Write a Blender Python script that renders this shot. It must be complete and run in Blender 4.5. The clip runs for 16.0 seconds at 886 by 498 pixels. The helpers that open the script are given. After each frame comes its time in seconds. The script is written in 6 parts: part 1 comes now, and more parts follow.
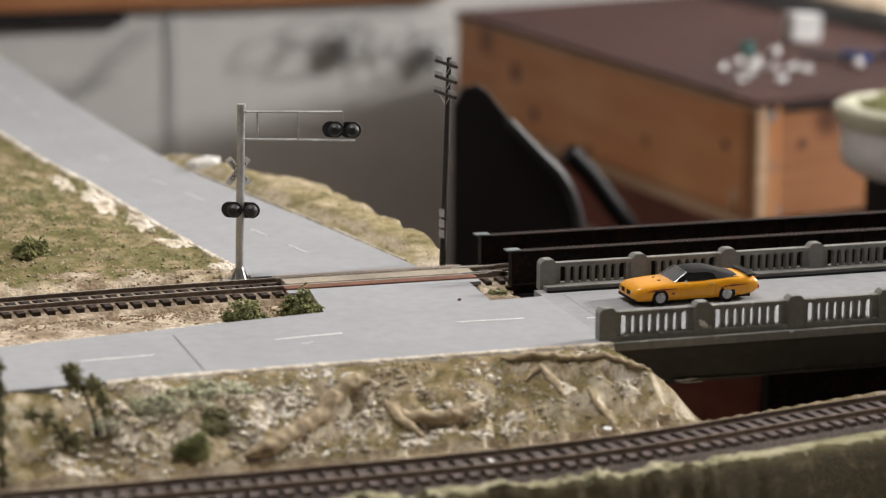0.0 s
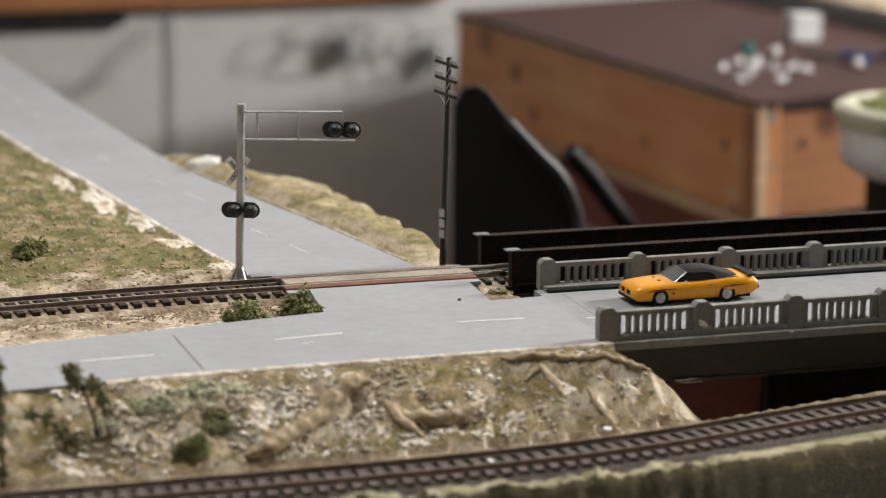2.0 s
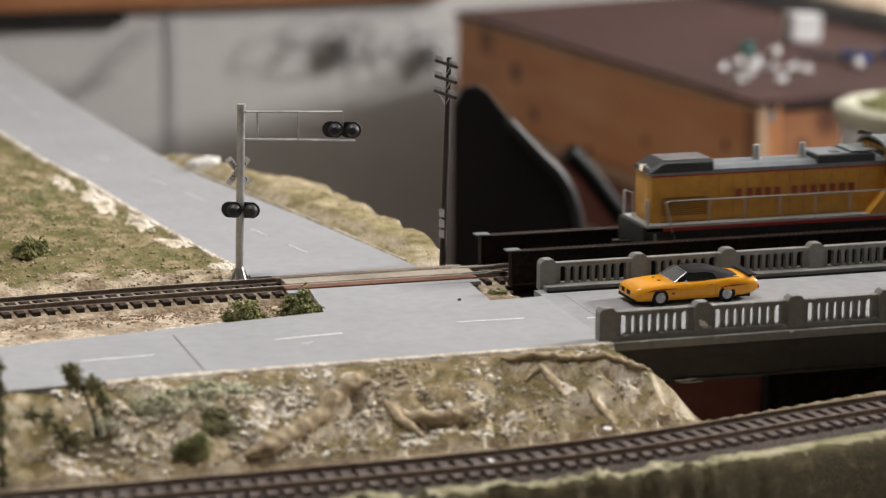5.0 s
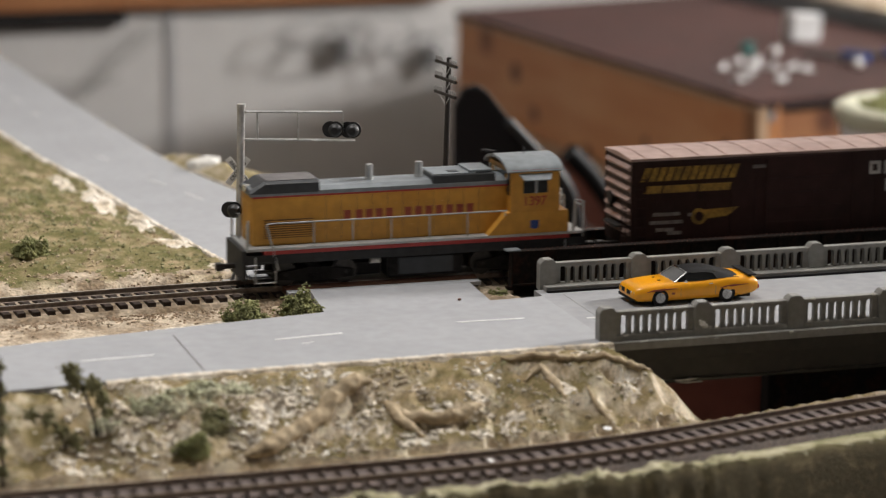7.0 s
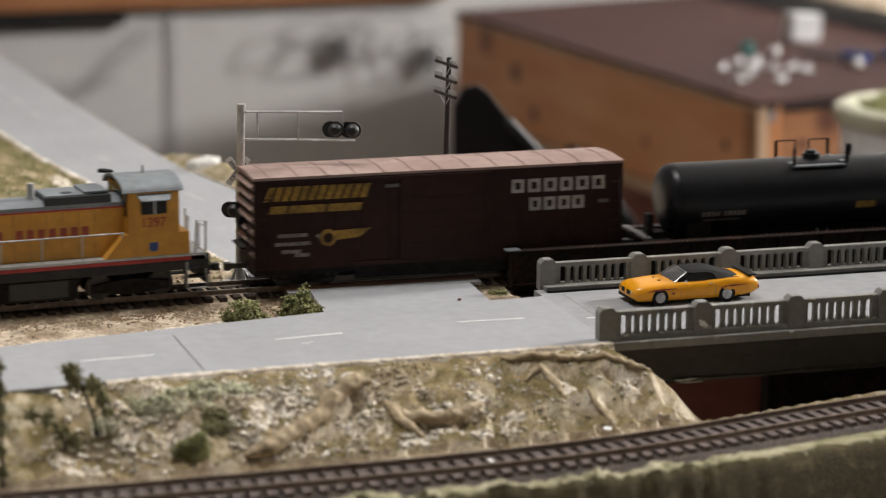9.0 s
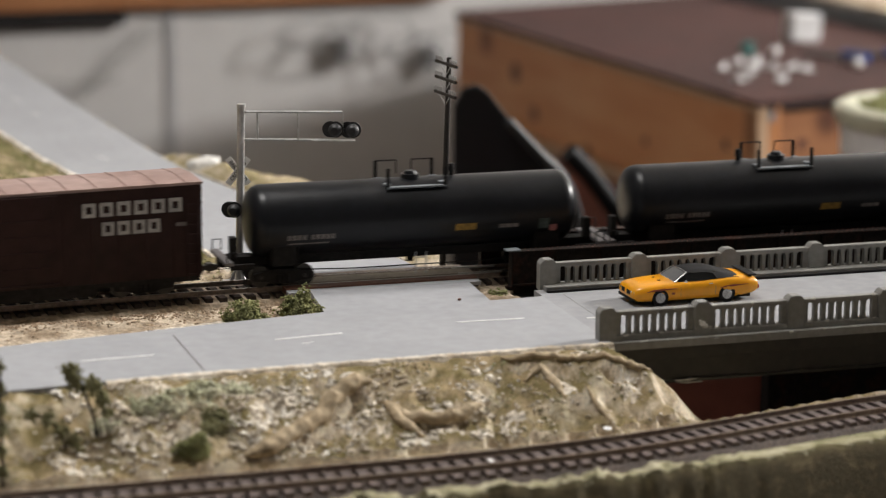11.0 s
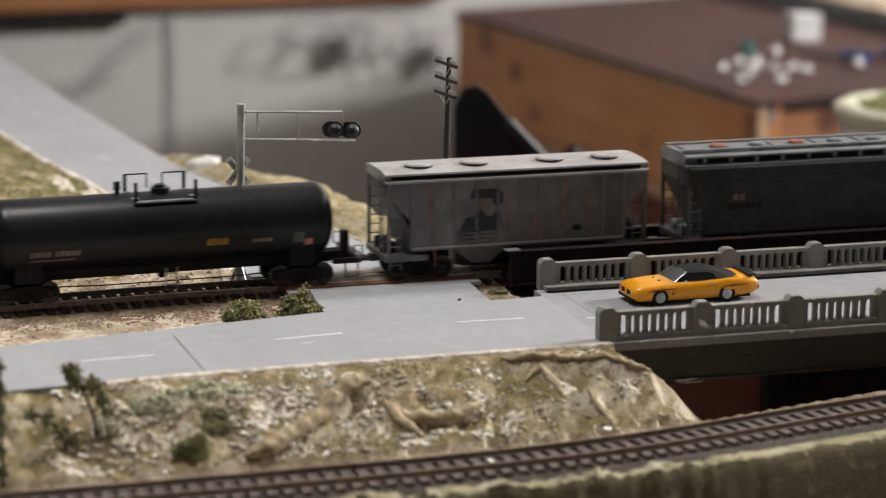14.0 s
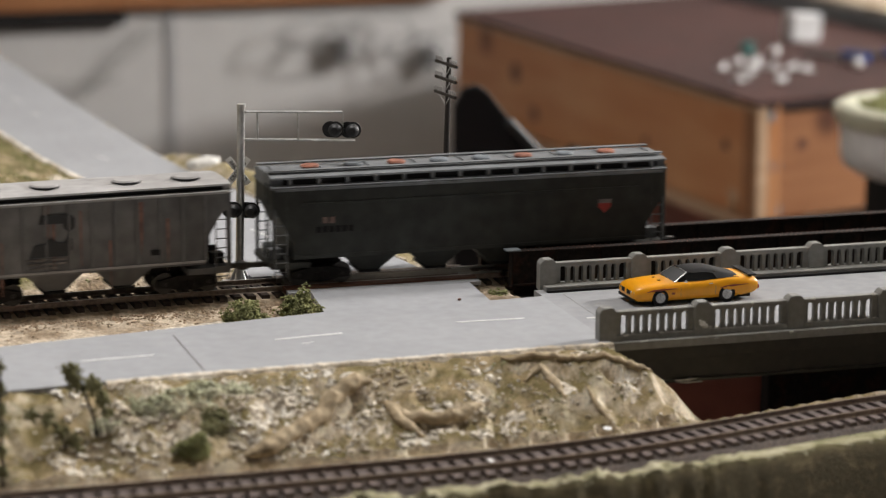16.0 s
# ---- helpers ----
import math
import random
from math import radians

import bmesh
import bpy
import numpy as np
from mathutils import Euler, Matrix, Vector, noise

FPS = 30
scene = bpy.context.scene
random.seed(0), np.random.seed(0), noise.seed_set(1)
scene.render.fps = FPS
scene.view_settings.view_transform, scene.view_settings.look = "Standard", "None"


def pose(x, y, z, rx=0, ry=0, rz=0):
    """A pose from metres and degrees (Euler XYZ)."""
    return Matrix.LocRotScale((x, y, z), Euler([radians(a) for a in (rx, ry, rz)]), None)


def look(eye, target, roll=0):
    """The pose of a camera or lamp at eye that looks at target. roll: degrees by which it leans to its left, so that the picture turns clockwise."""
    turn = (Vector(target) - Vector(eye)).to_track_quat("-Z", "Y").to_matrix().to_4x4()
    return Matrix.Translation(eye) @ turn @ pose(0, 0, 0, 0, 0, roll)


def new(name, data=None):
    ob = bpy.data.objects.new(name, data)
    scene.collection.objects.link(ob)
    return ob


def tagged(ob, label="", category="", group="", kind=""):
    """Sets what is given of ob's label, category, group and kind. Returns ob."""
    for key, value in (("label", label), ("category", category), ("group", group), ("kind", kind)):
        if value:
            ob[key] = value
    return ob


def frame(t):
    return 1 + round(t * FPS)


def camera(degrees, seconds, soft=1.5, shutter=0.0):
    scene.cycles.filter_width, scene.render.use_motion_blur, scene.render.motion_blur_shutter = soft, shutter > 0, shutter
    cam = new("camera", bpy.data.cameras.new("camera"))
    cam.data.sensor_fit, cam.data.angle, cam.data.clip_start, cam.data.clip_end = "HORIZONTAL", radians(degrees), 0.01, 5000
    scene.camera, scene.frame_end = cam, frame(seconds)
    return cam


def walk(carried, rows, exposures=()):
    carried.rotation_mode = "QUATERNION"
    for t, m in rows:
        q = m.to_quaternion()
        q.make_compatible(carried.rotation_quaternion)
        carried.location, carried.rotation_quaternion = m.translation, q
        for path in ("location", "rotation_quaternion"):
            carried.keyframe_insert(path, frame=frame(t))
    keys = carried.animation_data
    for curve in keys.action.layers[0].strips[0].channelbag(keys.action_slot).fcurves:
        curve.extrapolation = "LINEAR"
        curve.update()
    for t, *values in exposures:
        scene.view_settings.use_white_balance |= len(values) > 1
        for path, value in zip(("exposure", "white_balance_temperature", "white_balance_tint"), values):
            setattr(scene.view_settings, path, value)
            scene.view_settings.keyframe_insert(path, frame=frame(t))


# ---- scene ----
cam = camera(18.154, 16.0, soft=1.25, shutter=0.5)
cam.data.dof.use_dof = True
cam.data.dof.focus_distance = 1.235
cam.data.dof.aperture_fstop = 8.5
EYE = Vector((-0.2741, -1.1930, 0.2799))
YAW, PITCH, ROLL = radians(17.0733), radians(12.1744), 0.2946
AIM = Vector((math.sin(YAW) * math.cos(PITCH), math.cos(YAW) * math.cos(PITCH), -math.sin(PITCH)))
VIEW = look(EYE, EYE + AIM, ROLL)
walk(cam, [(0.0, VIEW), (16.0, VIEW)], exposures=[(0.0, 0.0), (16.0, 0.0)])

# ---------------------------------------------------------------- light
world = bpy.data.worlds.new("world")
scene.world = world
world.use_nodes = True
world.node_tree.nodes["Background"].inputs[0].default_value = (0.9, 0.95, 1.0, 1)
world.node_tree.nodes["Background"].inputs[1].default_value = 0.05


def area_lamp(name, x, y, z, sx, sy, watts, colour, spread=180):
    data = bpy.data.lights.new(name, "AREA")
    data.shape, data.size, data.size_y = "RECTANGLE", sx, sy
    data.energy, data.color, data.spread = watts, colour, radians(spread)
    ob = new(name, data)
    ob.matrix_world = pose(x, y, z)
    return ob


side = area_lamp("side_lamp", 2.6, 0.42, 1.0, 0.28, 0.28, 98, (1.0, 0.97, 0.945))
side.matrix_world = look((2.6, 0.42, 1.0), (0.3, 1.2, -0.1))
area_lamp("ceiling_lamp", -0.2, 0.02, 1.27, 0.5, 0.3, 3.6, (1.0, 0.97, 0.945), 94)


# ---------------------------------------------------------------- materials
def paint(name, col, rough=0.6, metal=0.0, scale=250.0, var=0.18, bump=0.15, col2=None, mix=(0.35, 0.65), depth=0.0004, coat=0.0, sub=None):
    """A paint or raw surface: a base colour varied by a coarse and a fine noise, with fine relief; col2 shows in patches."""
    m = bpy.data.materials.new(name)
    m.use_nodes = True
    n, l = m.node_tree.nodes, m.node_tree.links
    b = n["Principled BSDF"]
    b.inputs["Metallic"].default_value = metal
    b.inputs["Coat Weight"].default_value = coat
    tc = n.new("ShaderNodeTexCoord")
    fine, coarse = n.new("ShaderNodeTexNoise"), n.new("ShaderNodeTexNoise")
    fine.inputs["Scale"].default_value, fine.inputs["Detail"].default_value = scale, 5
    coarse.inputs["Scale"].default_value, coarse.inputs["Detail"].default_value = scale / 7, 4
    l.new(tc.outputs["Object"], fine.inputs["Vector"]), l.new(tc.outputs["Object"], coarse.inputs["Vector"])
    ramp = n.new("ShaderNodeValToRGB")
    c2 = col2 or [c * (1 + var) for c in col]
    c1 = col if col2 else [c * (1 - var) for c in col]
    ramp.color_ramp.elements[0].position, ramp.color_ramp.elements[1].position = mix
    ramp.color_ramp.elements[0].color, ramp.color_ramp.elements[1].color = (*c1, 1), (*c2, 1)
    l.new(coarse.outputs["Fac"], ramp.inputs["Fac"])
    hsv = n.new("ShaderNodeHueSaturation")
    rng = n.new("ShaderNodeMapRange")
    rng.inputs["To Min"].default_value, rng.inputs["To Max"].default_value = 1 - 1.6 * var, 1 + 1.6 * var
    rng.inputs["From Min"].default_value, rng.inputs["From Max"].default_value = 0.25, 0.75
    l.new(fine.outputs["Fac"], rng.inputs["Value"]), l.new(rng.outputs["Result"], hsv.inputs["Value"])
    l.new(ramp.outputs["Color"], hsv.inputs["Color"]), l.new(hsv.outputs["Color"], b.inputs["Base Color"])
    rr = n.new("ShaderNodeMapRange")
    rr.inputs["To Min"].default_value, rr.inputs["To Max"].default_value = max(rough - 0.1, 0.02), min(rough + 0.12, 1)
    l.new(coarse.outputs["Fac"], rr.inputs["Value"]), l.new(rr.outputs["Result"], b.inputs["Roughness"])
    if bump:
        bp = n.new("ShaderNodeBump")
        bp.inputs["Strength"].default_value, bp.inputs["Distance"].default_value = bump, depth
        l.new(fine.outputs["Fac"], bp.inputs["Height"]), l.new(bp.outputs["Normal"], b.inputs["Normal"])
    return m


def wood(name, c1, c2, scale=9.0, stretch=(1, 9, 9), rough=0.5, bump=0.1):
    """Sawn wood: stretched noise for the grain, with darker knots."""
    m = bpy.data.materials.new(name)
    m.use_nodes = True
    n, l = m.node_tree.nodes, m.node_tree.links
    b = n["Principled BSDF"]
    b.inputs["Roughness"].default_value = rough
    tc, mp = n.new("ShaderNodeTexCoord"), n.new("ShaderNodeMapping")
    mp.inputs["Scale"].default_value = stretch
    l.new(tc.outputs["Object"], mp.inputs["Vector"])
    g = n.new("ShaderNodeTexNoise")
    g.inputs["Scale"].default_value, g.inputs["Detail"].default_value, g.inputs["Distortion"].default_value = scale, 6, 1.2
    l.new(mp.outputs["Vector"], g.inputs["Vector"])
    big = n.new("ShaderNodeTexNoise")
    big.inputs["Scale"].default_value = 7
    l.new(tc.outputs["Object"], big.inputs["Vector"])
    add = n.new("ShaderNodeMath")
    add.operation = "MULTIPLY_ADD"
    add.inputs[1].default_value = 0.6
    l.new(g.outputs["Fac"], add.inputs[0])
    sc = n.new("ShaderNodeMath")
    sc.operation = "MULTIPLY"
    sc.inputs[1].default_value = 0.4
    l.new(big.outputs["Fac"], sc.inputs[0]), l.new(sc.outputs[0], add.inputs[2])
    r = n.new("ShaderNodeValToRGB")
    r.color_ramp.elements[0].position, r.color_ramp.elements[1].position = 0.38, 0.62
    r.color_ramp.elements[0].color, r.color_ramp.elements[1].color = (*c1, 1), (*c2, 1)
    l.new(add.outputs[0], r.inputs["Fac"])
    v = n.new("ShaderNodeTexVoronoi")
    v.inputs["Scale"].default_value = 7.0
    l.new(tc.outputs["Object"], v.inputs["Vector"])
    k = n.new("ShaderNodeValToRGB")
    k.color_ramp.elements[0].position, k.color_ramp.elements[1].position = 0.05, 0.13
    k.color_ramp.elements[0].color, k.color_ramp.elements[1].color = (0.3, 0.22, 0.2, 1), (1, 1, 1, 1)
    l.new(v.outputs["Distance"], k.inputs["Fac"])
    mx = n.new("ShaderNodeMix")
    mx.data_type, mx.blend_type = "RGBA", "MULTIPLY"
    mx.inputs["Factor"].default_value = 1.0
    l.new(r.outputs["Color"], mx.inputs["A"]), l.new(k.outputs["Color"], mx.inputs["B"])
    l.new(mx.outputs["Result"], b.inputs["Base Color"])
    bp = n.new("ShaderNodeBump")
    bp.inputs["Strength"].default_value, bp.inputs["Distance"].default_value = bump, 0.001
    l.new(g.outputs["Fac"], bp.inputs["Height"]), l.new(bp.outputs["Normal"], b.inputs["Normal"])
    return m


def scenery(name, grass, grass2, soil, plaster, slope=(0.80, 0.93), flecks=0.5):
    """Model scenery: scatter grass where it lies flat, tan soil and pale plaster where it is steep, mottled at three sizes."""
    m = bpy.data.materials.new(name)
    m.use_nodes = True
    n, l = m.node_tree.nodes, m.node_tree.links
    b = n["Principled BSDF"]
    b.inputs["Roughness"].default_value = 0.95
    b.inputs["Specular IOR Level"].default_value = 0.15
    tc = n.new("ShaderNodeTexCoord")

    def noise_tex(scale, detail=5.0, rough=0.6):
        t = n.new("ShaderNodeTexNoise")
        t.inputs["Scale"].default_value, t.inputs["Detail"].default_value, t.inputs["Roughness"].default_value = scale, detail, rough
        l.new(tc.outputs["Object"], t.inputs["Vector"])
        return t.outputs["Fac"]

    def ramp(fac, stops):
        r = n.new("ShaderNodeValToRGB")
        e = r.color_ramp.elements
        while len(e) < len(stops):
            e.new(0.5)
        for i, (p, c) in enumerate(stops):
            e[i].position, e[i].color = p, (*c, 1)
        l.new(fac, r.inputs["Fac"])
        return r.outputs["Color"]

    def mix(a, c, fac, kind="MIX"):
        x = n.new("ShaderNodeMix")
        x.data_type, x.blend_type = "RGBA", kind
        l.new(a, x.inputs["A"]), l.new(c, x.inputs["B"])
        if isinstance(fac, float):
            x.inputs["Factor"].default_value = fac
        else:
            l.new(fac, x.inputs["Factor"])
        return x.outputs["Result"]

    turf = ramp(noise_tex(70, 6), [(0.36, grass), (0.5, grass2), (0.64, soil)])
    bare = ramp(noise_tex(110, 8, 0.7), [(0.36, soil), (0.5, plaster), (0.62, [min(c * 1.25, 0.85) for c in plaster])])
    geo, sep = n.new("ShaderNodeNewGeometry"), n.new("ShaderNodeSeparateXYZ")
    l.new(geo.outputs["Normal"], sep.inputs[0])
    jit = n.new("ShaderNodeMath")
    jit.operation = "MULTIPLY_ADD"
    jit.inputs[1].default_value, jit.inputs[2].default_value = 0.36, -0.18
    l.new(noise_tex(45, 5), jit.inputs[0])
    add = n.new("ShaderNodeMath")
    l.new(sep.outputs["Z"], add.inputs[0]), l.new(jit.outputs[0], add.inputs[1])
    rng = n.new("ShaderNodeMapRange")
    rng.inputs["From Min"].default_value, rng.inputs["From Max"].default_value = slope
    l.new(add.outputs[0], rng.inputs["Value"])
    col = mix(bare, turf, rng.outputs["Result"])
    speck = ramp(noise_tex(1100, 3), [(0.3, (0.55, 0.55, 0.5)), (0.5, (1, 1, 1)), (0.72, (1.35, 1.3, 1.2))])
    col = mix(col, speck, flecks, "MULTIPLY")
    l.new(col, b.inputs["Base Color"])
    bp = n.new("ShaderNodeBump")
    bp.inputs["Strength"].default_value, bp.inputs["Distance"].default_value = 0.7, 0.0012
    l.new(noise_tex(600, 8, 0.7), bp.inputs["Height"]), l.new(bp.outputs["Normal"], b.inputs["Normal"])
    return m


def glass(name, col, rough=0.05):
    m = bpy.data.materials.new(name)
    m.use_nodes = True
    b = m.node_tree.nodes["Principled BSDF"]
    b.inputs["Base Color"].default_value = (*col, 1)
    b.inputs["Roughness"].default_value = rough
    b.inputs["Transmission Weight"].default_value = 0.9
    return m


M = dict(
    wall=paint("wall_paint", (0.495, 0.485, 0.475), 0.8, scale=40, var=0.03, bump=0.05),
    # for the unseen walls, kept dark to cut bounced light
    sidewall=paint("wall_dimmed_for_bounce", (0.26, 0.25, 0.24), 0.85, scale=40, var=0.05, bump=0.05),
    ceiling=paint("ceiling_paint", (0.8, 0.79, 0.76), 0.9, scale=40, var=0.03, bump=0.05),
    carpet=paint("carpet", (0.16, 0.14, 0.125), 0.95, scale=300, var=0.2, bump=0.4, depth=0.003),
    deckroad=paint("grey_bridge_roadway", (0.29, 0.294, 0.306), 0.75, scale=160, var=0.06, bump=0.08, depth=0.0002),
    road=paint("grey_road_card", (0.325, 0.33, 0.346), 0.75, scale=160, var=0.045, bump=0.08, depth=0.0002),
    faintline=paint("worn_line_paint", (0.50, 0.50, 0.50), 0.7, scale=900, var=0.2, col2=(0.62, 0.62, 0.61)),
    line=paint("white_line_paint", (0.75, 0.75, 0.74), 0.7, scale=900, var=0.1, bump=0.05),
    seam=paint("dark_joint", (0.17, 0.165, 0.16), 0.9, scale=900, var=0.2),
    rail=paint("weathered_rail", (0.22, 0.16, 0.125), 0.55, 0.1, scale=500, var=0.25, col2=(0.29, 0.235, 0.19)),
    railhead=paint("worn_rail_head", (0.48, 0.45, 0.41), 0.45, 0.35, scale=500, var=0.15),
    tie=paint("dark_tie_plastic", (0.045, 0.033, 0.027), 0.7, scale=500, var=0.35),
    fronttie=paint("dusty_tie_plastic", (0.135, 0.103, 0.093), 0.7, scale=500, var=0.35),
    ballast=paint("brown_ballast", (0.16, 0.105, 0.075), 0.95, scale=700, var=0.3, col2=(0.30, 0.22, 0.16), bump=0.9, depth=0.001),
    darkballast=paint("dark_ballast", (0.062, 0.048, 0.042), 0.95, scale=700, var=0.35, col2=(0.11, 0.084, 0.07), bump=0.9, depth=0.001),
    plank=paint("tan_crossing_plank", (0.30, 0.26, 0.20), 0.8, scale=300, var=0.12, col2=(0.38, 0.33, 0.26)),
    redplank=paint("red_brown_timber", (0.13, 0.05, 0.028), 0.7, scale=400, var=0.2, col2=(0.20, 0.085, 0.05)),
    rust=paint("rusty_black_girder", (0.020, 0.015, 0.013), 0.8, 0.0, scale=600, var=0.3, col2=(0.065, 0.028, 0.018), mix=(0.52, 0.78), bump=0.3),
    black=paint("black_plastic", (0.012, 0.012, 0.013), 0.48, scale=300, var=0.15, bump=0.05),
    blackmat=paint("matt_black", (0.014, 0.013, 0.013), 0.7, scale=300, var=0.2),
    concrete=paint("grey_bridge_paint", (0.225, 0.22, 0.205), 0.65, scale=350, var=0.1, col2=(0.275, 0.27, 0.25)),
    olive=paint("olive_black_girder", (0.040, 0.036, 0.025), 0.55, scale=200, var=0.15, col2=(0.054, 0.047, 0.034)),
    chip=paint("bare_chip", (0.5, 0.48, 0.44), 0.7, scale=600, var=0.15),
    silver=paint("silver_brass", (0.55, 0.55, 0.54), 0.38, 0.75, scale=400, var=0.12),
    white=paint("white_board", (0.88, 0.88, 0.87), 0.6, scale=400, var=0.06),
    paper=paint("matt_white_paper", (0.58, 0.58, 0.58), 0.85, scale=60, var=0.06),
    letter=paint("black_lettering", (0.02, 0.02, 0.02), 0.6, scale=400, var=0.1),
    polewood=paint("dark_pole_wood", (0.020, 0.014, 0.011), 0.6, scale=500, var=0.25, bump=0.3),
    insulator=paint("grey_insulators", (0.35, 0.34, 0.33), 0.4, scale=500, var=0.1),
    yellow=paint("orange_yellow_enamel", (0.90, 0.375, 0.003), 0.32, scale=300, var=0.03, bump=0.0, coat=0.25),
    vinyl=paint("black_vinyl_roof", (0.010, 0.010, 0.011), 0.55, scale=900, var=0.1),
    stripe=paint("red_side_stripe", (0.30, 0.05, 0.02), 0.35, scale=500, var=0.08),
    tyre=paint("black_tyre", (0.015, 0.015, 0.015), 0.7, scale=600, var=0.15),
    rim=paint("silver_wheel", (0.42, 0.42, 0.42), 0.3, 0.8, scale=600, var=0.1),
    chrome=paint("chrome", (0.8, 0.8, 0.8), 0.12, 1.0, scale=600, var=0.03, bump=0.0),
    redlens=paint("red_lens", (0.45, 0.03, 0.03), 0.15, scale=600, var=0.05),
    locoyellow=paint("faded_yellow_paint", (0.50, 0.235, 0.028), 0.55, scale=220, var=0.10, col2=(0.56, 0.28, 0.04), coat=0.0),
    locogrey=paint("harbour_grey_paint", (0.185, 0.205, 0.22), 0.55, scale=220, var=0.12),
    locodust=paint("dusty_brown_grey_paint", (0.135, 0.125, 0.125), 0.7, scale=220, var=0.15),
    locodark=paint("dark_grey_paint", (0.04, 0.043, 0.047), 0.55, scale=220, var=0.15),
    locored=paint("red_paint", (0.33, 0.03, 0.025), 0.5, scale=300, var=0.1),
    handrail=paint("pale_handrail", (0.42, 0.43, 0.43), 0.4, 0.3, scale=400, var=0.1),
    boxbrown=paint("dark_brown_boxcar", (0.034, 0.014, 0.012), 0.7, scale=160, var=0.15, col2=(0.026, 0.013, 0.011)),
    boxroof=paint("dusty_pink_brown_roof", (0.28, 0.185, 0.16), 0.75, scale=160, var=0.10, col2=(0.34, 0.245, 0.215)),
    boxyellow=paint("worn_yellow_lettering", (0.25, 0.145, 0.02), 0.7, scale=700, var=0.3),
    boxwhite=paint("worn_white_lettering", (0.36, 0.34, 0.32), 0.7, scale=700, var=0.15),
    dimwhite=paint("faded_small_lettering", (0.16, 0.14, 0.13), 0.7, scale=700, var=0.3),
    tank=paint("satin_black_tank", (0.0068, 0.0076, 0.0098), 0.33, scale=250, var=0.15, bump=0.05),
    truckblack=paint("grimy_black_truck", (0.016, 0.014, 0.013), 0.75, scale=400, var=0.3),
    wheelsteel=paint("dark_wheel_steel", (0.06, 0.055, 0.05), 0.45, 0.7, scale=400, var=0.2),
    hopgrey=paint("weathered_light_grey", (0.20, 0.198, 0.195), 0.75, scale=130, var=0.16, col2=(0.115, 0.11, 0.106)),
    hoproof=paint("pale_grey_roof", (0.38, 0.37, 0.365), 0.8, scale=130, var=0.12, col2=(0.31, 0.295, 0.285)),
    hoprust=paint("rust_streak", (0.25, 0.105, 0.075), 0.85, scale=300, var=0.3, col2=(0.19, 0.145, 0.125)),
    hop2=paint("grimy_dark_grey", (0.046, 0.048, 0.044), 0.6, scale=130, var=0.18, col2=(0.034, 0.034, 0.030)),
    hop2roof=paint("grimy_mid_grey", (0.18, 0.19, 0.20), 0.65, scale=130, var=0.15, col2=(0.13, 0.135, 0.14)),
    hatchred=paint("rusty_hatch", (0.24, 0.09, 0.055), 0.75, scale=500, var=0.3),
    hatchgrey=paint("slate_hatch", (0.16, 0.18, 0.20), 0.7, scale=500, var=0.2),
    hillside=scenery("hillside", (0.17, 0.138, 0.06), (0.26, 0.207, 0.105), (0.37, 0.285, 0.17), (0.72, 0.62, 0.49), slope=(0.58, 0.87), flecks=0.85),
    rim_cream=scenery("cream_rim", (0.20, 0.175, 0.08), (0.36, 0.30, 0.17), (0.54, 0.45, 0.32), (0.66, 0.57, 0.45), slope=(0.75, 0.95), flecks=0.7),
    foldtan=paint("tan_plaster_fold", (0.30, 0.225, 0.135), 0.95, scale=350, var=0.25, col2=(0.50, 0.40, 0.27), bump=0.8, depth=0.001),
    # last colour, for steep parts: brown soil with shade painted in
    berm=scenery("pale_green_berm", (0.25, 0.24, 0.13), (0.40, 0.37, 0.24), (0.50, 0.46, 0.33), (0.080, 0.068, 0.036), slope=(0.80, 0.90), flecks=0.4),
    gravel=paint("tan_gravel", (0.24, 0.175, 0.11), 0.95, scale=420, var=0.3, col2=(0.52, 0.43, 0.32), mix=(0.4, 0.62), bump=1.0, depth=0.0014),
    pebble=paint("pale_pebbles", (0.42, 0.35, 0.26), 0.9, scale=900, var=0.3, col2=(0.28, 0.19, 0.12)),
    leaf=paint("dark_green_foam", (0.16, 0.168, 0.064), 0.95, scale=300, var=0.25, col2=(0.285, 0.285, 0.125), bump=0.8, depth=0.001),
    leaf2=paint("dry_green_foam", (0.17, 0.165, 0.08), 0.95, scale=300, var=0.3, col2=(0.28, 0.265, 0.14), bump=0.8, depth=0.001),
    sage=paint("pale_sage_lichen", (0.46, 0.47, 0.31), 0.95, scale=250, var=0.22, col2=(0.68, 0.65, 0.50), bump=0.6, depth=0.001),
    twig=paint("twig_brown", (0.05, 0.04, 0.03), 0.9, scale=900, var=0.3),
    meadow=scenery("meadow", (0.105, 0.103, 0.036), (0.18, 0.158, 0.07), (0.36, 0.28, 0.17), (0.56, 0.47, 0.34), slope=(0.84, 0.96), flecks=0.65),
    stone=paint("pale_plaster_stone", (0.72, 0.70, 0.66), 0.9, scale=400, var=0.15, bump=0.6, depth=0.001),
    # one pine in two tones: lightened for a shaded board, darkened for a lit one
    pine=wood("pine_lightened_for_shade", (0.54, 0.22, 0.08), (0.66, 0.335, 0.155), 4.0, (1, 7, 7)),
    pine_toned_down=wood("pine_darkened_for_lamp", (0.24, 0.095, 0.036), (0.36, 0.16, 0.068), 5.0, (1, 9, 9)),
    hardboard=paint("brown_hardboard", (0.056, 0.0245, 0.021), 0.72, scale=45, var=0.16, bump=0.03),
    ply=wood("plywood", (0.34, 0.23, 0.13), (0.46, 0.33, 0.20), 4.0),
    darkwood=paint("dark_red_wood", (0.27, 0.085, 0.058), 0.6, scale=30, var=0.25),
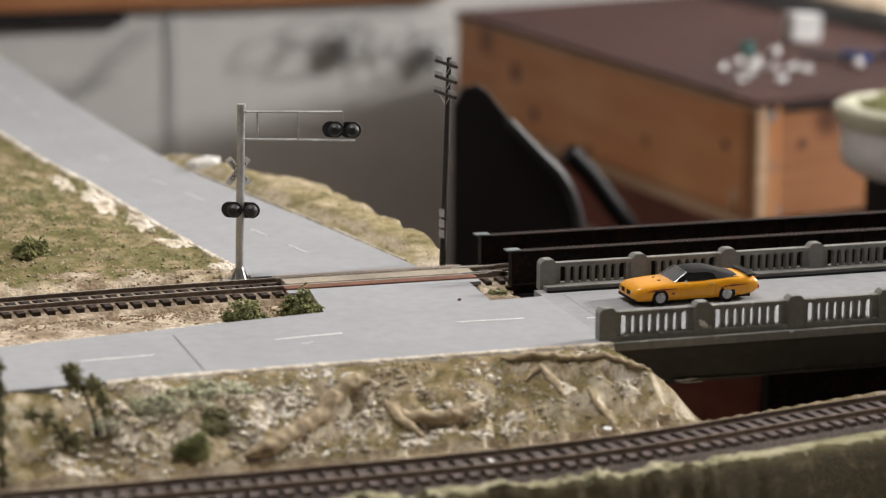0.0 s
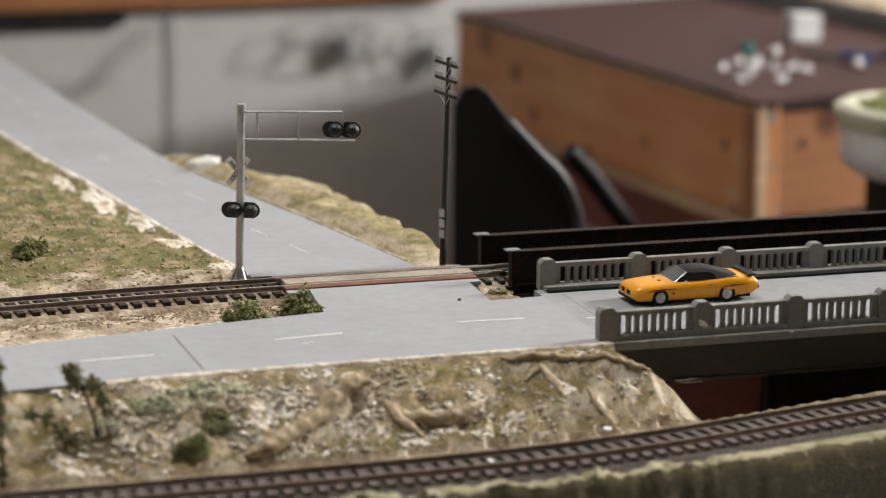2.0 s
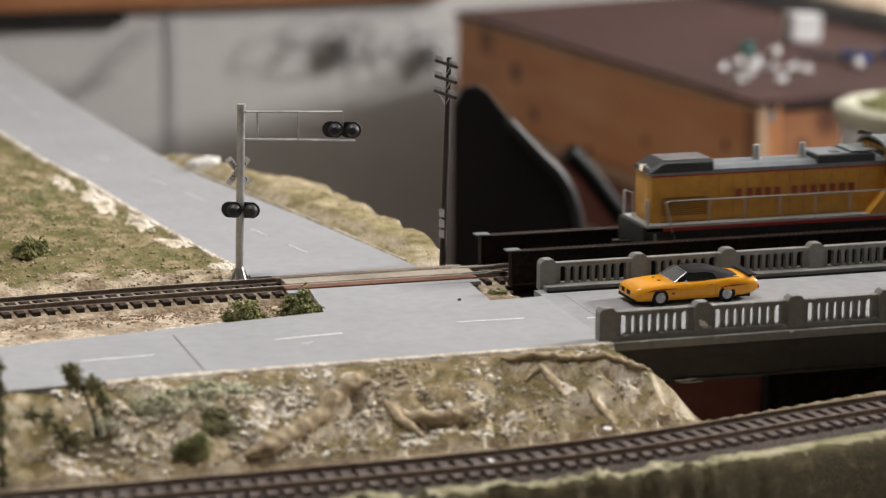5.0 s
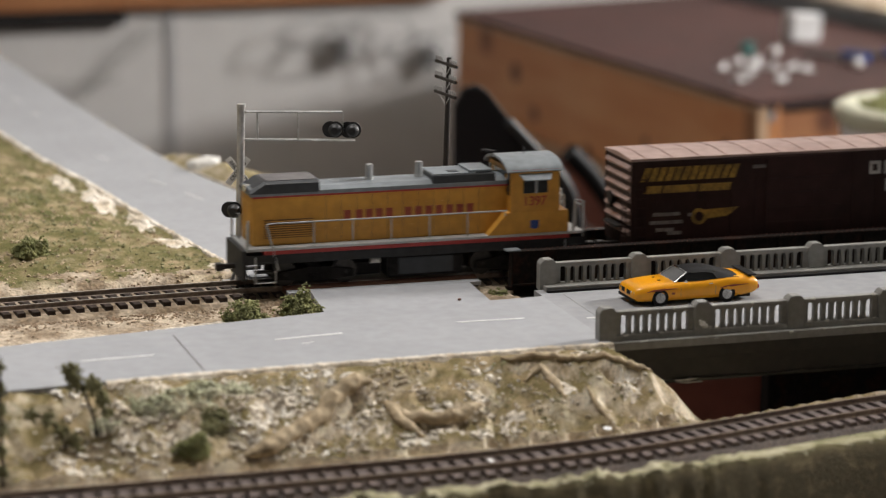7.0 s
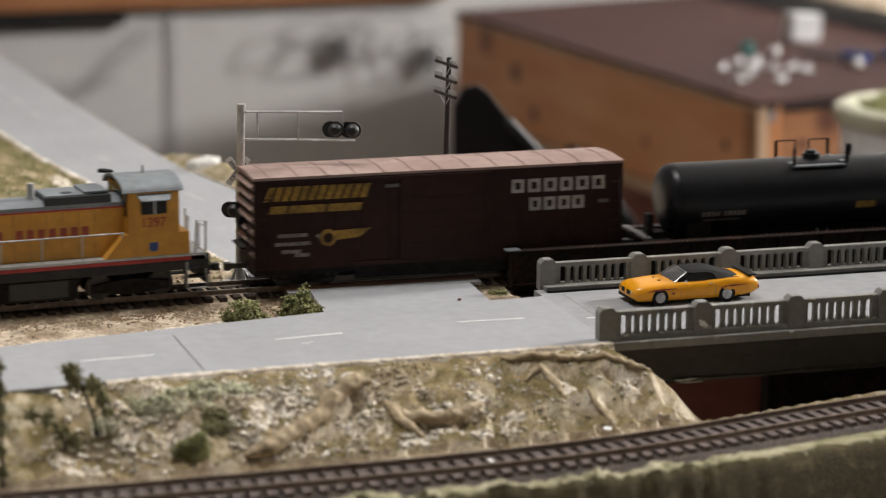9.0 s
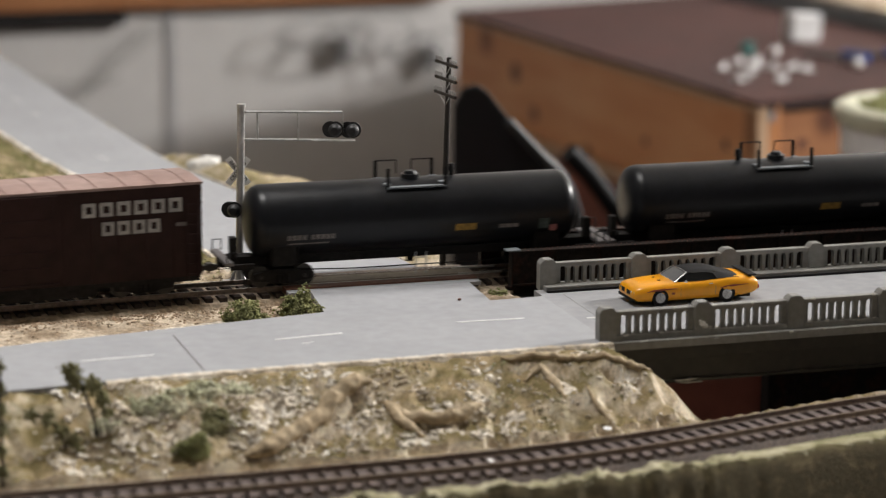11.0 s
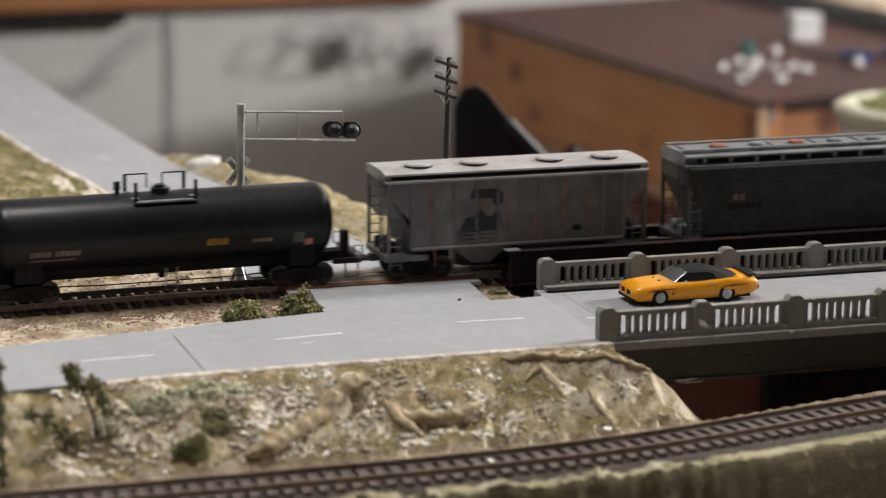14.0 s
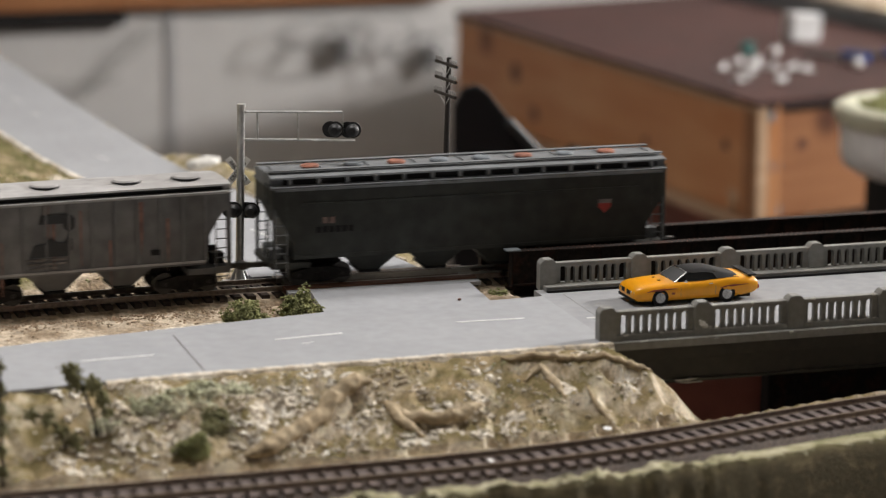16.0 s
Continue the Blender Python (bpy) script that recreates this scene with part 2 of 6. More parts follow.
    chair=paint("black_leather", (0.006, 0.006, 0.007), 0.5, scale=200, var=0.1, bump=0.2),
    plaster=paint("white_plaster", (0.84, 0.84, 0.86), 0.85, scale=90, var=0.06, bump=0.5, depth=0.003),
    cable=paint("dark_cable", (0.12, 0.12, 0.122), 0.5, scale=100, var=0.1),
    steel=paint("tool_steel", (0.2, 0.2, 0.2), 0.35, 0.8, scale=100, var=0.1),
    bluegrip=paint("blue_grip", (0.02, 0.06, 0.25), 0.4, scale=100, var=0.1),
    teal=paint("teal_plastic", (0.02, 0.16, 0.15), 0.4, scale=100, var=0.1),
    glassy=glass("clear_pane", (0.75, 0.8, 0.82)),
    screen=paint("grey_windscreen", (0.12, 0.122, 0.125), 0.08, scale=100, var=0.05, bump=0.0),
    crust=paint("cream_plaster_crust", (0.52, 0.43, 0.31), 0.95, scale=330, var=0.24, col2=(0.80, 0.74, 0.65), bump=1.0, depth=0.0022),
    palewood=wood("pale_wood_edge", (0.42, 0.27, 0.16), (0.55, 0.38, 0.25), 5.0),
    sillblack=paint("grimy_black_sill", (0.022, 0.022, 0.023), 0.7, scale=300, var=0.25),
    shutter=paint("brown_shutter_paint", (0.17, 0.085, 0.022), 0.6, scale=300, var=0.2),
    rivet=paint("pink_rust", (0.20, 0.10, 0.078), 0.8, scale=500, var=0.35, col2=(0.12, 0.06, 0.045)),
    placard=paint("pink_placard", (0.55, 0.22, 0.20), 0.6, scale=600, var=0.15),
    stencil=paint("grey_green_stencil", (0.085, 0.11, 0.10), 0.7, scale=700, var=0.3),
    conduit=paint("grey_shadow_band", (0.36, 0.355, 0.36), 0.8, scale=100, var=0.05),
    screwhead=paint("blue_grey_screw", (0.17, 0.20, 0.23), 0.5, scale=200, var=0.1),
    knot=paint("dark_knot", (0.10, 0.035, 0.018), 0.6, scale=120, var=0.3),
    leather=paint("leather_rim_highlight", (0.022, 0.024, 0.027), 0.42, scale=200, var=0.1, bump=0.1),
    rimcream=paint("cream_green_rim", (0.48, 0.48, 0.36), 0.95, scale=250, var=0.14, col2=(0.58, 0.57, 0.45), bump=0.6, depth=0.002),
    gauze=paint("crinkled_plaster_gauze", (0.55, 0.46, 0.345), 0.95, scale=300, var=0.2, col2=(0.82, 0.77, 0.69), bump=0.8, depth=0.001),
    # the berm's front: soil colours darkened to hold its shade
    bermface=scenery("berm_face_soil_and_shade", (0.095, 0.085, 0.040), (0.14, 0.12, 0.062), (0.18, 0.145, 0.085), (0.085, 0.070, 0.042), slope=(0.5, 0.8), flecks=0.5),
    darkglass=paint("dark_window", (0.012, 0.013, 0.014), 0.1, scale=100, var=0.05, bump=0.0),
)

for k in ("hardboard", "rust", "vinyl", "chair", "blackmat", "tie", "truckblack", "boxbrown", "hop2", "hopgrey", "tank"):
    M[k].node_tree.nodes["Principled BSDF"].inputs["Specular IOR Level"].default_value = 0.3 if k == "tank" else 0.2


# ---------------------------------------------------------------- mesh helpers; all measures below in millimetres
def bm_new():
    return bmesh.new()


def box(bm, x0, x1, y0, y1, z0, z1, bevel=0.0, m=None):
    r = bmesh.ops.create_cube(bm, size=1.0)
    vs = r["verts"]
    mat = Matrix.Translation(((x0 + x1) / 2, (y0 + y1) / 2, (z0 + z1) / 2)) @ Matrix.Diagonal((x1 - x0, y1 - y0, z1 - z0, 1))
    if m is not None:
        mat = m @ mat
    bmesh.ops.transform(bm, matrix=mat, verts=vs)
    if bevel > 0:
        es = list({e for v in vs for e in v.link_edges})
        bmesh.ops.bevel(bm, geom=es, offset=bevel, segments=2, affect="EDGES", profile=0.6)
    return bm


def rod(bm, a, b, r0, r1=None, seg=10, caps=True):
    a, b = Vector(a), Vector(b)
    d = b - a
    r = bmesh.ops.create_cone(bm, cap_ends=caps, segments=seg, radius1=r0, radius2=r0 if r1 is None else r1, depth=d.length)
    bmesh.ops.transform(bm, matrix=Matrix.Translation((a + b) / 2) @ d.to_track_quat("Z", "Y").to_matrix().to_4x4(), verts=r["verts"])
    return bm


def ball(bm, c, rx, ry=None, rz=None, sub=2):
    r = bmesh.ops.create_icosphere(bm, subdivisions=sub, radius=1.0)
    bmesh.ops.transform(bm, matrix=Matrix.Translation(c) @ Matrix.Diagonal((rx, ry or rx, rz or rx, 1)), verts=r["verts"])
    return r["verts"]


def prism(bm, pts, y0, y1):
    """An outline in x, z drawn from y0 to y1."""
    lo = [bm.verts.new((x, y0, z)) for x, z in pts]
    hi = [bm.verts.new((x, y1, z)) for x, z in pts]
    k = len(pts)
    bm.faces.new(lo), bm.faces.new(hi[::-1])
    for i in range(k):
        bm.faces.new((lo[i], hi[i], hi[(i + 1) % k], lo[(i + 1) % k]))
    bmesh.ops.recalc_face_normals(bm, faces=bm.faces[:])
    return bm


def slab(bm, pts, z0, z1):
    """An outline in x, y from z0 up to z1."""
    lo = [bm.verts.new((x, y, z0)) for x, y in pts]
    hi = [bm.verts.new((x, y, z1)) for x, y in pts]
    k = len(pts)
    bm.faces.new(lo[::-1]), bm.faces.new(hi)
    for i in range(k):
        bm.faces.new((lo[i], lo[(i + 1) % k], hi[(i + 1) % k], hi[i]))
    bmesh.ops.recalc_face_normals(bm, faces=bm.faces[:])
    return bm


def loft(bm, rings, closed=True, caps=True):
    """Skin a row of rings of points."""
    vs = [[bm.verts.new(p) for p in ring] for ring in rings]
    k = len(vs[0])
    for a, b in zip(vs, vs[1:]):
        for i in range(k if closed else k - 1):
            j = (i + 1) % k
            bm.faces.new((a[i], a[j], b[j], b[i]))
    if caps:
        bm.faces.new(vs[0][::-1]), bm.faces.new(vs[-1])
    bmesh.ops.recalc_face_normals(bm, faces=bm.faces[:])
    return bm


ICO = None


def puffs(name, blobs, material, parent=None, jitter=0.35, seed=1, smooth=False):
    """Many small rough lumps in one mesh; each blob: x, y, z, rx, ry, rz."""
    global ICO
    if ICO is None:
        t = bm_new()
        bmesh.ops.create_icosphere(t, subdivisions=1, radius=1.0)
        ICO = (np.array([v.co[:] for v in t.verts]), np.array([[v.index for v in f.verts] for f in t.faces]))
        t.free()
    rng = np.random.RandomState(seed)
    b = np.array(blobs, float)
    v = ICO[0][None] * b[:, None, 3:6]
    v = v + rng.uniform(-1, 1, v.shape) * b[:, None, 3:4] * jitter + b[:, None, 0:3]
    f = ICO[1][None] + (np.arange(len(b)) * len(ICO[0]))[:, None, None]
    me = bpy.data.meshes.new(name)
    me.from_pydata((v.reshape(-1, 3) * 0.001).tolist(), [], f.reshape(-1, 3).tolist())
    me.materials.append(material)
    if smooth:
        me.polygons.foreach_set("use_smooth", [True] * len(me.polygons))
    ob = new(name, me)
    if parent is not None:
        ob.parent = parent
    return ob


def wire(bm, pts, r, seg=6):
    for a, b in zip(pts, pts[1:]):
        rod(bm, a, b, r, seg=seg)
    return bm


def tube(bm, pts, r, seg=8):
    """One bent round bar through the points."""
    pts = [Vector(p) for p in pts]
    rings = []
    for i, p in enumerate(pts):
        d = (pts[min(i + 1, len(pts) - 1)] - pts[max(i - 1, 0)]).normalized()
        u = d.cross(Vector((0.3, 0.9, 0.31))).normalized()
        w = d.cross(u)
        rings.append([p + (u * math.cos(a) + w * math.sin(a)) * r for a in np.linspace(0, 2 * math.pi, seg, endpoint=False)])
    return loft(bm, rings)


def mesh_of(bm, name, material, smooth=False):
    bmesh.ops.scale(bm, vec=(0.001, 0.001, 0.001), verts=bm.verts[:])
    me = bpy.data.meshes.new(name)
    bm.to_mesh(me)
    bm.free()
    me.materials.append(material)
    if smooth:
        me.polygons.foreach_set("use_smooth", [True] * len(me.polygons))
        me.set_sharp_from_angle(angle=radians(38))
    return me


def part(name, bm, material, parent=None, label="", smooth=False, at=None):
    ob = new(name, mesh_of(bm, name, material, smooth))
    if parent is not None:
        ob.parent = parent
    if at is not None:
        ob.matrix_basis = at
    if label:
        ob["label"] = label
    return ob


def piece(name, me, parent, m):
    ob = new(name, me)
    ob.parent = parent
    ob.matrix_basis = m
    return ob


def thing(name, m, label, category, group="", kind=""):
    ob = new(name)
    ob.empty_display_size = 0.01
    ob.matrix_basis = m
    return tagged(ob, label, category, group, kind)


def at(x, y, z=0.0, rz=0.0, rx=0.0, ry=0.0):
    return pose(x / 1000, y / 1000, z / 1000, rx, ry, rz)


def words(name, text, size, material, parent, m, stretch=1.0, bold=0.0):
    """Lettering with the built-in font, turned into a mesh."""
    cu = bpy.data.curves.new(name, "FONT")
    cu.body, cu.size, cu.align_x, cu.align_y = text, size / 1000, "CENTER", "CENTER"
    cu.extrude, cu.offset = 0.00004, bold / 1000
    tmp = new(name, cu)
    me = bpy.data.meshes.new_from_object(tmp.evaluated_get(bpy.context.evaluated_depsgraph_get()))
    bpy.data.objects.remove(tmp)
    me.materials.append(material)
    ob = new(name, me)
    ob.parent = parent
    ob.matrix_basis = m @ Matrix.Diagonal((stretch, 1, 1, 1))
    return ob


FACE = Euler((radians(90), 0, 0)).to_matrix().to_4x4()  # lettering on a side that faces the camera's side


# ---------------------------------------------------------------- the line of the track
def track_table():
    """Along the track, in mm: straight for u > 20, a gentle double bend further down the line."""
    us, xs, ys = [20.0], [20.0], [0.0]
    u, x, y = 20.0, 20.0, 0.0
    while u > -1600:
        u -= 4.0
        a = (20 - u) / 1450 if u > -160 else max(0.0, 180 / 1450 - (-160 - u) / 1450)
        x, y = x - 4 * math.cos(a), y - 4 * math.sin(a)
        us.append(u), xs.append(x), ys.append(y)
    return np.array(us[::-1]), np.array(xs[::-1]), np.array(ys[::-1])


TRK = track_table()


def on_track(u):
    if u > 20:
        return Vector((u, 0, 0))
    return Vector((float(np.interp(u, TRK[0], TRK[1])), float(np.interp(u, TRK[0], TRK[2])), 0))


def front_y(x):
    """The middle of the lower track in front."""
    return -224.5 + 46 * (1 / (1 + math.exp(-(x - 165) / 48))) if x < 320 else front_y(319.9) + 0.02 * (x - 320)

# ---------------------------------------------------------------- the room
def room():
    X0, X1, Y0, Y1, Z0, Z1 = -2200, 2900, -2300, 1460, -1050, 1330
    tagged(part("floor", box(bm_new(), X0, X1, Y0, Y1, Z0 - 60, Z0), M["carpet"]), "dark brown-grey carpeted floor of the room", "floor", kind="structure")
    tagged(part("ceiling", box(bm_new(), X0, X1, Y0, Y1, Z1, Z1 + 60), M["ceiling"]), "plain white painted ceiling of the room", "ceiling", kind="structure")
    # all walls but the north one are out of view and darkened against bounce
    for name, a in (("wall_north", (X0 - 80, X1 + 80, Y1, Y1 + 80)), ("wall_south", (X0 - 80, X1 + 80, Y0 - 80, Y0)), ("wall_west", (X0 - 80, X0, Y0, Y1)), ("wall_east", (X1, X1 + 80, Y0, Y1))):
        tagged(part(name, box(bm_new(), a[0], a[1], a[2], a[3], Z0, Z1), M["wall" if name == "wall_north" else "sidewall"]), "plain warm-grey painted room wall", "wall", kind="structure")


room()


# ---------------------------------------------------------------- the layout's ground
def sm(a, b, v):
    t = np.clip((v - a) / (b - a), 0, 1)
    return t * t * (3 - 2 * t)


RIM = [(-60, 118), (20, 103), (99, 99), (176, 91), (228, 79), (255, 60), (300, 44), (322, 34), (345, 26), (432, 18.5), (560, 9), (760, -4), (1000, -12)]
ROAD_R = [(0, 86), (36, 80), (123, 64), (196, 49), (284, 31), (345, 24), (432, 17), (560, 7.5), (640, 2.5), (760, -6), (900, -13)]
ROAD_L = [(0, 6), (40, 2), (58, 0), (144, -13), (265, -27), (341, -40), (444, -50), (560, -62), (760, -76), (900, -84)]


def rim_x(y):
    return np.interp(y, [p[0] for p in RIM], [p[1] for p in RIM])


# ridges and creases of the plaster cloth on the front hill: points, height, width
FOLDS = [
    ([(-43, -197), (-33, -196), (-20, -189.5), (-9, -181), (1, -173), (8, -169), (14, -169)], -3.0, 2.4),
    ([(21, -176), (27, -181), (41, -183), (52, -180)], -2.8, 2.6),
    ([(75, -157), (95, -160), (108, -162), (118, -164), (128, -168)], -2.2, 2.0),
    ([(-81, -154), (-70, -164), (-60, -171), (-46, -161)], 3.2, 4.0),
    ([(-100, -162), (-88, -172), (-78, -184)], 2.6, 3.4),
    ([(-30, -158), (-40, -168), (-42, -178)], 2.2, 3.4),
    ([(100, -172), (106, -182), (108, -190)], 2.2, 2.2),
]


def ground_height(x, y):
    """Height of the scenery, in mm, for arrays x and y."""
    fy = np.vectorize(front_y)(x)
    base = np.full_like(x, -3.0)
    # between road and track: a low verge
    ty = np.interp(x, TRK[1], TRK[2], right=0.0)
    dt = np.abs(y - ty)
    base = np.where((y > -84) & (y < 60), -3.4 - 3.6 * sm(32, 22, dt), base)
    # behind the track: a grassy swell, low beside the road
    rl = np.interp(y, [p[0] for p in ROAD_L], [p[1] for p in ROAD_L])
    rr = np.interp(y, [p[0] for p in ROAD_R], [p[1] for p in ROAD_R])
    swell = 7 * sm(4, 60, rl - x) * sm(25, 110, y) + 1.2
    bank = 4.5 * sm(3, 14, x - rr) * sm(20, 60, y) + 0.5
    back = np.where(x < rl, swell - 1.5, np.where(x > rr, bank - 1.0, -3.0))
    base = np.where(y > 22, base * (1 - sm(22, 34, y)) + back * sm(22, 34, y), base)
    # in front of the road: a hill that falls to the lower track
    top = -147.0
    f = np.clip((top - y) / np.maximum(top - (fy + 21), 1), 0, 1)
    hill = -1.0 - 25.5 * (0.35 * f + 0.65 * sm(0.0, 1.0, f))
    base = np.where(y < top, hill, base)
    bench = sm(26, 20, np.abs(y - fy))
    base = base * (1 - bench) + -28.5 * bench
    near = fy - 24 - y
    base = np.where(near > 0, -28.0 + 3.5 * sm(0, 5, near) - 46 * sm(11, 34, near) - 20 * sm(30, 150, near), base)
    return base


SURFACE = []


def surf(x, y):
    """The finished ground's height at one place."""
    xs, ys, Z = SURFACE
    j = int(np.clip(np.searchsorted(xs, x) - 1, 0, len(xs) - 2))
    i = int(np.clip(np.searchsorted(ys, y) - 1, 0, len(ys) - 2))
    u, v = (x - xs[j]) / (xs[j + 1] - xs[j]), (y - ys[i]) / (ys[i + 1] - ys[i])
    return float(Z[i, j] * (1 - u) * (1 - v) + Z[i, j + 1] * u * (1 - v) + Z[i + 1, j] * (1 - u) * v + Z[i + 1, j + 1] * u * v)


def ground():
    def axis(a, b, fa, fb, fine, coarse):
        return np.concatenate([np.arange(a, fa, coarse), np.arange(fa, fb, fine), np.arange(fb, b + 1, coarse)])
    xs = axis(-1700, 1800, -150, 292, 1.8, 22)
    ys = axis(-420, 1000, -262, 330, 1.8, 16)
    X, Y = np.meshgrid(xs, ys)
    Z = ground_height(X, Y)
    rough = np.zeros_like(Z)
    big = np.zeros_like(Z)
    for i in range(X.shape[0]):
        for j in range(X.shape[1]):
            p = Vector((X[i, j] / 15, Y[i, j] / 15, 3.7))
            big[i, j] = noise.fractal(p * 0.8, 0.9, 2.1, 4)
            rough[i, j] = noise.ridged_multi_fractal(p * 1.7, 0.9, 2.2, 4, 1.0, 2.0)
    wild = np.where(Y < -147, 1.0, 0.0) * sm(-147, -158, Y)
    fy = np.vectorize(front_y)(X)
    wild = wild * sm(20, 27, np.abs(Y - fy)) * sm(152, 138, X)
    soft = np.where(Y > 30, sm(30, 60, Y), 0.0)
    Z = Z + wild * (big * 3.2 + (rough - 1.0) * 2.2) + soft * big * 1.6 + 0.25 * big * np.where((Y > -84) & (Y < 30), 1, 0)
    for pts, h, w in FOLDS:
        d = np.full_like(Z, 1e9)
        for a, b in zip(pts, pts[1:]):
            ax, ay = a
            dx, dy = b[0] - ax, b[1] - ay
            t = np.clip(((X - ax) * dx + (Y - ay) * dy) / (dx * dx + dy * dy), 0, 1)
            d = np.minimum(d, np.hypot(X - ax - t * dx, Y - ay - t * dy))
        Z = Z + h * np.exp(-(d / w) ** 2)
    # the ravine: everything beyond the rim falls away
    jag = 2.5 * big
    edge = np.where(Y > -60, rim_x(Y), np.interp(Y, [-262, -215, -190, -165, -147, -120, -60], [148, 142, 137, 130, 119, 121, 121])) + jag
    strip = np.abs(Y - fy) < 27
    out = np.clip(X - edge, 0, None)
    fall = np.where(strip | (Y < fy), np.clip(np.abs(Y - fy) - 24, 0, None) * np.where(Y > fy, 1, 0), out)
    fall = np.where(Y < fy, 0, fall)
    bank_side = sm(-146, -152, Y)
    Z = Z - np.clip(fall, 0, 60) * (2.6 - 1.75 * bank_side * np.where(strip, 0, 1))
    SURFACE.extend((xs, ys, Z))
    bm = bm_new()
    keep = (fall < 42 + 18 * (Y < -146))
    vs = {}
    ny, nx = Z.shape
    for i in range(ny):
        for j in range(nx):
            if keep[i, j]:
                vs[i, j] = bm.verts.new((X[i, j], Y[i, j], Z[i, j]))
    for i in range(ny - 1):
        for j in range(nx - 1):
            q = [(i, j), (i, j + 1), (i + 1, j + 1), (i + 1, j)]
            if all(k in vs for k in q):
                bm.faces.new([vs[k] for k in q])
    for f in bm.faces:
        c = f.calc_center_median()
        fyc = front_y(c.x)
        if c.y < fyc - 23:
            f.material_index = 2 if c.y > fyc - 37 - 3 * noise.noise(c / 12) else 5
        elif c.y > 24 and c.x > np.interp(c.y, [p[0] for p in ROAD_R], [p[1] for p in ROAD_R]):
            f.material_index = 4
        elif c.y < -146:
            f.material_index = 1
        elif c.x < 118 and c.y < (19 if c.x > 0 else 32 + 26 * noise.fractal(Vector((c.x / 26, c.y / 15, 4.0)), 1.0, 2.0, 3)):
            f.material_index = 3
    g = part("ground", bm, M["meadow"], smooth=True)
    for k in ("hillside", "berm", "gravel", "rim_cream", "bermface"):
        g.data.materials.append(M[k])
    tagged(g, "plaster scenery ground with olive scatter grass and tan rock", "ground", kind="structure")


ground()


# ---------------------------------------------------------------- roads
def roads():
    road = thing("road", at(0, 0), "smooth grey model road with thin white centre dashes", "road", kind="structure")
    main = [(-1690, -100), (-640, -92), (-300, -88), (-123, -84), (20, -61), (24, -21.6), (98, -22.5), (96, -59.5), (121, -58), (121, -145), (-20, -147), (-80, -149), (-134, -155), (-300, -165), (-640, -175), (-1690, -182)]
    part("road_slab", slab(bm_new(), main, -3.0, -0.4), M["road"], road)
    left = [(p[1], p[0]) for p in ROAD_L if p[0] >= 40]
    right = [(p[1], p[0]) for p in ROAD_R if p[0] >= 36]
    back = [(84, 12.5)] + right + left[::-1] + [(5, 12.5)]
    part("road_slab", slab(bm_new(), back, -3.0, 0.0), M["road"], road)
    dash = mesh_of(box(bm_new(), -15, 15, -0.65, 0.65, 0, 0.12), "dash", M["line"])
    for x0, y0, x1, y1 in ((-95.4, -116.8, -65.7, -114.7), (-12.4, -103.3, 17.9, -99.7), (69.5, -94.5, 99.7, -95.6), (125.2, -102.8, 156, -103)):
        a = math.degrees(math.atan2(y1 - y0, x1 - x0))
        piece("dash", dash, road, at((x0 + x1) / 2, (y0 + y1) / 2, -0.38, a))
    short = mesh_of(box(bm_new(), -10, 10, -0.6, 0.6, 0, 0.12), "dash", M["faintline"])
    for x, y, a in ((40, 65, 103), (31, 108, 102), (19.6, 207, 104), (8.8, 250, 105), (-6.5, 331, 103), (-19.4, 490, 98), (-22, 549, 96), (-24.5, 611, 96)):
        piece("dash", short, road, at(x, y, 0.05, a))
    for x, y, sx, sy in ((-1.5, -112.5, 1.6, 0.5), (1.5, -111.0, 0.7, 0.5)):
        part("paint_mark", box(bm_new(), x - sx, x + sx, y - sy, y + sy, -0.38, -0.28), M["line"], road, "small white paint smudge")
    part("crumb", box(bm_new(), 82.2, 83.6, -56.4, -55.2, -0.4, 0.5, 0.2), M["redplank"], road, "small red-brown crumb")
    part("joint", box(bm_new(), -0.35, 0.35, -31, 31, 0, 0.08, m=Matrix.Translation((-51.2, -114.7, -0.38))), M["seam"], road, "dark joint between road sections")
    part("joint", box(bm_new(), -0.12, 0.12, -38, 38, 0, 0.06, m=Matrix.Translation((131, -95, -0.38))), M["concrete"], road, "faint joint between road sections")


roads()


# ---------------------------------------------------------------- tracks
def rail_profile(bm, pts, side, z, head):
    """A rail along pts, at the given distance to one side."""
    rings = []
    for i, p in enumerate(pts):
        d = (pts[min(i + 1, len(pts) - 1)] - pts[max(i - 1, 0)]).normalized()
        nrm = Vector((-d.y, d.x, 0))
        c = p + nrm * side
        prof = ((-0.45, 0), (-0.45, -0.7), (-0.18, -0.9), (-0.18, -1.9), (-0.9, -2.3), (0.9, -2.3), (0.18, -1.9), (0.18, -0.9), (0.45, -0.7), (0.45, 0)) if not head else ((-0.42, 0.06), (-0.42, 0.0), (0.42, 0.0), (0.42, 0.06))
        rings.append([c + nrm * a + Vector((0, 0, z + b)) for a, b in prof])
    return loft(bm, rings)


def track(name, pts, z, label, tie_mat, step=6.55, tie_range=None, bed=None, bed_label="", bright=True):
    tr = thing(name, at(0, 0), label, "railway track")
    for side in (-8.25, 8.25):
        r = part("rail", rail_profile(bm_new(), pts, side, z, False), M["rail"], tr)
        if bright:
            part("rail_head", rail_profile(bm_new(), pts, side, z, True), M["railhead"], r, "worn shiny rail head")
    tie = mesh_of(box(bm_new(), -1.75, 1.75, -14.3, 14.3, -2.3, 0, 0.15), "tie", tie_mat)
    length, k, far = 0.0, 0, bm_new()
    for a, b in zip(pts, pts[1:]):
        seg = (b - a).length
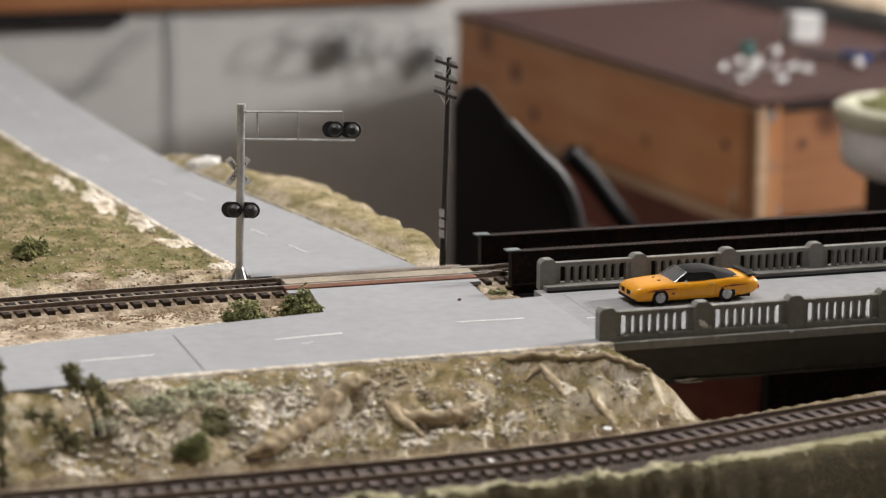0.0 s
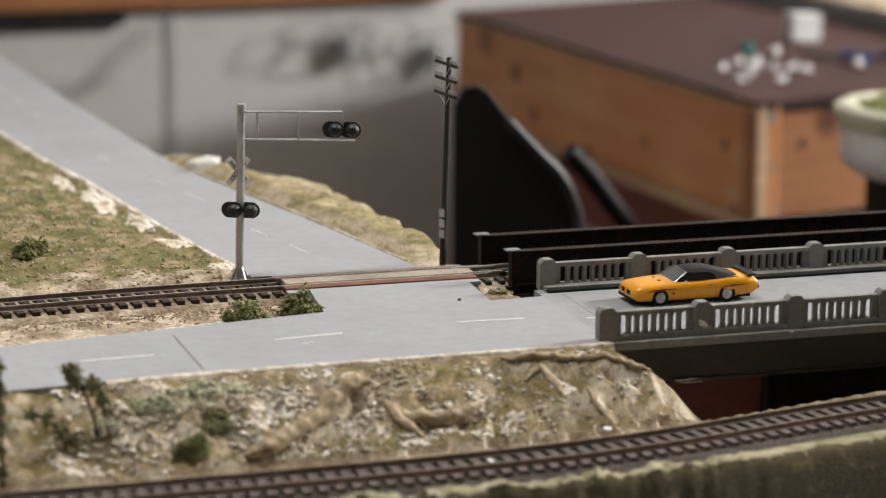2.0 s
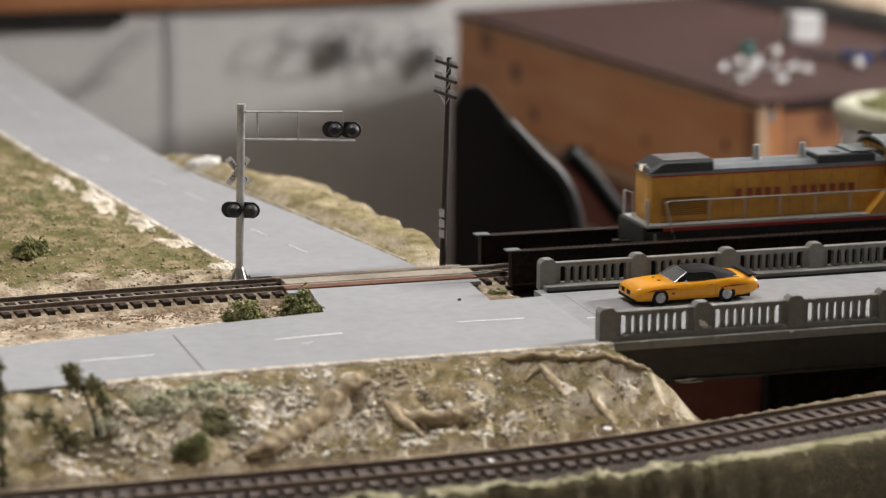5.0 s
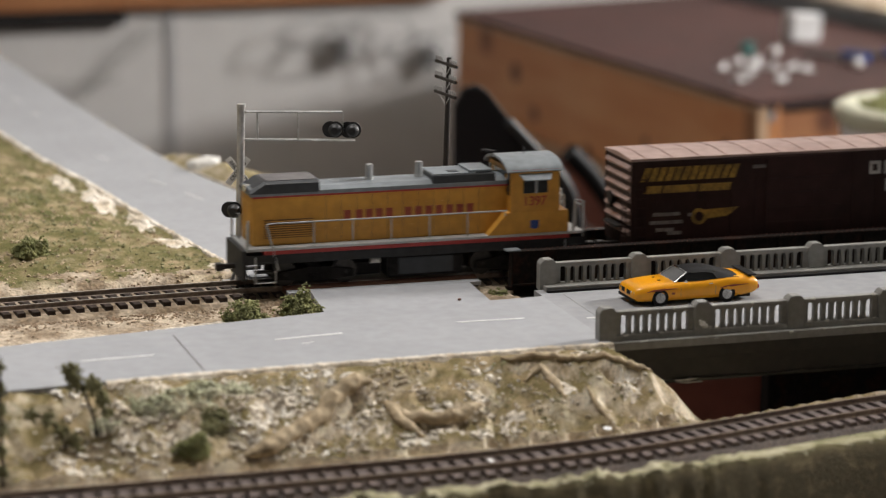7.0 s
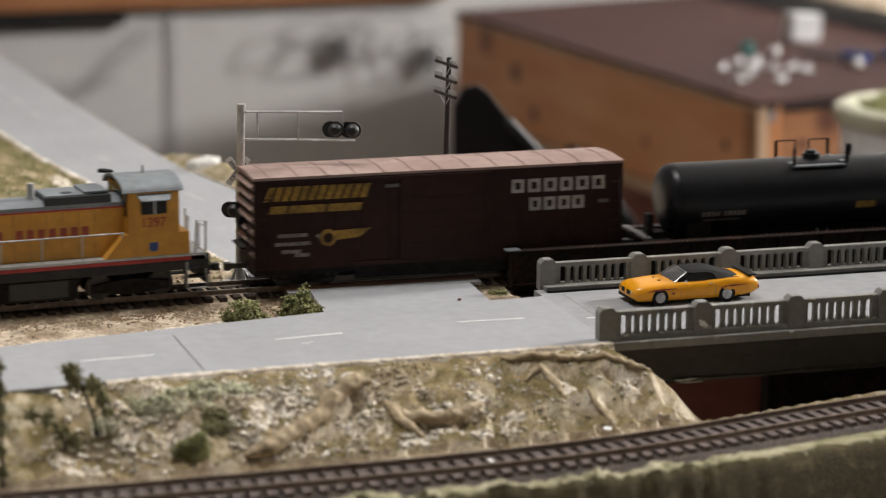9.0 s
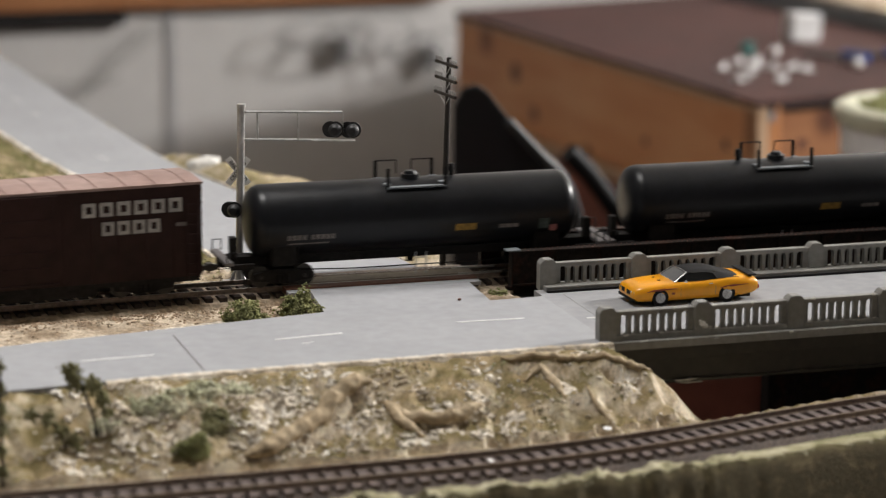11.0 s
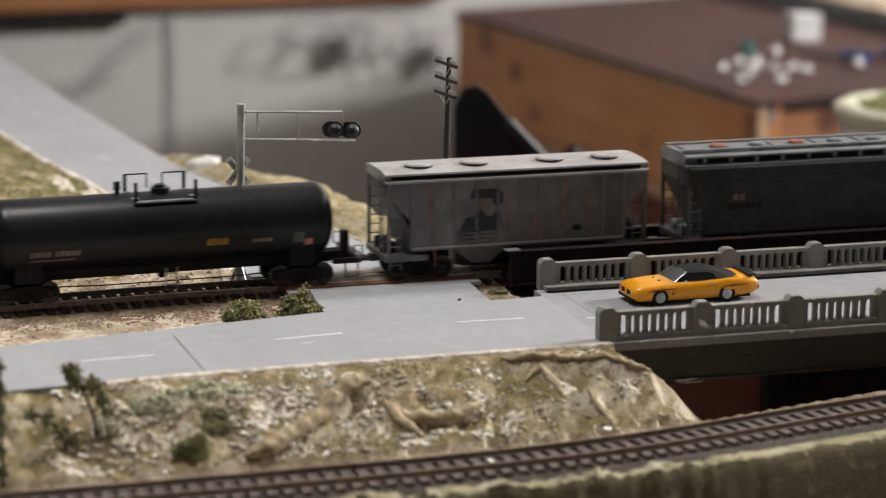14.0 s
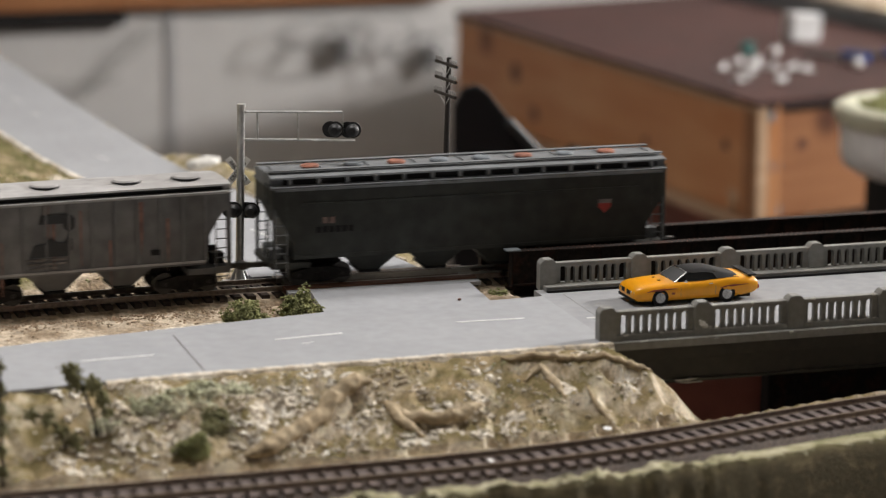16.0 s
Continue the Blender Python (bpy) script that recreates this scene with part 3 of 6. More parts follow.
        while k * step <= length + seg:
            t = (k * step - length) / seg
            p = a.lerp(b, max(t, 0))
            ang = math.degrees(math.atan2(b.y - a.y, b.x - a.x))
            if tie_range[0] < p.x < tie_range[1]:
                piece("tie", tie, tr, at(p.x, p.y + random.uniform(-0.25, 0.25), z - 2.35, ang + random.uniform(-0.8, 0.8)))
            else:
                box(far, -1.3, 1.3, -15.3, 15.3, -2.0, 0, m=Matrix.Translation((p.x, p.y, z - 2.35)) @ Matrix.Rotation(radians(ang), 4, "Z"))
            k += 1
        length += seg
    tagged(part("far_ties", far, tie_mat, tr), kind="stuff")
    if bed:
        rings = []
        for i, p in enumerate(pts):
            d = (pts[min(i + 1, len(pts) - 1)] - pts[max(i - 1, 0)]).normalized()
            nrm = Vector((-d.y, d.x, 0))
            w = 1 + 0.06 * noise.noise(p / 9)
            rings.append([p + nrm * a * w + Vector((0, 0, z + b + 0.3 * noise.noise(Vector((p.x / 4, a, 0))))) for a, b in ((-21, -7.5), (-16.2, -4.6), (-14, -4.2), (0, -3.5), (14, -4.2), (16.2, -4.6), (21, -7.5))])
        part("roadbed", loft(bm_new(), rings, closed=False, caps=False), bed, tr, bed_label)
    return tr


def tracks():
    pts = [on_track(u) for u in np.arange(-1580, 121, 5.0)]
    track("railway_track", pts, 0.0, "brown weathered model railway track on tan ballast", M["tie"], tie_range=(-190, 30), bed=M["gravel"], bed_label="brown cork roadbed with loose ballast")
    pts = [Vector((x, front_y(x), 0)) for x in np.arange(-1690, 1800, 6.0)]
    track("railway_track", pts, -22.0, "dusty dark model railway track in a dark ballast bed", M["fronttie"], tie_range=(-180, 320), bed=M["darkballast"], bed_label="dark brown ballast bed", bright=False)


tracks()


def crossing():
    c = thing("level_crossing", at(0, 0), "timber level crossing panel with tan planks between the rails", "level crossing")
    part("infill_panel", box(bm_new(), 17, 106, -6.4, 6.4, -2.3, -0.15, 0.2), M["plank"], c, "flat tan infill panel")
    part("timber", box(bm_new(), 14, 104, -15.4, -9.3, -2.4, 0.15, 0.2), M["redplank"], c, "red-brown edge timber")
    part("timber", box(bm_new(), 14, 104, 9.3, 12.2, -2.4, 0.15, 0.2), M["rail"], c, "dark brown edge timber")
    part("timber", box(bm_new(), 14, 104, -21.5, -15.6, -2.4, -0.5, 0.2), M["road"], c, "grey approach strip")
    for y in (-5.6, 6.2):
        part("guard_rail", box(bm_new(), 15, 112, y - 0.35, y + 0.35, -2.2, 0.1), M["rail"], c)


crossing()


# ---------------------------------------------------------------- bridges
def rail_bridge():
    br = thing("railway_bridge", at(0, 0), "black rusty plate girder railway bridge across the gap", "railway bridge")
    for y, top, x0 in ((-22.0, 12.0, 117.5), (22.0, 10.4, 117.0)):
        g = bm_new()
        low = -2.5 if y < 0 else -12.0
        box(g, x0, 1000, y - 0.6, y + 0.6, low, top)
        part("girder", g, M["rust"], br)
        part("flange", box(bm_new(), x0, 1000, y - 2.6, y + 2.6, top, top + 0.9, 0.2), M["rust"], br)
        part("flange", box(bm_new(), x0, 1000, y - 2.6, y + 2.6, low - 1, low, 0.2), M["rust"], br)
        st = mesh_of(box(bm_new(), -0.4, 0.4, -2.2, 2.2, low, top), "stiffener", M["rust"])
        for k in range(32):
            piece("stiffener", st, br, at(x0 + 0.5 + 22 * k, y))
        part("cap_plate", box(bm_new(), x0 - 2.4, x0 + 4.6, y - 2.9, y + 2.9, top + 0.9, top + 1.7, 0.35), M["locogrey"], br, "grey bearing plate")
        rows = [(x0 + 8 + 2.6 * k, y + s, top + 0.9, 0.38, 0.38, 0.3) for k in range(330) for s in (-2.1, 2.1)]
        tagged(puffs("rivets", rows, M["rivet"], br, 0.25, 40), kind="stuff")
    part("deck", box(bm_new(), 117, 1000, -19, 19, -8, -4.6), M["rust"], br)
    ti = mesh_of(box(bm_new(), -1.5, 1.5, -17, 17, -4.5, -2.3), "bridge_tie", M["tie"])
    for k in range(104):
        piece("bridge_tie", ti, br, at(121 + 8.4 * k, 0))
    for side in (-8.25, 8.25):
        part("rail", rail_profile(bm_new(), [Vector((117, 0, 0)), Vector((1800, 0, 0))], side, 0, False), M["rail"], br)
        part("rail_head", rail_profile(bm_new(), [Vector((112, 0, 0)), Vector((1800, 0, 0))], side, 0, True), M["railhead"], br)
        part("rail_tip", box(bm_new(), 98, 119, side * 0.7 - 0.4, side * 0.7 + 0.4, -0.5, 0.3), M["chip"], br, "bright filed rail end")
    part("abutment", box(bm_new(), 122, 140, -31, 30, -60, -8.2, 0.5), M["blackmat"], br, "black abutment")


rail_bridge()


def baluster_mesh():
    """One baluster between two round-headed slots."""
    prof = []
    for z, w in ((1.4, 1.95), (1.7, 1.15), (2.3, 0.9), (3.0, 0.8), (7.6, 0.8), (8.5, 0.9), (9.2, 1.2), (9.6, 1.95)):
        prof.append((w, z))
    pts = [(w, z) for w, z in prof] + [(-w, z) for w, z in prof[::-1]]
    return mesh_of(prism(bm_new(), pts, -1.3, 1.3), "baluster", M["concrete"])


def balustrade(y, first, pitch, bays, label):
    bl = thing("balustrade", at(0, y), label, "balustrade", group="bridge balustrades")
    x1 = first + pitch * bays
    part("plinth", box(bm_new(), first - 3, x1, -2.6, 2.6, -1.0, 1.4, 0.3), M["concrete"], bl)
    part("top_rail", box(bm_new(), first, x1, -1.8, 1.8, 9.6, 11.5, 0.4), M["concrete"], bl)
    bal = baluster_mesh()
    pb = bm_new()
    outline = [(-3.8, -1), (3.8, -1), (3.8, 11.6), (2.2, 13.4), (-2.2, 13.4), (-3.8, 11.6)]
    prism(pb, outline, -2.9, 2.9)
    bmesh.ops.bevel(pb, geom=pb.edges[:], offset=0.35, segments=2, affect="EDGES")
    post = mesh_of(pb, "post", M["concrete"])
    side = mesh_of(box(bm_new(), -1.2, 1.2, -1.3, 1.3, 1.4, 9.6), "pier", M["concrete"])
    for k in range(bays + 1):
        piece("post", post, bl, at(first + pitch * k, 0))
        if k < bays:
            for s in (5.0, pitch - 5.0):
                piece("pier", side, bl, at(first + pitch * k + s, 0))
            n = 8
            for j in range(1, n):
                piece("baluster", bal, bl, at(first + pitch * k + 6.2 + (pitch - 12.4) * j / n, 0))
    return bl


def road_bridge():
    rb = thing("road_bridge", at(0, 0), "grey concrete-look road bridge with dark olive side girder", "road bridge")
    part("deck", box(bm_new(), 121.0, 1000, -137, -46, -3, -0.4), M["deckroad"], rb, "grey bridge roadway")
    part("kerb", box(bm_new(), 121, 1000, -145.5, -135, -4.5, -1.0, 0.3), M["concrete"], rb)
    part("kerb", box(bm_new(), 125, 1000, -51.5, -41, -2.0, 1.9, 0.4), M["concrete"], rb)
    # black strip paints the shade at the kerb's foot
    part("kerb_shade_strip", box(bm_new(), 125, 1000, -53.6, -51.6, -0.4, 0.7, 0.1), M["blackmat"], rb, "black strip for the shade under the kerb")
    part("girder", box(bm_new(), 124, 1000, -143.5, -141, -10, -4.5, 0.3), M["olive"], rb)
    part("girder", box(bm_new(), 124, 1000, -141, -139, -19.5, -10), M["olive"], rb)
    part("flange", box(bm_new(), 124, 1000, -143, -136, -20.6, -19.5, 0.2), M["olive"], rb)
    part("underside", box(bm_new(), 124, 1000, -138.5, -42, -12, -4.6), M["olive"], rb)
    balustrade(-140.0, 120.5, 42.4, 12, "grey cast balustrade with round-headed slots and chipped edges")
    balustrade(-44.0, 127.5, 43.7, 12, "grey cast balustrade with dark round-headed slots")


road_bridge()


def loose_stones():
    """Loose ballast along the verges of the track."""
    rng = random.Random(5)
    xy = []
    for k in range(2600):
        x = rng.uniform(-170, 22)
        y = on_track(x).y - rng.gauss(30, 9) if rng.random() < 0.75 else on_track(x).y + rng.uniform(17, 28)
        if -80 < y < -16 and not x > 16 or 16 < y < 40 and x < 2:
            xy.append((x, y))
    z = ground_height(np.array([p[0] for p in xy]), np.array([p[1] for p in xy]))
    blobs = []
    for (x, y), h in zip(xy, z):
        r = rng.uniform(0.25, 0.9)
        blobs.append((x, y, h + 0.3 * r, r, r * rng.uniform(0.6, 1), r * rng.uniform(0.5, 0.9)))
    tagged(puffs("gravel", blobs, M["pebble"], None, 0.2, 5), "scattered pale tan ballast stones along the track verge", "gravel", kind="stuff")


loose_stones()


def ravine_board():
    b = thing("bench_board", at(0, 0), "dark red-brown wooden bench board below the bridges", "benchwork")
    part("board", box(bm_new(), 124, 1000, 34, 52, -190, -20, 1.0), M["darkwood"], b)
    # backing added only to darken the view below the bridges
    part("dark_backing", box(bm_new(), 268, 1000, 24, 34, -190, -17, 1.0), M["rust"], b)
    t = thing("layout_table", at(0, 0), "plain plywood layout table under the scenery", "table")
    part("top", slab(bm_new(), [(-1700, -415), (150, -415), (110, -100), (90, 20), (80, 180), (20, 300), (0, 990), (-1700, 990)], -125, -110), M["ply"], t)
    part("top", box(bm_new(), 1000, 1800, -130, 990, -125, -4.6), M["ply"], t)
    part("top", box(bm_new(), 1000, 1800, -415, -131, -125, -110), M["ply"], t)
    part("shelf", box(bm_new(), 150, 1000, -330, -160, -125, -110), M["ply"], t)
    for x, y in ((-1650, -380), (60, -380), (-1650, 950), (-40, 950), (-800, -380), (-800, 950), (1040, -380), (1760, -380), (1040, 950), (1760, 950)):
        part("leg", box(bm_new(), x - 25, x + 25, y - 25, y + 25, -1050, -125), M["ply"], t)


ravine_board()


def ribbon(name, pts, w0, w1, zlift, mat, parent, label, seed):
    """A ragged crust of plaster along an edge; each point: x, y, z."""
    rings = []
    dense = []
    for a, c in zip(pts, pts[1:]):
        a, c = Vector(a), Vector(c)
        k = max(int((c - a).length / 1.6), 1)
        dense += [a.lerp(c, i / k) for i in range(k)]
    dense.append(Vector(pts[-1]))
    for i, p in enumerate(dense):
        d = (dense[min(i + 1, len(dense) - 1)] - dense[max(i - 1, 0)]).normalized()
        nrm = Vector((-d.y, d.x, 0))
        f = 0.5 + 0.5 * noise.fractal(Vector((p.x / 7, p.y / 7, seed)), 1.0, 2.0, 4)
        w = w0 + (w1 - w0) * min(max(f, 0), 1)
        h = zlift * (0.5 + 0.7 * noise.noise(Vector((p.x / 3, p.y / 3, seed + 5))))
        rings.append([p + nrm * -w + Vector((0, 0, -2.0)), p + nrm * -w * 0.6 + Vector((0, 0, h * 0.7)), p + Vector((0, 0, h + 0.3)), p + nrm * w * 0.6 + Vector((0, 0, h * 0.8)), p + nrm * w + Vector((0, 0, -2.0))])
    part(name, loft(bm_new(), rings, closed=False, caps=False), mat, parent, label, smooth=True)


def roll(name, pts, r, mat, parent, seed):
    """A rolled fold of plaster cloth lying on the hill."""
    rings, dense = [], []
    for a, c in zip(pts, pts[1:]):
        k = max(int((Vector(c) - Vector(a)).length / 1.2), 1)
        dense += [Vector(a).lerp(Vector(c), i / k) for i in range(k)]
    n = len(dense)
    z = [surf(p.x, p.y) for p in dense]
    for i, p in enumerate(dense):
        d = (dense[min(i + 1, n - 1)] - dense[max(i - 1, 0)]).normalized()
        nrm = Vector((-d.y, d.x, 0))
        taper = min(1.0, (i + 1.5) / 7, (n - i + 0.5) / 7)
        ring = []
        for a in np.linspace(0, 2 * math.pi, 12, endpoint=False):
            q = r * taper * (1 + 0.16 * noise.fractal(Vector((p.x / 7, p.y / 7, seed + math.cos(a))), 1.0, 2.0, 3))
            ring.append(Vector((p.x, p.y, z[i] + r * 0.55)) + nrm * q * 1.1 * math.cos(a) + Vector((0, 0, q * math.sin(a))))
        rings.append(ring)
    part(name, loft(bm_new(), rings), mat, parent, smooth=True)


def plaster_edges():
    cr = thing("plaster_scenery", at(0, 0), "cream plaster crusts and folds along the roads and hill", "plaster scenery", kind="structure")
    ribbon("road_crust", [(-92, -150.5, -0.8), (-60, -148.6, -0.6), (-20, -148.2, -0.4), (40, -147.6, -0.4), (90, -147, -0.4), (121, -146.5, -0.6)], 1.2, 4.2, 0.6, M["crust"], cr, "cream crust at the road edge", 1.0)
    ribbon("road_crust", [(4, 30, -0.3), (-1, 58, -0.3), (-13.5, 144, 0), (-28, 265, 0.2), (-41, 341, 0.2), (-52, 444, 0.2)], 0.6, 4.0, 0.8, M["crust"], cr, "cream crust at the road edge", 4.0)
    ribbon("road_crust", [(83, 30, -0.3), (66, 123, 0.2), (51, 196, 0.4), (34, 276, 0.4)], 0.4, 1.5, 0.5, M["crust"], cr, "cream crust at the road edge", 7.0)
    ribbon("verge_crust", [(-170, -82, -2.6), (-120, -80, -2.6), (-60, -70, -2.8), (-24, -60, -3.0)], 3.0, 9.0, 1.0, M["crust"], cr, "pale rubble along the verge", 9.0)
    for k, (pts, r) in enumerate((
            ([(-46, -192, 0), (-36, -191, 0), (-24, -185, 0), (-13, -176, 0), (-3, -168, 0), (6, -164, 0), (14, -164, 0)], 3.5),
            ([(15, -170, 0), (20, -180, 0), (27, -190, 0)], 2.3),
            ([(18, -172, 0), (24, -178, 0), (33, -180, 0), (42, -180, 0), (56, -176, 0)], 2.8),
            ([(70, -153, 0), (95, -155, 0), (108, -157, 0), (117, -158.5, 0), (126, -162, 0), (135, -160, 0)], 1.5),
            ([(77, -163, 0), (85, -161, 0), (89, -168, 0), (90, -177, 0)], 1.7),
            ([(100, -172, 0), (104, -180, 0), (106, -187, 0)], 1.3))):
        roll("plaster_fold", pts, r, M["foldtan"], cr, 11.0 + k)
    for k, (x, y, rx, ry) in enumerate(((-27, -170, 19, 11), (-66, -181, 14, 6), (-74, -158, 12, 6), (-48, -160, 9, 5), (92, -169, 7, 9), (38, -185, 12, 4.5), (-3, -182, 12, 7), (-92, -176, 13, 8), (120, -168, 7, 7), (66, -182, 8, 5), (108, -152, 10, 3.5), (-30, 208, 8, 40), (-20, 150, 7, 26), (-14, 96, 8, 14), (-41, 262, 6, 26), (-2, 40, 7, 8), (10, -184, 9, 5), (28, -190, 9, 4), (-110, -194, 14, 4))):
        rings = []
        for f in (1.0, 0.85, 0.65, 0.45, 0.25, 0.06):
            ring = []
            for a in np.linspace(0, 2 * math.pi, 40, endpoint=False):
                q = f * (1 + 0.45 * noise.fractal(Vector((3 * math.cos(a), 3 * math.sin(a), k * 3.1)), 1.0, 2.0, 3))
                px, py = x + rx * q * math.cos(a), y + ry * q * math.sin(a)
                lift = (1 - f) ** 0.5 * 0.8 - (0.5 if y < 0 else 0.1) + 0.9 * noise.fractal(Vector((px / 2.2, py / 2.2, k)), 0.8, 2.0, 3) * (1 - f * f)
                ring.append((px, py, surf(px, py) + lift))
            rings.append(ring)
        part("plaster_patch", loft(bm_new(), rings, caps=False), M["crust"], cr, "crumbly cream plaster patch", smooth=True)
    # a pale boulder on the far rim, and stones on the hill
    blobs = [(41.5, 284, 2.6, 9.5, 6.5, 5.6), (45, 280, 2.0, 6, 5, 4.2), (37, 286, 1.6, 6, 5, 4.0)]
    puffs("boulder", blobs, M["stone"], cr, 0.12, 3)
    rng = random.Random(12)
    xy = [(rng.uniform(-120, 130), rng.uniform(-196, -150)) for k in range(700)]
    xy += [(rng.gauss(-25, 14), rng.gauss(-170, 7)) for k in range(160)] + [(rng.gauss(-85, 18), rng.gauss(-178, 8)) for k in range(160)]
    z = [surf(*p) for p in xy]
    blobs = []
    while len(blobs) < 950:
        x, y = rng.uniform(-60, 66), rng.uniform(-194, -154)
        if noise.noise(Vector((x / 17, y / 11, 8.0))) > 0.0:
            q = rng.uniform(0.4, 1.15)
            blobs.append((x, y, surf(x, y), q * rng.uniform(0.9, 2.2), q, q * rng.uniform(0.3, 0.55)))
    for (x, y), h in zip(xy, z):
        q = rng.uniform(0.25, 0.8) * (1.8 if x < -70 else 1.0)
        blobs.append((x, y, h + q * 0.3, q * 1.4, q, q * 0.6))
    tagged(puffs("rubble", blobs, M["gauze"], None, 0.35, 6, True), "small cream plaster rubble scattered over the front hill", "rubble", kind="stuff")
    chips = []
    for x, y, z, s in ((102.9, -190.9, -23.6, 3.0), (44.0, -220.6, -23.8, 2.2)):
        chips.append((x, y, z, s * 0.6, s, 0.5))
    puffs("plaster_chip", chips, M["white"], cr, 0.15, 2)


plaster_edges()


def bridge_chips():
    """Worn spots where the bridge's grey paint has chipped."""
    rng = random.Random(31)
    w = thing("paint_chip", at(0, 0), "pale chipped paint spots on the bridge kerb", "paint chip", kind="structure")
    blobs = []
    for k in range(26):
        x = rng.uniform(122, 260)
        y, z = rng.choice(((-145.4, rng.uniform(-2.2, -1.2)), (-142.5, 1.5), (-144.6, -1.0), (-141.8, 11.4)))
        blobs.append((x, y, z, rng.uniform(0.5, 2.2), 0.3, rng.uniform(0.25, 0.6)))
    blobs += [(163.5, -143.0, 3.0, 1.6, 0.35, 1.1), (166.0, -143.0, 2.4, 1.2, 0.3, 0.8), (157, -143.0, -20, 7, 0.25, 0.25)]
    puffs("chip", blobs, M["chip"], w, 0.25, 31)
    puffs("plaster_spot", [(162.6, -143.0, 4.2, 1.7, 0.4, 1.2), (164.2, -143.0, 3.4, 1.1, 0.4, 0.8), (161.6, -143.0, 5.2, 0.8, 0.4, 0.9)], M["white"], w, 0.2, 9)


bridge_chips()


def turf():
    """Tufts of scatter grass on the meadow and the hill."""
    rng = random.Random(77)
    green, dry = [], []
    for k in range(5200):
        x, y = rng.uniform(-175, 20), rng.uniform(26, 420)
        rl = np.interp(y, [p[0] for p in ROAD_L], [p[1] for p in ROAD_L])
        if x > rl - 6:
            continue
        n = noise.noise(Vector((x / 28, y / 40, 2.0)))
        q = rng.uniform(0.3, 0.9)
        (green if n + rng.uniform(-0.3, 0.3) > 0.02 else dry).append((x, y, surf(x, y) + 0.2 * q, q * 1.2, q * 1.2, q * 0.7))
    for k in range(2600):
        x, y = rng.uniform(-140, 120), rng.uniform(-200, -148)
        n = noise.noise(Vector((x / 22, y / 14, 6.0)))
        if n < 0.05:
            continue
        q = rng.uniform(0.25, 0.6)
        (dry if rng.random() < 0.55 else green).append((x, y, surf(x, y) + 0.2 * q, q * 1.3, q * 1.3, q * 0.6))
    for k in range(900):
        x = rng.uniform(20, 100)
        y = rng.uniform(30, 300)
        rr = np.interp(y, [p[0] for p in ROAD_R], [p[1] for p in ROAD_R])
        if rr + 5 < x < rim_x(y) - 3:
            q = rng.uniform(0.3, 0.8)
            dry.append((x, y, surf(x, y) + 0.2 * q, q, q, q * 0.6))
    tagged(puffs("turf", green, M["leaf2"], None, 0.5, 70), "olive scatter grass tufts on the meadow and hill", "grass", kind="stuff")
    tagged(puffs("dry_turf", dry, M["foldtan"], None, 0.5, 71), "dry tan scatter grass tufts on the meadow and hill", "grass", kind="stuff")


turf()

# ---------------------------------------------------------------- rolling stock; each stands at its middle, on the rail tops
def truck(car, x, base=21.0, r=4.9):
    t = part("truck", box(bm_new(), x - 3, x + 3, -11, 11, 4.2, 8.2, 0.4), M["truckblack"], car)
    for y in (-10.6, 10.6):
        f = bm_new()
        prism(f, [(x - base / 2 - 3.4, 6.6), (x - base / 2 - 3.4, 3.4), (x - base / 2 + 2.4, 3.0), (x - 4.4, 1.8), (x + 4.4, 1.8), (x + base / 2 - 2.4, 3.0), (x + base / 2 + 3.4, 3.4), (x + base / 2 + 3.4, 6.6), (x + 4, 8.4), (x - 4, 8.4)], y - 0.9, y + 0.9)
        part("side_frame", f, M["truckblack"], t)
        sp = bm_new()
        for dx in (-2.2, 0, 2.2):
            rod(sp, (x + dx, y * 1.08, 2.4), (x + dx, y * 1.08, 6.2), 0.9, seg=8)
        part("spring", sp, M["truckblack"], t)
    for dx in (-base / 2, base / 2):
        w = bm_new()
        rod(w, (x + dx, -7.2, r), (x + dx, -9.4, r), r, seg=22)
        rod(w, (x + dx, 7.2, r), (x + dx, 9.4, r), r, seg=22)
        rod(w, (x + dx, -11.5, r), (x + dx, 11.5, r), 1.1, seg=8)
        part("wheelset", w, M["wheelsteel"], t, smooth=True)
    return t


def coupler(car, x, s):
    c = bm_new()
    box(c, min(x, x + s * 9), max(x, x + s * 9), -1.3, 1.3, 7.6, 9.8, 0.2)
    box(c, x + s * 9 - 1.8, x + s * 9 + 1.8, -2.4, 2.0, 7.0, 10.4, 0.5)
    part("coupler", c, M["wheelsteel"], car)


def ladder(name, car, x, y, z0, z1, w, mat, n, axis="x"):
    l = bm_new()
    d = Vector((1, 0, 0)) if axis == "x" else Vector((0, 1, 0))
    p = Vector((x, y, 0))
    for s in (-0.5, 0.5):
        rod(l, p + d * w * s + Vector((0, 0, z0)), p + d * w * s + Vector((0, 0, z1)), 0.32, seg=6)
    for k in range(n):
        z = z0 + (z1 - z0) * (k + 0.5) / n
        rod(l, p + d * -w / 2 + Vector((0, 0, z)), p + d * w / 2 + Vector((0, 0, z)), 0.28, seg=6)
    return part(name, l, mat, car)


def locomotive():
    """Hood ahead (to -x), cab behind."""
    o = 75.0
    lo = thing("switcher_locomotive", at(75, 0), "faded yellow and grey diesel switcher locomotive with red sill stripe", "locomotive")
    X = lambda v: v - o
    part("frame", box(bm_new(), X(-4), X(155), -16.3, 16.3, 12.0, 16.2, 0.3), M["sillblack"], lo, "grimy black frame")
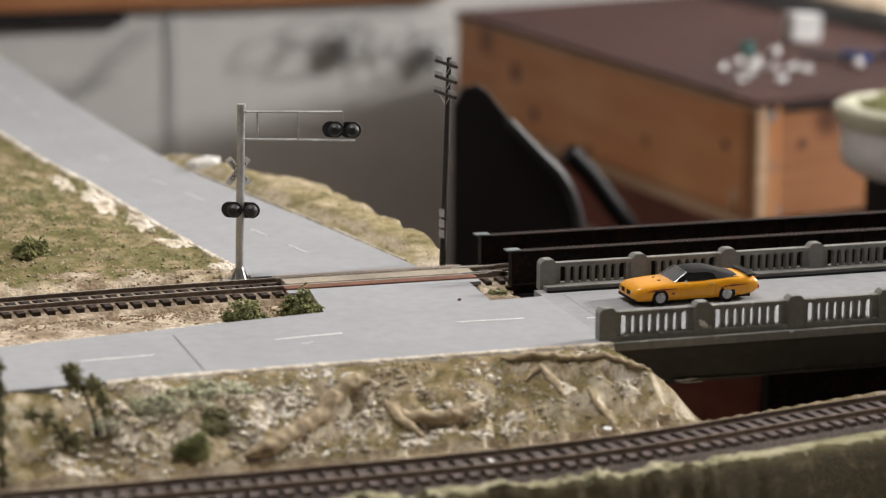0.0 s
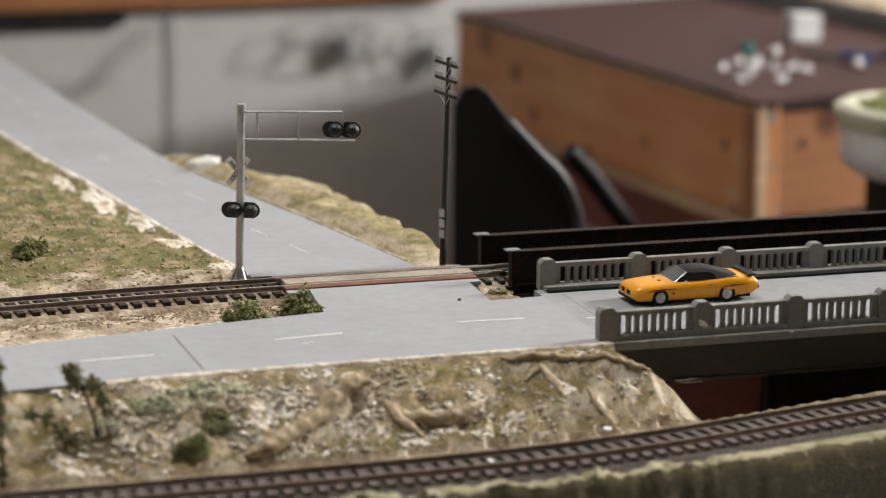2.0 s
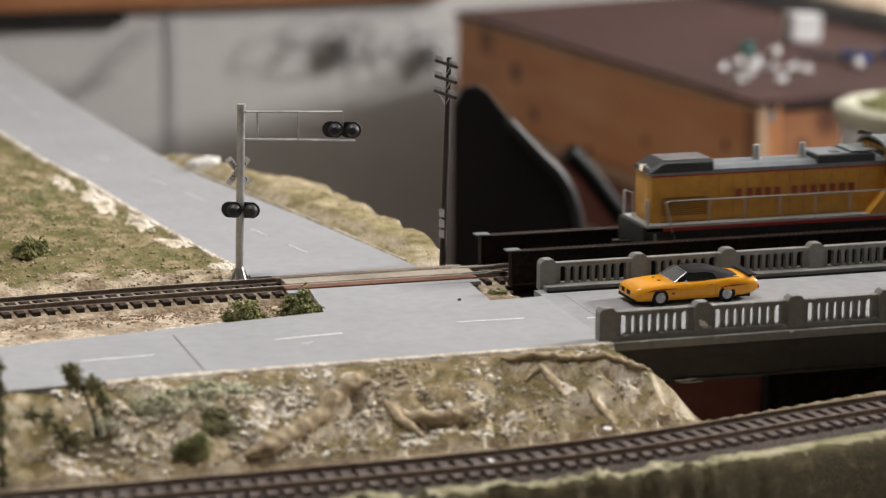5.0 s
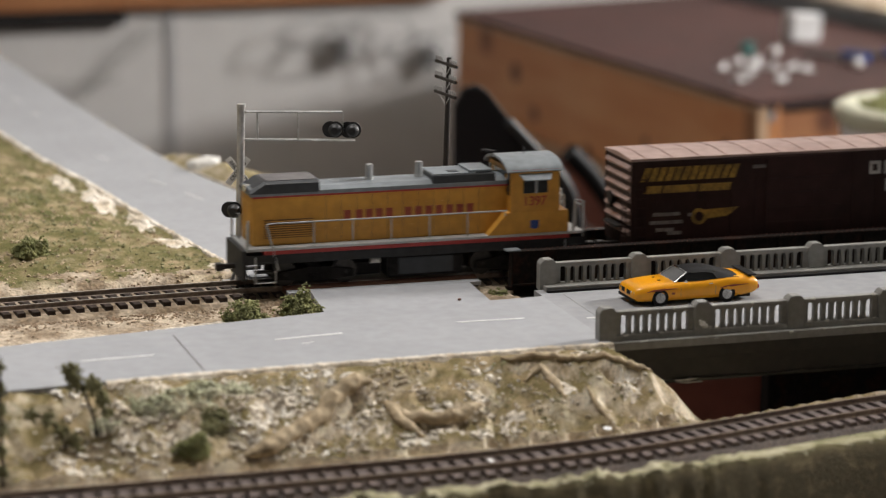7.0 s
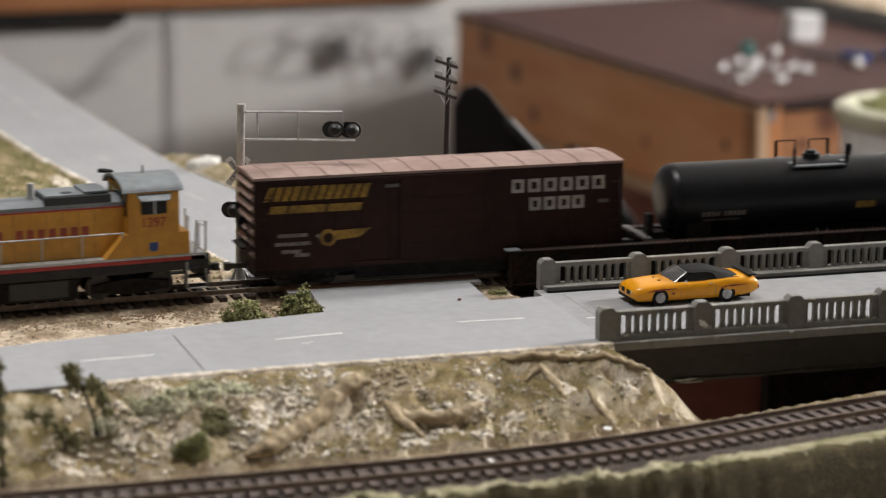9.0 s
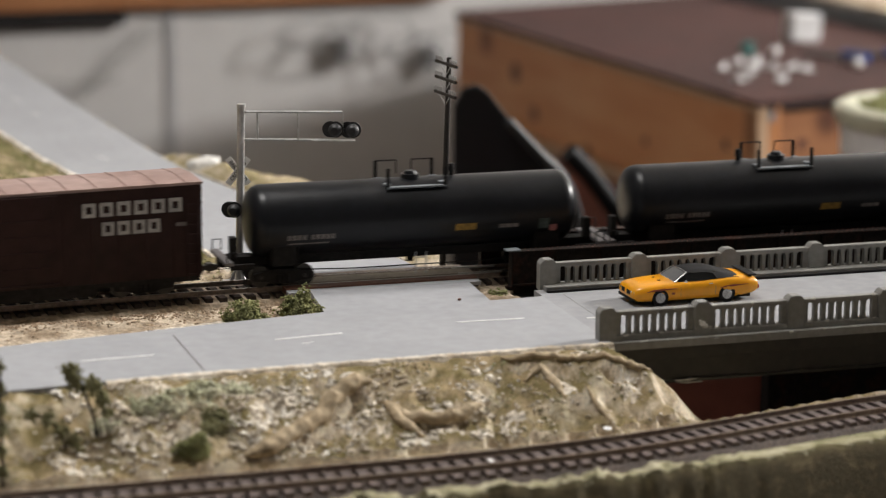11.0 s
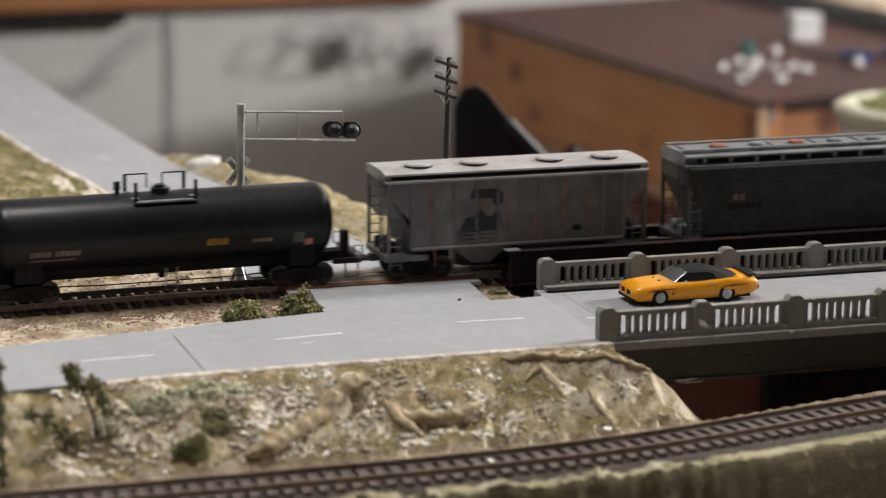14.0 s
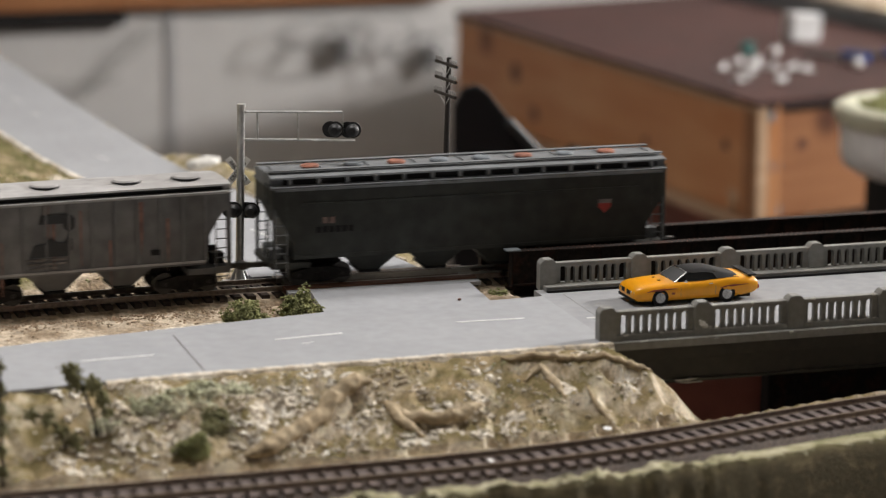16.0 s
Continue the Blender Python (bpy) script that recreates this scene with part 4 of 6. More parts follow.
    part("sill_stripe", box(bm_new(), X(4), X(148), -16.6, 16.6, 16.3, 17.9, 0.15), M["locored"], lo, "red sill stripe")
    part("walkway", box(bm_new(), X(-4), X(155), -16.4, 16.4, 18.0, 19.2, 0.15), M["handrail"], lo, "pale worn walkway edge")
    hb = bm_new()
    box(hb, X(0), X(121), -10.4, 10.4, 19.2, 42.0, 0.7)
    hood = part("hood", hb, M["locoyellow"], lo, smooth=True)
    dv = mesh_of(box(bm_new(), -0.07, 0.07, -10.46, 10.46, 20.5, 40.5), "door_seam", M["locodark"])
    for k in range(11):
        piece("door_seam", dv, hood, at(X(34 + 7.2 * k), 0))
    hg = mesh_of(box(bm_new(), -0.5, 0.5, -10.9, -10.4, -0.25, 0.25), "latch", M["locoyellow"])
    for k in range(11):
        piece("latch", hg, hood, at(X(31 + 7.2 * k), 0, 35.5))
        piece("latch", hg, hood, at(X(31 + 7.2 * k), 0, 25.5))
    roof = bm_new()
    rings = [[(x, -10.7, 41.6), (x, -10.5, 43.4), (x, -7.5, 45.0), (x, 0, 45.4), (x, 7.5, 45.0), (x, 10.5, 43.4), (x, 10.7, 41.6)] for x in (X(-0.6), X(121))]
    part("hood_roof", loft(roof, rings), M["locogrey"], lo, "weathered blue-grey hood roof")
    part("red_line", box(bm_new(), X(0), X(121), -10.8, -10.4, 40.9, 41.7), M["locored"], lo)
    g = bm_new()
    rings = [[(x, -10.6, 42.8), (x, -10.4, z - 1.2), (x, -9.0, z), (x, 9.0, z), (x, 10.4, z - 1.2), (x, 10.6, 42.8)] for x, z in ((X(-1.0), 44.2), (X(6.0), 48.2), (X(31), 48.2))]
    part("radiator_housing", loft(g, rings), M["locodark"], lo, "dark grey radiator housing with a sloped front")
    part("housing_top", box(bm_new(), X(6.8), X(30.4), -8.6, 8.6, 48.2, 48.5, 0.1), M["locodust"], lo, "dusty brown-grey housing top")
    g = bm_new()
    box(g, X(84), X(114), -10.4, 10.4, 43.2, 47.2, 0.5)
    part("roof_hatch", g, M["locodark"], lo)
    part("hatch_lid", box(bm_new(), X(84.6), X(105), -9.4, 9.4, 47.2, 47.7, 0.15), M["locogrey"], lo)
    part("hatch_lid", box(bm_new(), X(102), X(113), -9.0, 9.0, 47.7, 48.7, 0.35), M["locogrey"], lo)
    part("hatch_lid", box(bm_new(), X(93), X(97.5), -6.0, -2.0, 47.7, 48.0, 0.1), M["locodark"], lo)
    for x in (57.0, 80.5):
        e = bm_new()
        rod(e, (X(x), 0, 45.2), (X(x), 0, 52.2), 1.75, 1.55, seg=14)
        rod(e, (X(x), 0, 45.0), (X(x), 0, 46.2), 2.4, 2.1, seg=14)
        part("exhaust_stack", e, M["handrail"], lo, smooth=True)
    part("grille", box(bm_new(), X(5.5), X(28), -10.8, -10.3, 22.5, 31.0), M["shutter"], lo, "brown radiator shutters")
    sl = mesh_of(box(bm_new(), -11.2, 11.2, -0.2, 0.2, -0.18, 0.18), "slat", M["locoyellow"])
    for k in range(8):
        piece("slat", sl, lo, at(X(16.8), -10.9, 23.2 + k))
    part("front_door", box(bm_new(), X(-0.3), X(0.3), -7, 7, 22, 38, 0.1), M["locoyellow"], lo)
    h = bm_new()
    rod(h, (X(-1.2), 0, 44.0), (X(1), 0, 44.0), 1.8, seg=14)
    part("headlight", h, M["chrome"], lo)
    # cab
    c = bm_new()
    box(c, X(119.5), X(143), -16.4, 16.4, 29.0, 49.6, 0.5)
    box(c, X(119.5), X(147.5), -16.45, 16.45, 19.2, 29.4, 0.5)
    cab = part("cab", c, M["locoyellow"], lo, smooth=True)
    prism_b = prism(bm_new(), [(X(109), 19.2), (X(120), 19.2), (X(120), 29.4), (X(118), 29.2)], -16.4, -10.0)
    part("cab_step_panel", prism_b, M["locoyellow"], lo)
    rr = bm_new()
    rings = []
    for x in (X(117.2), X(144.6)):
        ring = [(x, 17.2 * math.sin(a), 47.6 + 6.0 * math.cos(a)) for a in np.linspace(radians(-84), radians(84), 15)]
        ring += [(x, 16.6 * math.sin(a), 47.2 + 5.2 * math.cos(a)) for a in np.linspace(radians(84), radians(-84), 15)]
        rings.append(ring)
    part("cab_roof", loft(rr, rings), M["locogrey"], lo, "weathered blue-grey arched cab roof", smooth=True)
    for x0, x1 in ((125.5, 131.0), (132.2, 137.2)):
        part("side_window", box(bm_new(), X(x0), X(x1), -16.65, -16.2, 38.0, 45.0, 0.1), M["darkglass"], cab, "dark cab side window")
    aw = loft(bm_new(), [[(X(x), -16.4, 47.2), (X(x), -16.4, 46.6), (X(x + d), -19.6, 44.2), (X(x + d), -19.8, 44.7)] for x, d in ((123.5, 1.4), (139.2, -1.4))])
    part("awning", aw, M["locogrey"], lo, "grey sloping sun awning")
    part("red_line", box(bm_new(), X(119.6), X(143), -16.7, -16.3, 48.2, 49.0), M["locored"], lo)
    part("window_post", box(bm_new(), X(131.0), X(132.2), -16.8, -16.3, 38.0, 45.0, 0.1), M["handrail"], cab, "pale window post")
    for y0, y1 in ((-15, -11.6), (11.6, 15), (-8.5, 8.5)):
        part("front_window", box(bm_new(), X(119.1), X(119.7), y0, y1, 43.5 if abs(y0) < 9 else 37, 47.5, 0.1), M["darkglass"], cab, "dark cab front window")
    hn = bm_new()
    for s in (-1.4, 0, 1.4):
        rod(hn, (X(119), 6 + s, 54.2), (X(112.5 + abs(s)), 6 + s, 54.6), 0.4, 0.9, seg=8)
    rod(hn, (X(118), 6, 52), (X(118), 6, 54.4), 0.5, seg=8)
    part("horn", hn, M["blackmat"], lo)
    part("beacon_mast", rod(bm_new(), (X(131), 0, 53), (X(131), 0, 57), 0.35, seg=6), M["locodark"], lo)
    # handrails
    hr = bm_new()
    wire(hr, [(X(7.2), -16.0, 30.4), (X(118), -16.0, 30.4)], 0.35)
    part("handrail", hr, M["handrail"], lo)
    stn = mesh_of(rod(bm_new(), (0, -16.0, 18.5), (0, -16.0, 30.4), 0.35, seg=6), "stanchion", M["handrail"])
    for x in (27, 45, 63, 81, 99, 117):
        piece("stanchion", stn, lo, at(X(x), 0))
    for y in (-16.2, 16.2):
        for pts, r in (([(X(7.2), y, 30.4), (X(5.2), y, 30.0), (X(10.5), y, 9.0)], 0.5), ([(X(-3.5), y * 0.96, 18.5), (X(-3.5), y * 0.96, 30.5), (X(-1.5), y * 0.55, 30.5), (X(-1.5), y * 0.55, 18.5)], 0.5),
                       ([(X(155), y * 0.96, 9), (X(155), y * 0.96, 33), (X(151), y * 0.96, 34), (X(150), y * 0.96, 19)], 0.5), ([(X(154), y * 0.5, 19), (X(154), y * 0.5, 31), (X(154), y * 0.9, 31)], 0.42)):
            part("grab_rail", tube(bm_new(), pts, r, 6), M["handrail"], lo)
    for x, s in ((4.5, 1), (150.5, -1)):
        for y in (-14.2, 14.2):
            st = bm_new()
            for z in (4.2, 8.6, 13.0):
                box(st, X(x) - 4.5, X(x) + 4.5, y - 2.6, y + 2.6, z - 0.6, z, 0.1)
            box(st, X(x) + s * 4.2, X(x) + s * 4.8, y - 2.6, y + 2.6, 3.6, 16)
            part("step_well", st, M["sillblack"], lo)
            part("step_edge", tube(bm_new(), [(X(x) - 4.6, y * 1.18, 15.5), (X(x) - 4.6, y * 1.18, 3.6), (X(x) + 4.6, y * 1.18, 3.6), (X(x) + 4.6, y * 1.18, 9.0)], 0.42, 6), M["handrail"], lo, "pale step edge")
    part("pilot", box(bm_new(), X(-6), X(-4), -16.2, 16.2, 5.0, 18.6, 0.2), M["sillblack"], lo)
    part("pilot", box(bm_new(), X(155), X(156.5), -16.2, 16.2, 5.0, 18.6, 0.2), M["sillblack"], lo)
    part("fuel_tank", box(bm_new(), X(62), X(98), -13.2, 13.2, 1.8, 12.0, 1.4), M["truckblack"], lo, "grimy black fuel tank")
    part("tank_panel", box(bm_new(), X(67), X(93), -13.6, -13.1, 3.2, 10.8, 0.3), M["locodark"], lo, "dusty grey tank side")
    part("equipment_box", box(bm_new(), X(46), X(60), -9, 9, 3.0, 9.0, 0.6), M["truckblack"], lo)
    rs = bm_new()
    rod(rs, (X(54), -12.5, 10.4), (X(58.5), -12.5, 10.4), 1.5, seg=12)
    part("air_reservoir", rs, M["chip"], lo, "bright bell and filler")
    for x in (29, 122):
        truck(lo, X(x), 28.0, 5.6)
    coupler(lo, X(-4), -1), coupler(lo, X(155), 1)
    words("road_number", "1397", 6.0, M["locored"], lo, at(X(131), -16.52, 34.2) @ FACE, 0.95, 0.08)
    # the name along the hood is a worn row of plain red bars
    bar = mesh_of(box(bm_new(), -1.55, 1.55, -0.05, 0.05, -2.0, 2.0), "name_bar", M["stripe"])
    xs = [44, 49.5, 54.2, 58.9, 63.6] + [72.5, 77.4, 82.3, 87.2, 92.1, 97, 101.9]
    for x in xs:
        piece("name_bar", bar, lo, at(X(x), -10.47, 31.6))
    em = prism(bm_new(), [(X(129), 22), (X(131), 21.2), (X(133), 22), (X(133), 25.4), (X(129), 25.4)], -16.62, -16.45)
    part("emblem", em, M["bluegrip"], lo, "small blue and red emblem")
    return lo


def boxcar():
    bc = thing("boxcar", at(264.8, 0), "dark brown boxcar with dusty pink-brown roof and yellow lettering blocks", "boxcar")
    L, w = 86.7, 17.2
    body = part("body", box(bm_new(), -L, L, -w, w, 9.0, 50.8, 0.25), M["boxbrown"], bc)
    rings = []
    for x in (-L - 0.8, L + 0.8):
        rings.append([(x, -17.8, 50.2), (x, -17.8, 51.4), (x, 0, 52.4), (x, 17.8, 51.4), (x, 17.8, 50.2)])
    part("roof", loft(bm_new(), rings), M["boxroof"], bc, "dusty pink-brown sheet roof")
    rib = bm_new()
    loft(rib, [[(-0.5, -17.7, 51.35), (-0.5, 0, 52.35), (-0.5, 17.7, 51.35)], [(-0.2, -17.7, 51.7), (-0.2, 0, 52.7), (-0.2, 17.7, 51.7)], [(0.2, -17.7, 51.7), (0.2, 0, 52.7), (0.2, 17.7, 51.7)], [(0.5, -17.7, 51.35), (0.5, 0, 52.35), (0.5, 17.7, 51.35)]], closed=False, caps=False)
    me = mesh_of(rib, "roof_seam", M["boxroof"])
    for k in range(13):
        piece("roof_seam", me, bc, at(-L + L * 2 * (k + 0.5) / 13, 0))
    # pressed ribs on the ends
    er = bm_new()
    loft(er, [[(0, -15.5, -1.3), (-1.6, -15.0, 0.2), (0, -15.5, 1.7)], [(0, 15.5, -1.3), (-1.6, 15.0, 0.2), (0, 15.5, 1.7)]])
    # ribs take the pale roof colour for the light on them
    em = mesh_of(er, "end_rib", M["boxroof"])
    for z in (16, 21, 26, 31.5, 36.5, 41.5, 46.5):
        piece("end_rib", em, bc, at(-L, 0, z))
        piece("end_rib", em, bc, at(L, 0, z, 180))
    # side posts, door and its tracks
    sp = mesh_of(box(bm_new(), -0.35, 0.35, -0.3, 0.0, 10, 50), "side_post", M["boxbrown"])
    for k in range(15):
        x = -L + L * 2 * k / 14
        for y, r in ((-w, 0), (w, 180)):
            piece("side_post", sp, bc, at(x, y, 0, r))
    for y in (-w - 0.5, w + 0.5):
        part("door", box(bm_new(), -20, 20, y - 0.5, y + 0.5, 11, 48.5, 0.3), M["boxbrown"], bc)
        part("door_track", box(bm_new(), -42, 22, y - 0.9, y + 0.9, 48.5, 49.6, 0.2), M["boxbrown"], bc)
        part("door_track", box(bm_new(), -42, 22, y - 0.9, y + 0.9, 9.6, 11.0, 0.2), M["boxbrown"], bc)
    db = mesh_of(box(bm_new(), -19, 19, -0.25, 0.0, -0.4, 0.4), "door_rib", M["boxbrown"])
    for z in (18, 25, 32, 39):
        piece("door_rib", db, bc, at(0, -w - 1.0, z))
    part("sill", box(bm_new(), -L, L, -15.5, 15.5, 6.5, 9.0), M["truckblack"], bc)
    part("centre_sill", box(bm_new(), -L + 12, L - 12, -4, 4, 2.2, 6.5, 0.3), M["truckblack"], bc)
    part("brake_reservoir", rod(bm_new(), (-24, -8, 4.4), (-2, -8, 4.4), 2.6, seg=14), M["truckblack"], bc)
    part("brake_cylinder", rod(bm_new(), (8, -8, 4.4), (20, -8, 4.4), 2.2, seg=14), M["truckblack"], bc)
    # black sheet added for the underframe and the shade below the car
    part("underbody_shade_sheet", box(bm_new(), -40, 40, -14.5, -13.5, 2.8, 6.5), M["truckblack"], bc)
    ladder("ladder", bc, -L + 4, -w - 1.0, 8, 44, 5.0, M["boxbrown"], 8)
    ladder("ladder", bc, L - 4, -w - 1.0, 8, 44, 5.0, M["boxbrown"], 8)
    ladder("ladder", bc, -L - 2.2, -13.0, 8, 30, 5.0, M["boxbrown"], 5, "y")
    bw = bm_new()
    rod(bw, (-L - 3.0, 5, 30), (-L - 2.2, 5, 30), 3.2, seg=16)
    box(bw, -L - 2.6, -L, 4, 6, 25, 30)
    box(bw, -L - 4.5, -L, -9, 9, 18, 18.8)
    part("brake_wheel", bw, M["truckblack"], bc)
    for s in (-1, 1):
        truck(bc, s * 62, 20.0)
        coupler(bc, s * L, s)
    # lettering: two slanted yellow lines, the name in pale blocks, a yellow emblem with a streamer
    y = -w - 0.62

    def slant(x0, x1, z0, z1, lean, mat, name, splits=()):
        xs = [x0, *splits, x1]
        for a, b in zip(xs, xs[1:]):
            f = lean
            part(name, prism(bm_new(), [(a + 0.5, z0), (b - 0.5, z0), (b - 0.5 + f, z1), (a + 0.5 + f, z1)], y, y + 0.3), mat, bc)
    C = 264.8
    slant(181.5 - C, 229.5 - C, 40.6, 47.0, 2.6, M["boxyellow"], "yellow_letter", [185.5 + 4.0 * k - C for k in range(11)])
    slant(183.4 - C, 227.0 - C, 34.9, 38.4, 1.0, M["boxyellow"], "yellow_word", (192.5 - C, 210.5 - C))
    bx = [(297.8, 6), (305.6, 6), (313.4, 6), (321.2, 6), (329, 6), (336.8, 6)]
    for x, wd in bx:
        ring_letter(bc, x - C + 3, 41.8, wd, 6.2, y)
    for x, wd in ((306.4, 5.6), (313.4, 5.6), (320.4, 5.6), (327.2, 5.6)):
        ring_letter(bc, x - C + 2.8, 33.2, wd, 6.0, y)
    e = bm_new()
    rod(e, (211.5 - C, y + 0.3, 23.0), (211.5 - C, y, 23.0), 3.9, seg=24)
    prism(e, [(213 - C, 21.5), (226 - C, 22.6), (231.5 - C, 26.6), (214 - C, 26.0)], y, y + 0.3)
    part("emblem", e, M["boxyellow"], bc, "round yellow emblem with streamer")
    e = bm_new()
    rod(e, (211.5 - C, y + 0.2, 23.0), (211.5 - C, y - 0.1, 23.0), 2.2, seg=20)
    part("emblem_centre", e, M["boxbrown"], bc)
    for x0, x1, z in ((188.5, 202.0, 24.8), (187.0, 203.5, 21.0), (190, 199, 17.5), (238, 249, 45.2), (206, 208, 24.0), (196, 203, 15.8), (340, 345, 33)):
        part("small_lettering", box(bm_new(), x0 - C, x1 - C, y, y + 0.2, z - 0.8, z + 0.8), M["dimwhite"], bc)
    return bc


def ring_letter(car, x, z, w, h, y):
    """A plain block in place of a letter, with an open middle."""
    b = bm_new()
    box(b, x - w / 2, x - w / 2 + 1.7, y, y + 0.3, z - h / 2, z + h / 2)
    box(b, x + w / 2 - 1.7, x + w / 2, y, y + 0.3, z - h / 2, z + h / 2)
    box(b, x - w / 2 + 1.7, x + w / 2 - 1.7, y, y + 0.3, z + h / 2 - 1.5, z + h / 2)
    box(b, x - w / 2 + 1.7, x + w / 2 - 1.7, y, y + 0.3, z - h / 2, z - h / 2 + 1.5)
    part("name_block", b, M["boxwhite"], car)


def tank_car(x, label, flip=1):
    tc = thing("tank_car", at(x, 0), label, "tank car", group="black tank cars")
    r, cz, hl = 16.4, 28.8, 78.0
    rings = []
    n = 40
    for dx, k in ((-hl, 0.0), (-hl + 0.3, 0.34), (-hl + 1.1, 0.62), (-hl + 2.5, 0.82), (-hl + 4.4, 0.94), (-hl + 6.4, 0.99), (-hl + 8.0, 1.0), (hl - 8.0, 1.0), (hl - 6.4, 0.99), (hl - 4.4, 0.94), (hl - 2.5, 0.82), (hl - 1.1, 0.62), (hl - 0.3, 0.34), (hl, 0.0)):
        k = max(k, 0.02)
        rings.append([(dx, r * k * math.cos(a), cz + r * k * math.sin(a)) for a in np.linspace(0, 2 * math.pi, n, endpoint=False)])
    shell = part("shell", loft(bm_new(), rings), M["tank"], tc, smooth=True)
    for dx in (-hl + 8.6, -26, 26, hl - 8.6):
        b = bm_new()
        rings = [[(dx + s, (r + 0.12) * math.cos(a), cz + (r + 0.12) * math.sin(a)) for a in np.linspace(0, 2 * math.pi, n, endpoint=False)] for s in (-0.5, 0.5)]
        part("weld_band", loft(b, rings, caps=False), M["tank"], shell, smooth=True)
    part("sill", box(bm_new(), -90, 90, -4.2, 4.2, 9, 13.5, 0.3), M["truckblack"], tc)
    for s in (-1, 1):
        part("end_platform", box(bm_new(), min(s * 86.2, s * 90), max(s * 86.2, s * 90), -16.2, 16.2, 12.0, 13.6, 0.3), M["locodust"], tc, "dusty grey end sill plank")
        part("brake_stand", box(bm_new(), s * 84 - 1.6, s * 84 + 1.6, -7, -2, 13.5, 23, 0.5), M["truckblack"], tc)
        part("end_beam", box(bm_new(), min(s * 76, s * 87), max(s * 76, s * 87), -13.6, -11.6, 9.5, 12.0, 0.3), M["truckblack"], tc)
        part("saddle", box(bm_new(), s * 62 - 6, s * 62 + 6, -13, 13, 10, 20.5, 0.5), M["truckblack"], tc)
        for y in (-15.6, 15.6):
            for pts in ([(s * 89, y, 13), (s * 89, y, 18), (s * 85, y, 18), (s * 85, y, 13)], [(s * 87, y, 13), (s * 87, y, 4), (s * 81, y, 4), (s * 81, y, 13)]):
                part("grab_rail", tube(bm_new(), pts, 0.36, 6), M["blackmat"], tc)
        truck(tc, s * 62.5, 20.0)
        coupler(tc, s * 90, s)
    # dome platform and rails
    p = bm_new()
    for y in (-9.2, 9.2):
        box(p, -14, 14, y - 2.2, y + 2.2, 42.2, 43.0, 0.15)
    for xx in (-13, 13):
        box(p, xx - 1.5, xx + 1.5, -9, 9, 43.4, 44.2, 0.15)
    part("dome_walkway", p, M["locogrey"], tc, "grey grated dome walkway")
    for y in (-10.8, 10.8):
        for s in (-1, 1):
            fr = bm_new()
            box(fr, s * 13.5 - 0.75, s * 13.5 + 0.75, y - 0.4, y + 0.4, 41.6, 51.6, 0.1)
            if y > 0:
                wire(fr, [(s * 13.5, y, 51.4), (s * 3.6, y, 51.4), (s * 3.6, y, 45.0)], 0.34)
            part("safety_rail", fr, M["blackmat"], tc)
    d = bm_new()
    rod(d, (0, 0, 44.6), (0, 0, 47.0), 4.4, 4.2, seg=20)
    rod(d, (0, 0, 47.0), (0, 0, 48.4), 3.0, 2.4, seg=20)
    part("manway", d, M["tank"], tc, smooth=True)
    v = bm_new()
    rod(v, (flip * 19.5, 0, 44.5), (flip * 19.5, 0, 47.5), 1.1, seg=10)
    rod(v, (flip * 19.5, 0, 47.0), (flip * 19.5, 0, 50.5), 1.6, 1.5, seg=12)
    part("relief_valve", v, M["blackmat"], tc, smooth=True)
    ot = bm_new()
    rod(ot, (0, 0, 13), (0, 0, 6.2), 2.0, 1.5, seg=12)
    wire(ot, [(-56, -10, 7.6), (-30, -10, 6.6), (30, -10, 6.6), (56, -10, 7.6)], 0.3)
    part("bottom_outlet", ot, M["truckblack"], tc)

    def decal(x0, x1, z0, z1, mat, name, lab=""):
        a0, a1 = math.asin((z0 - cz) / r), math.asin((z1 - cz) / r)
        ri = []
        for a in np.linspace(a0, a1, 5):
            ri.append([(xx, -(r + 0.12) * math.cos(a), cz + (r + 0.12) * math.sin(a)) for xx in (x0, x1)])
        part(name, loft(bm_new(), ri, closed=False, caps=False), mat, shell, lab)
    for k in range(4):
        decal(-61.5 + 2.4 * k, -59.6 + 2.4 * k, 22.0, 24.4, M["dimwhite"], "reporting_mark")
    for k in range(5):
        decal(-50.5 + 2.3 * k, -48.7 + 2.3 * k, 22.0, 24.4, M["dimwhite"], "reporting_mark")
    decal(-61, -42, 19.8, 20.5, M["dimwhite"], "small_lettering")
    decal(17, 27, 22.4, 25.6, M["boxyellow"], "yellow_placard", "yellow warning placard")
    decal(62.5, 66, 19.6, 22.8, M["placard"], "hazard_placard", "small pink and white placard")
    decal(38, 47, 22.6, 24.4, M["dimwhite"], "small_lettering")
    decal(57, 62, 21.0, 26.0, M["stencil"], "stencil_panel", "grey-green stencil panel")
    ladder("outlet_ladder", tc, 2.0, -11.0, 2.6, 12.6, 5.0, M["handrail"], 2)
    return tc


def hopper(x, hl, mats, label, kind):
    """A covered hopper: panel sides, sloped end sheets, roof with hatches, open ends with ladders, bottom chutes."""
    wall, roofm, sillm = mats
    h = thing("covered_hopper", at(x, 0), label, "covered hopper")
    big = kind == "large"
    bl, w = hl - (10 if big else 12), 17.2
    zt, zs = (46.0 if big else 46.5), (15.0 if big else 15.6)
    rise = 13.0 if big else 12.0
    out = [(-bl, zs), (bl, zs), (bl, zs + rise if not big else 21), (hl - 1.0, 40 if not big else 34.5), (hl - 1.0, zt), (-hl + 1.0, zt), (-hl + 1.0, 40 if not big else 38), (-bl, zs + rise if not big else 21)]
    # the sloped ends carry in above the trucks
    b = bm_new()
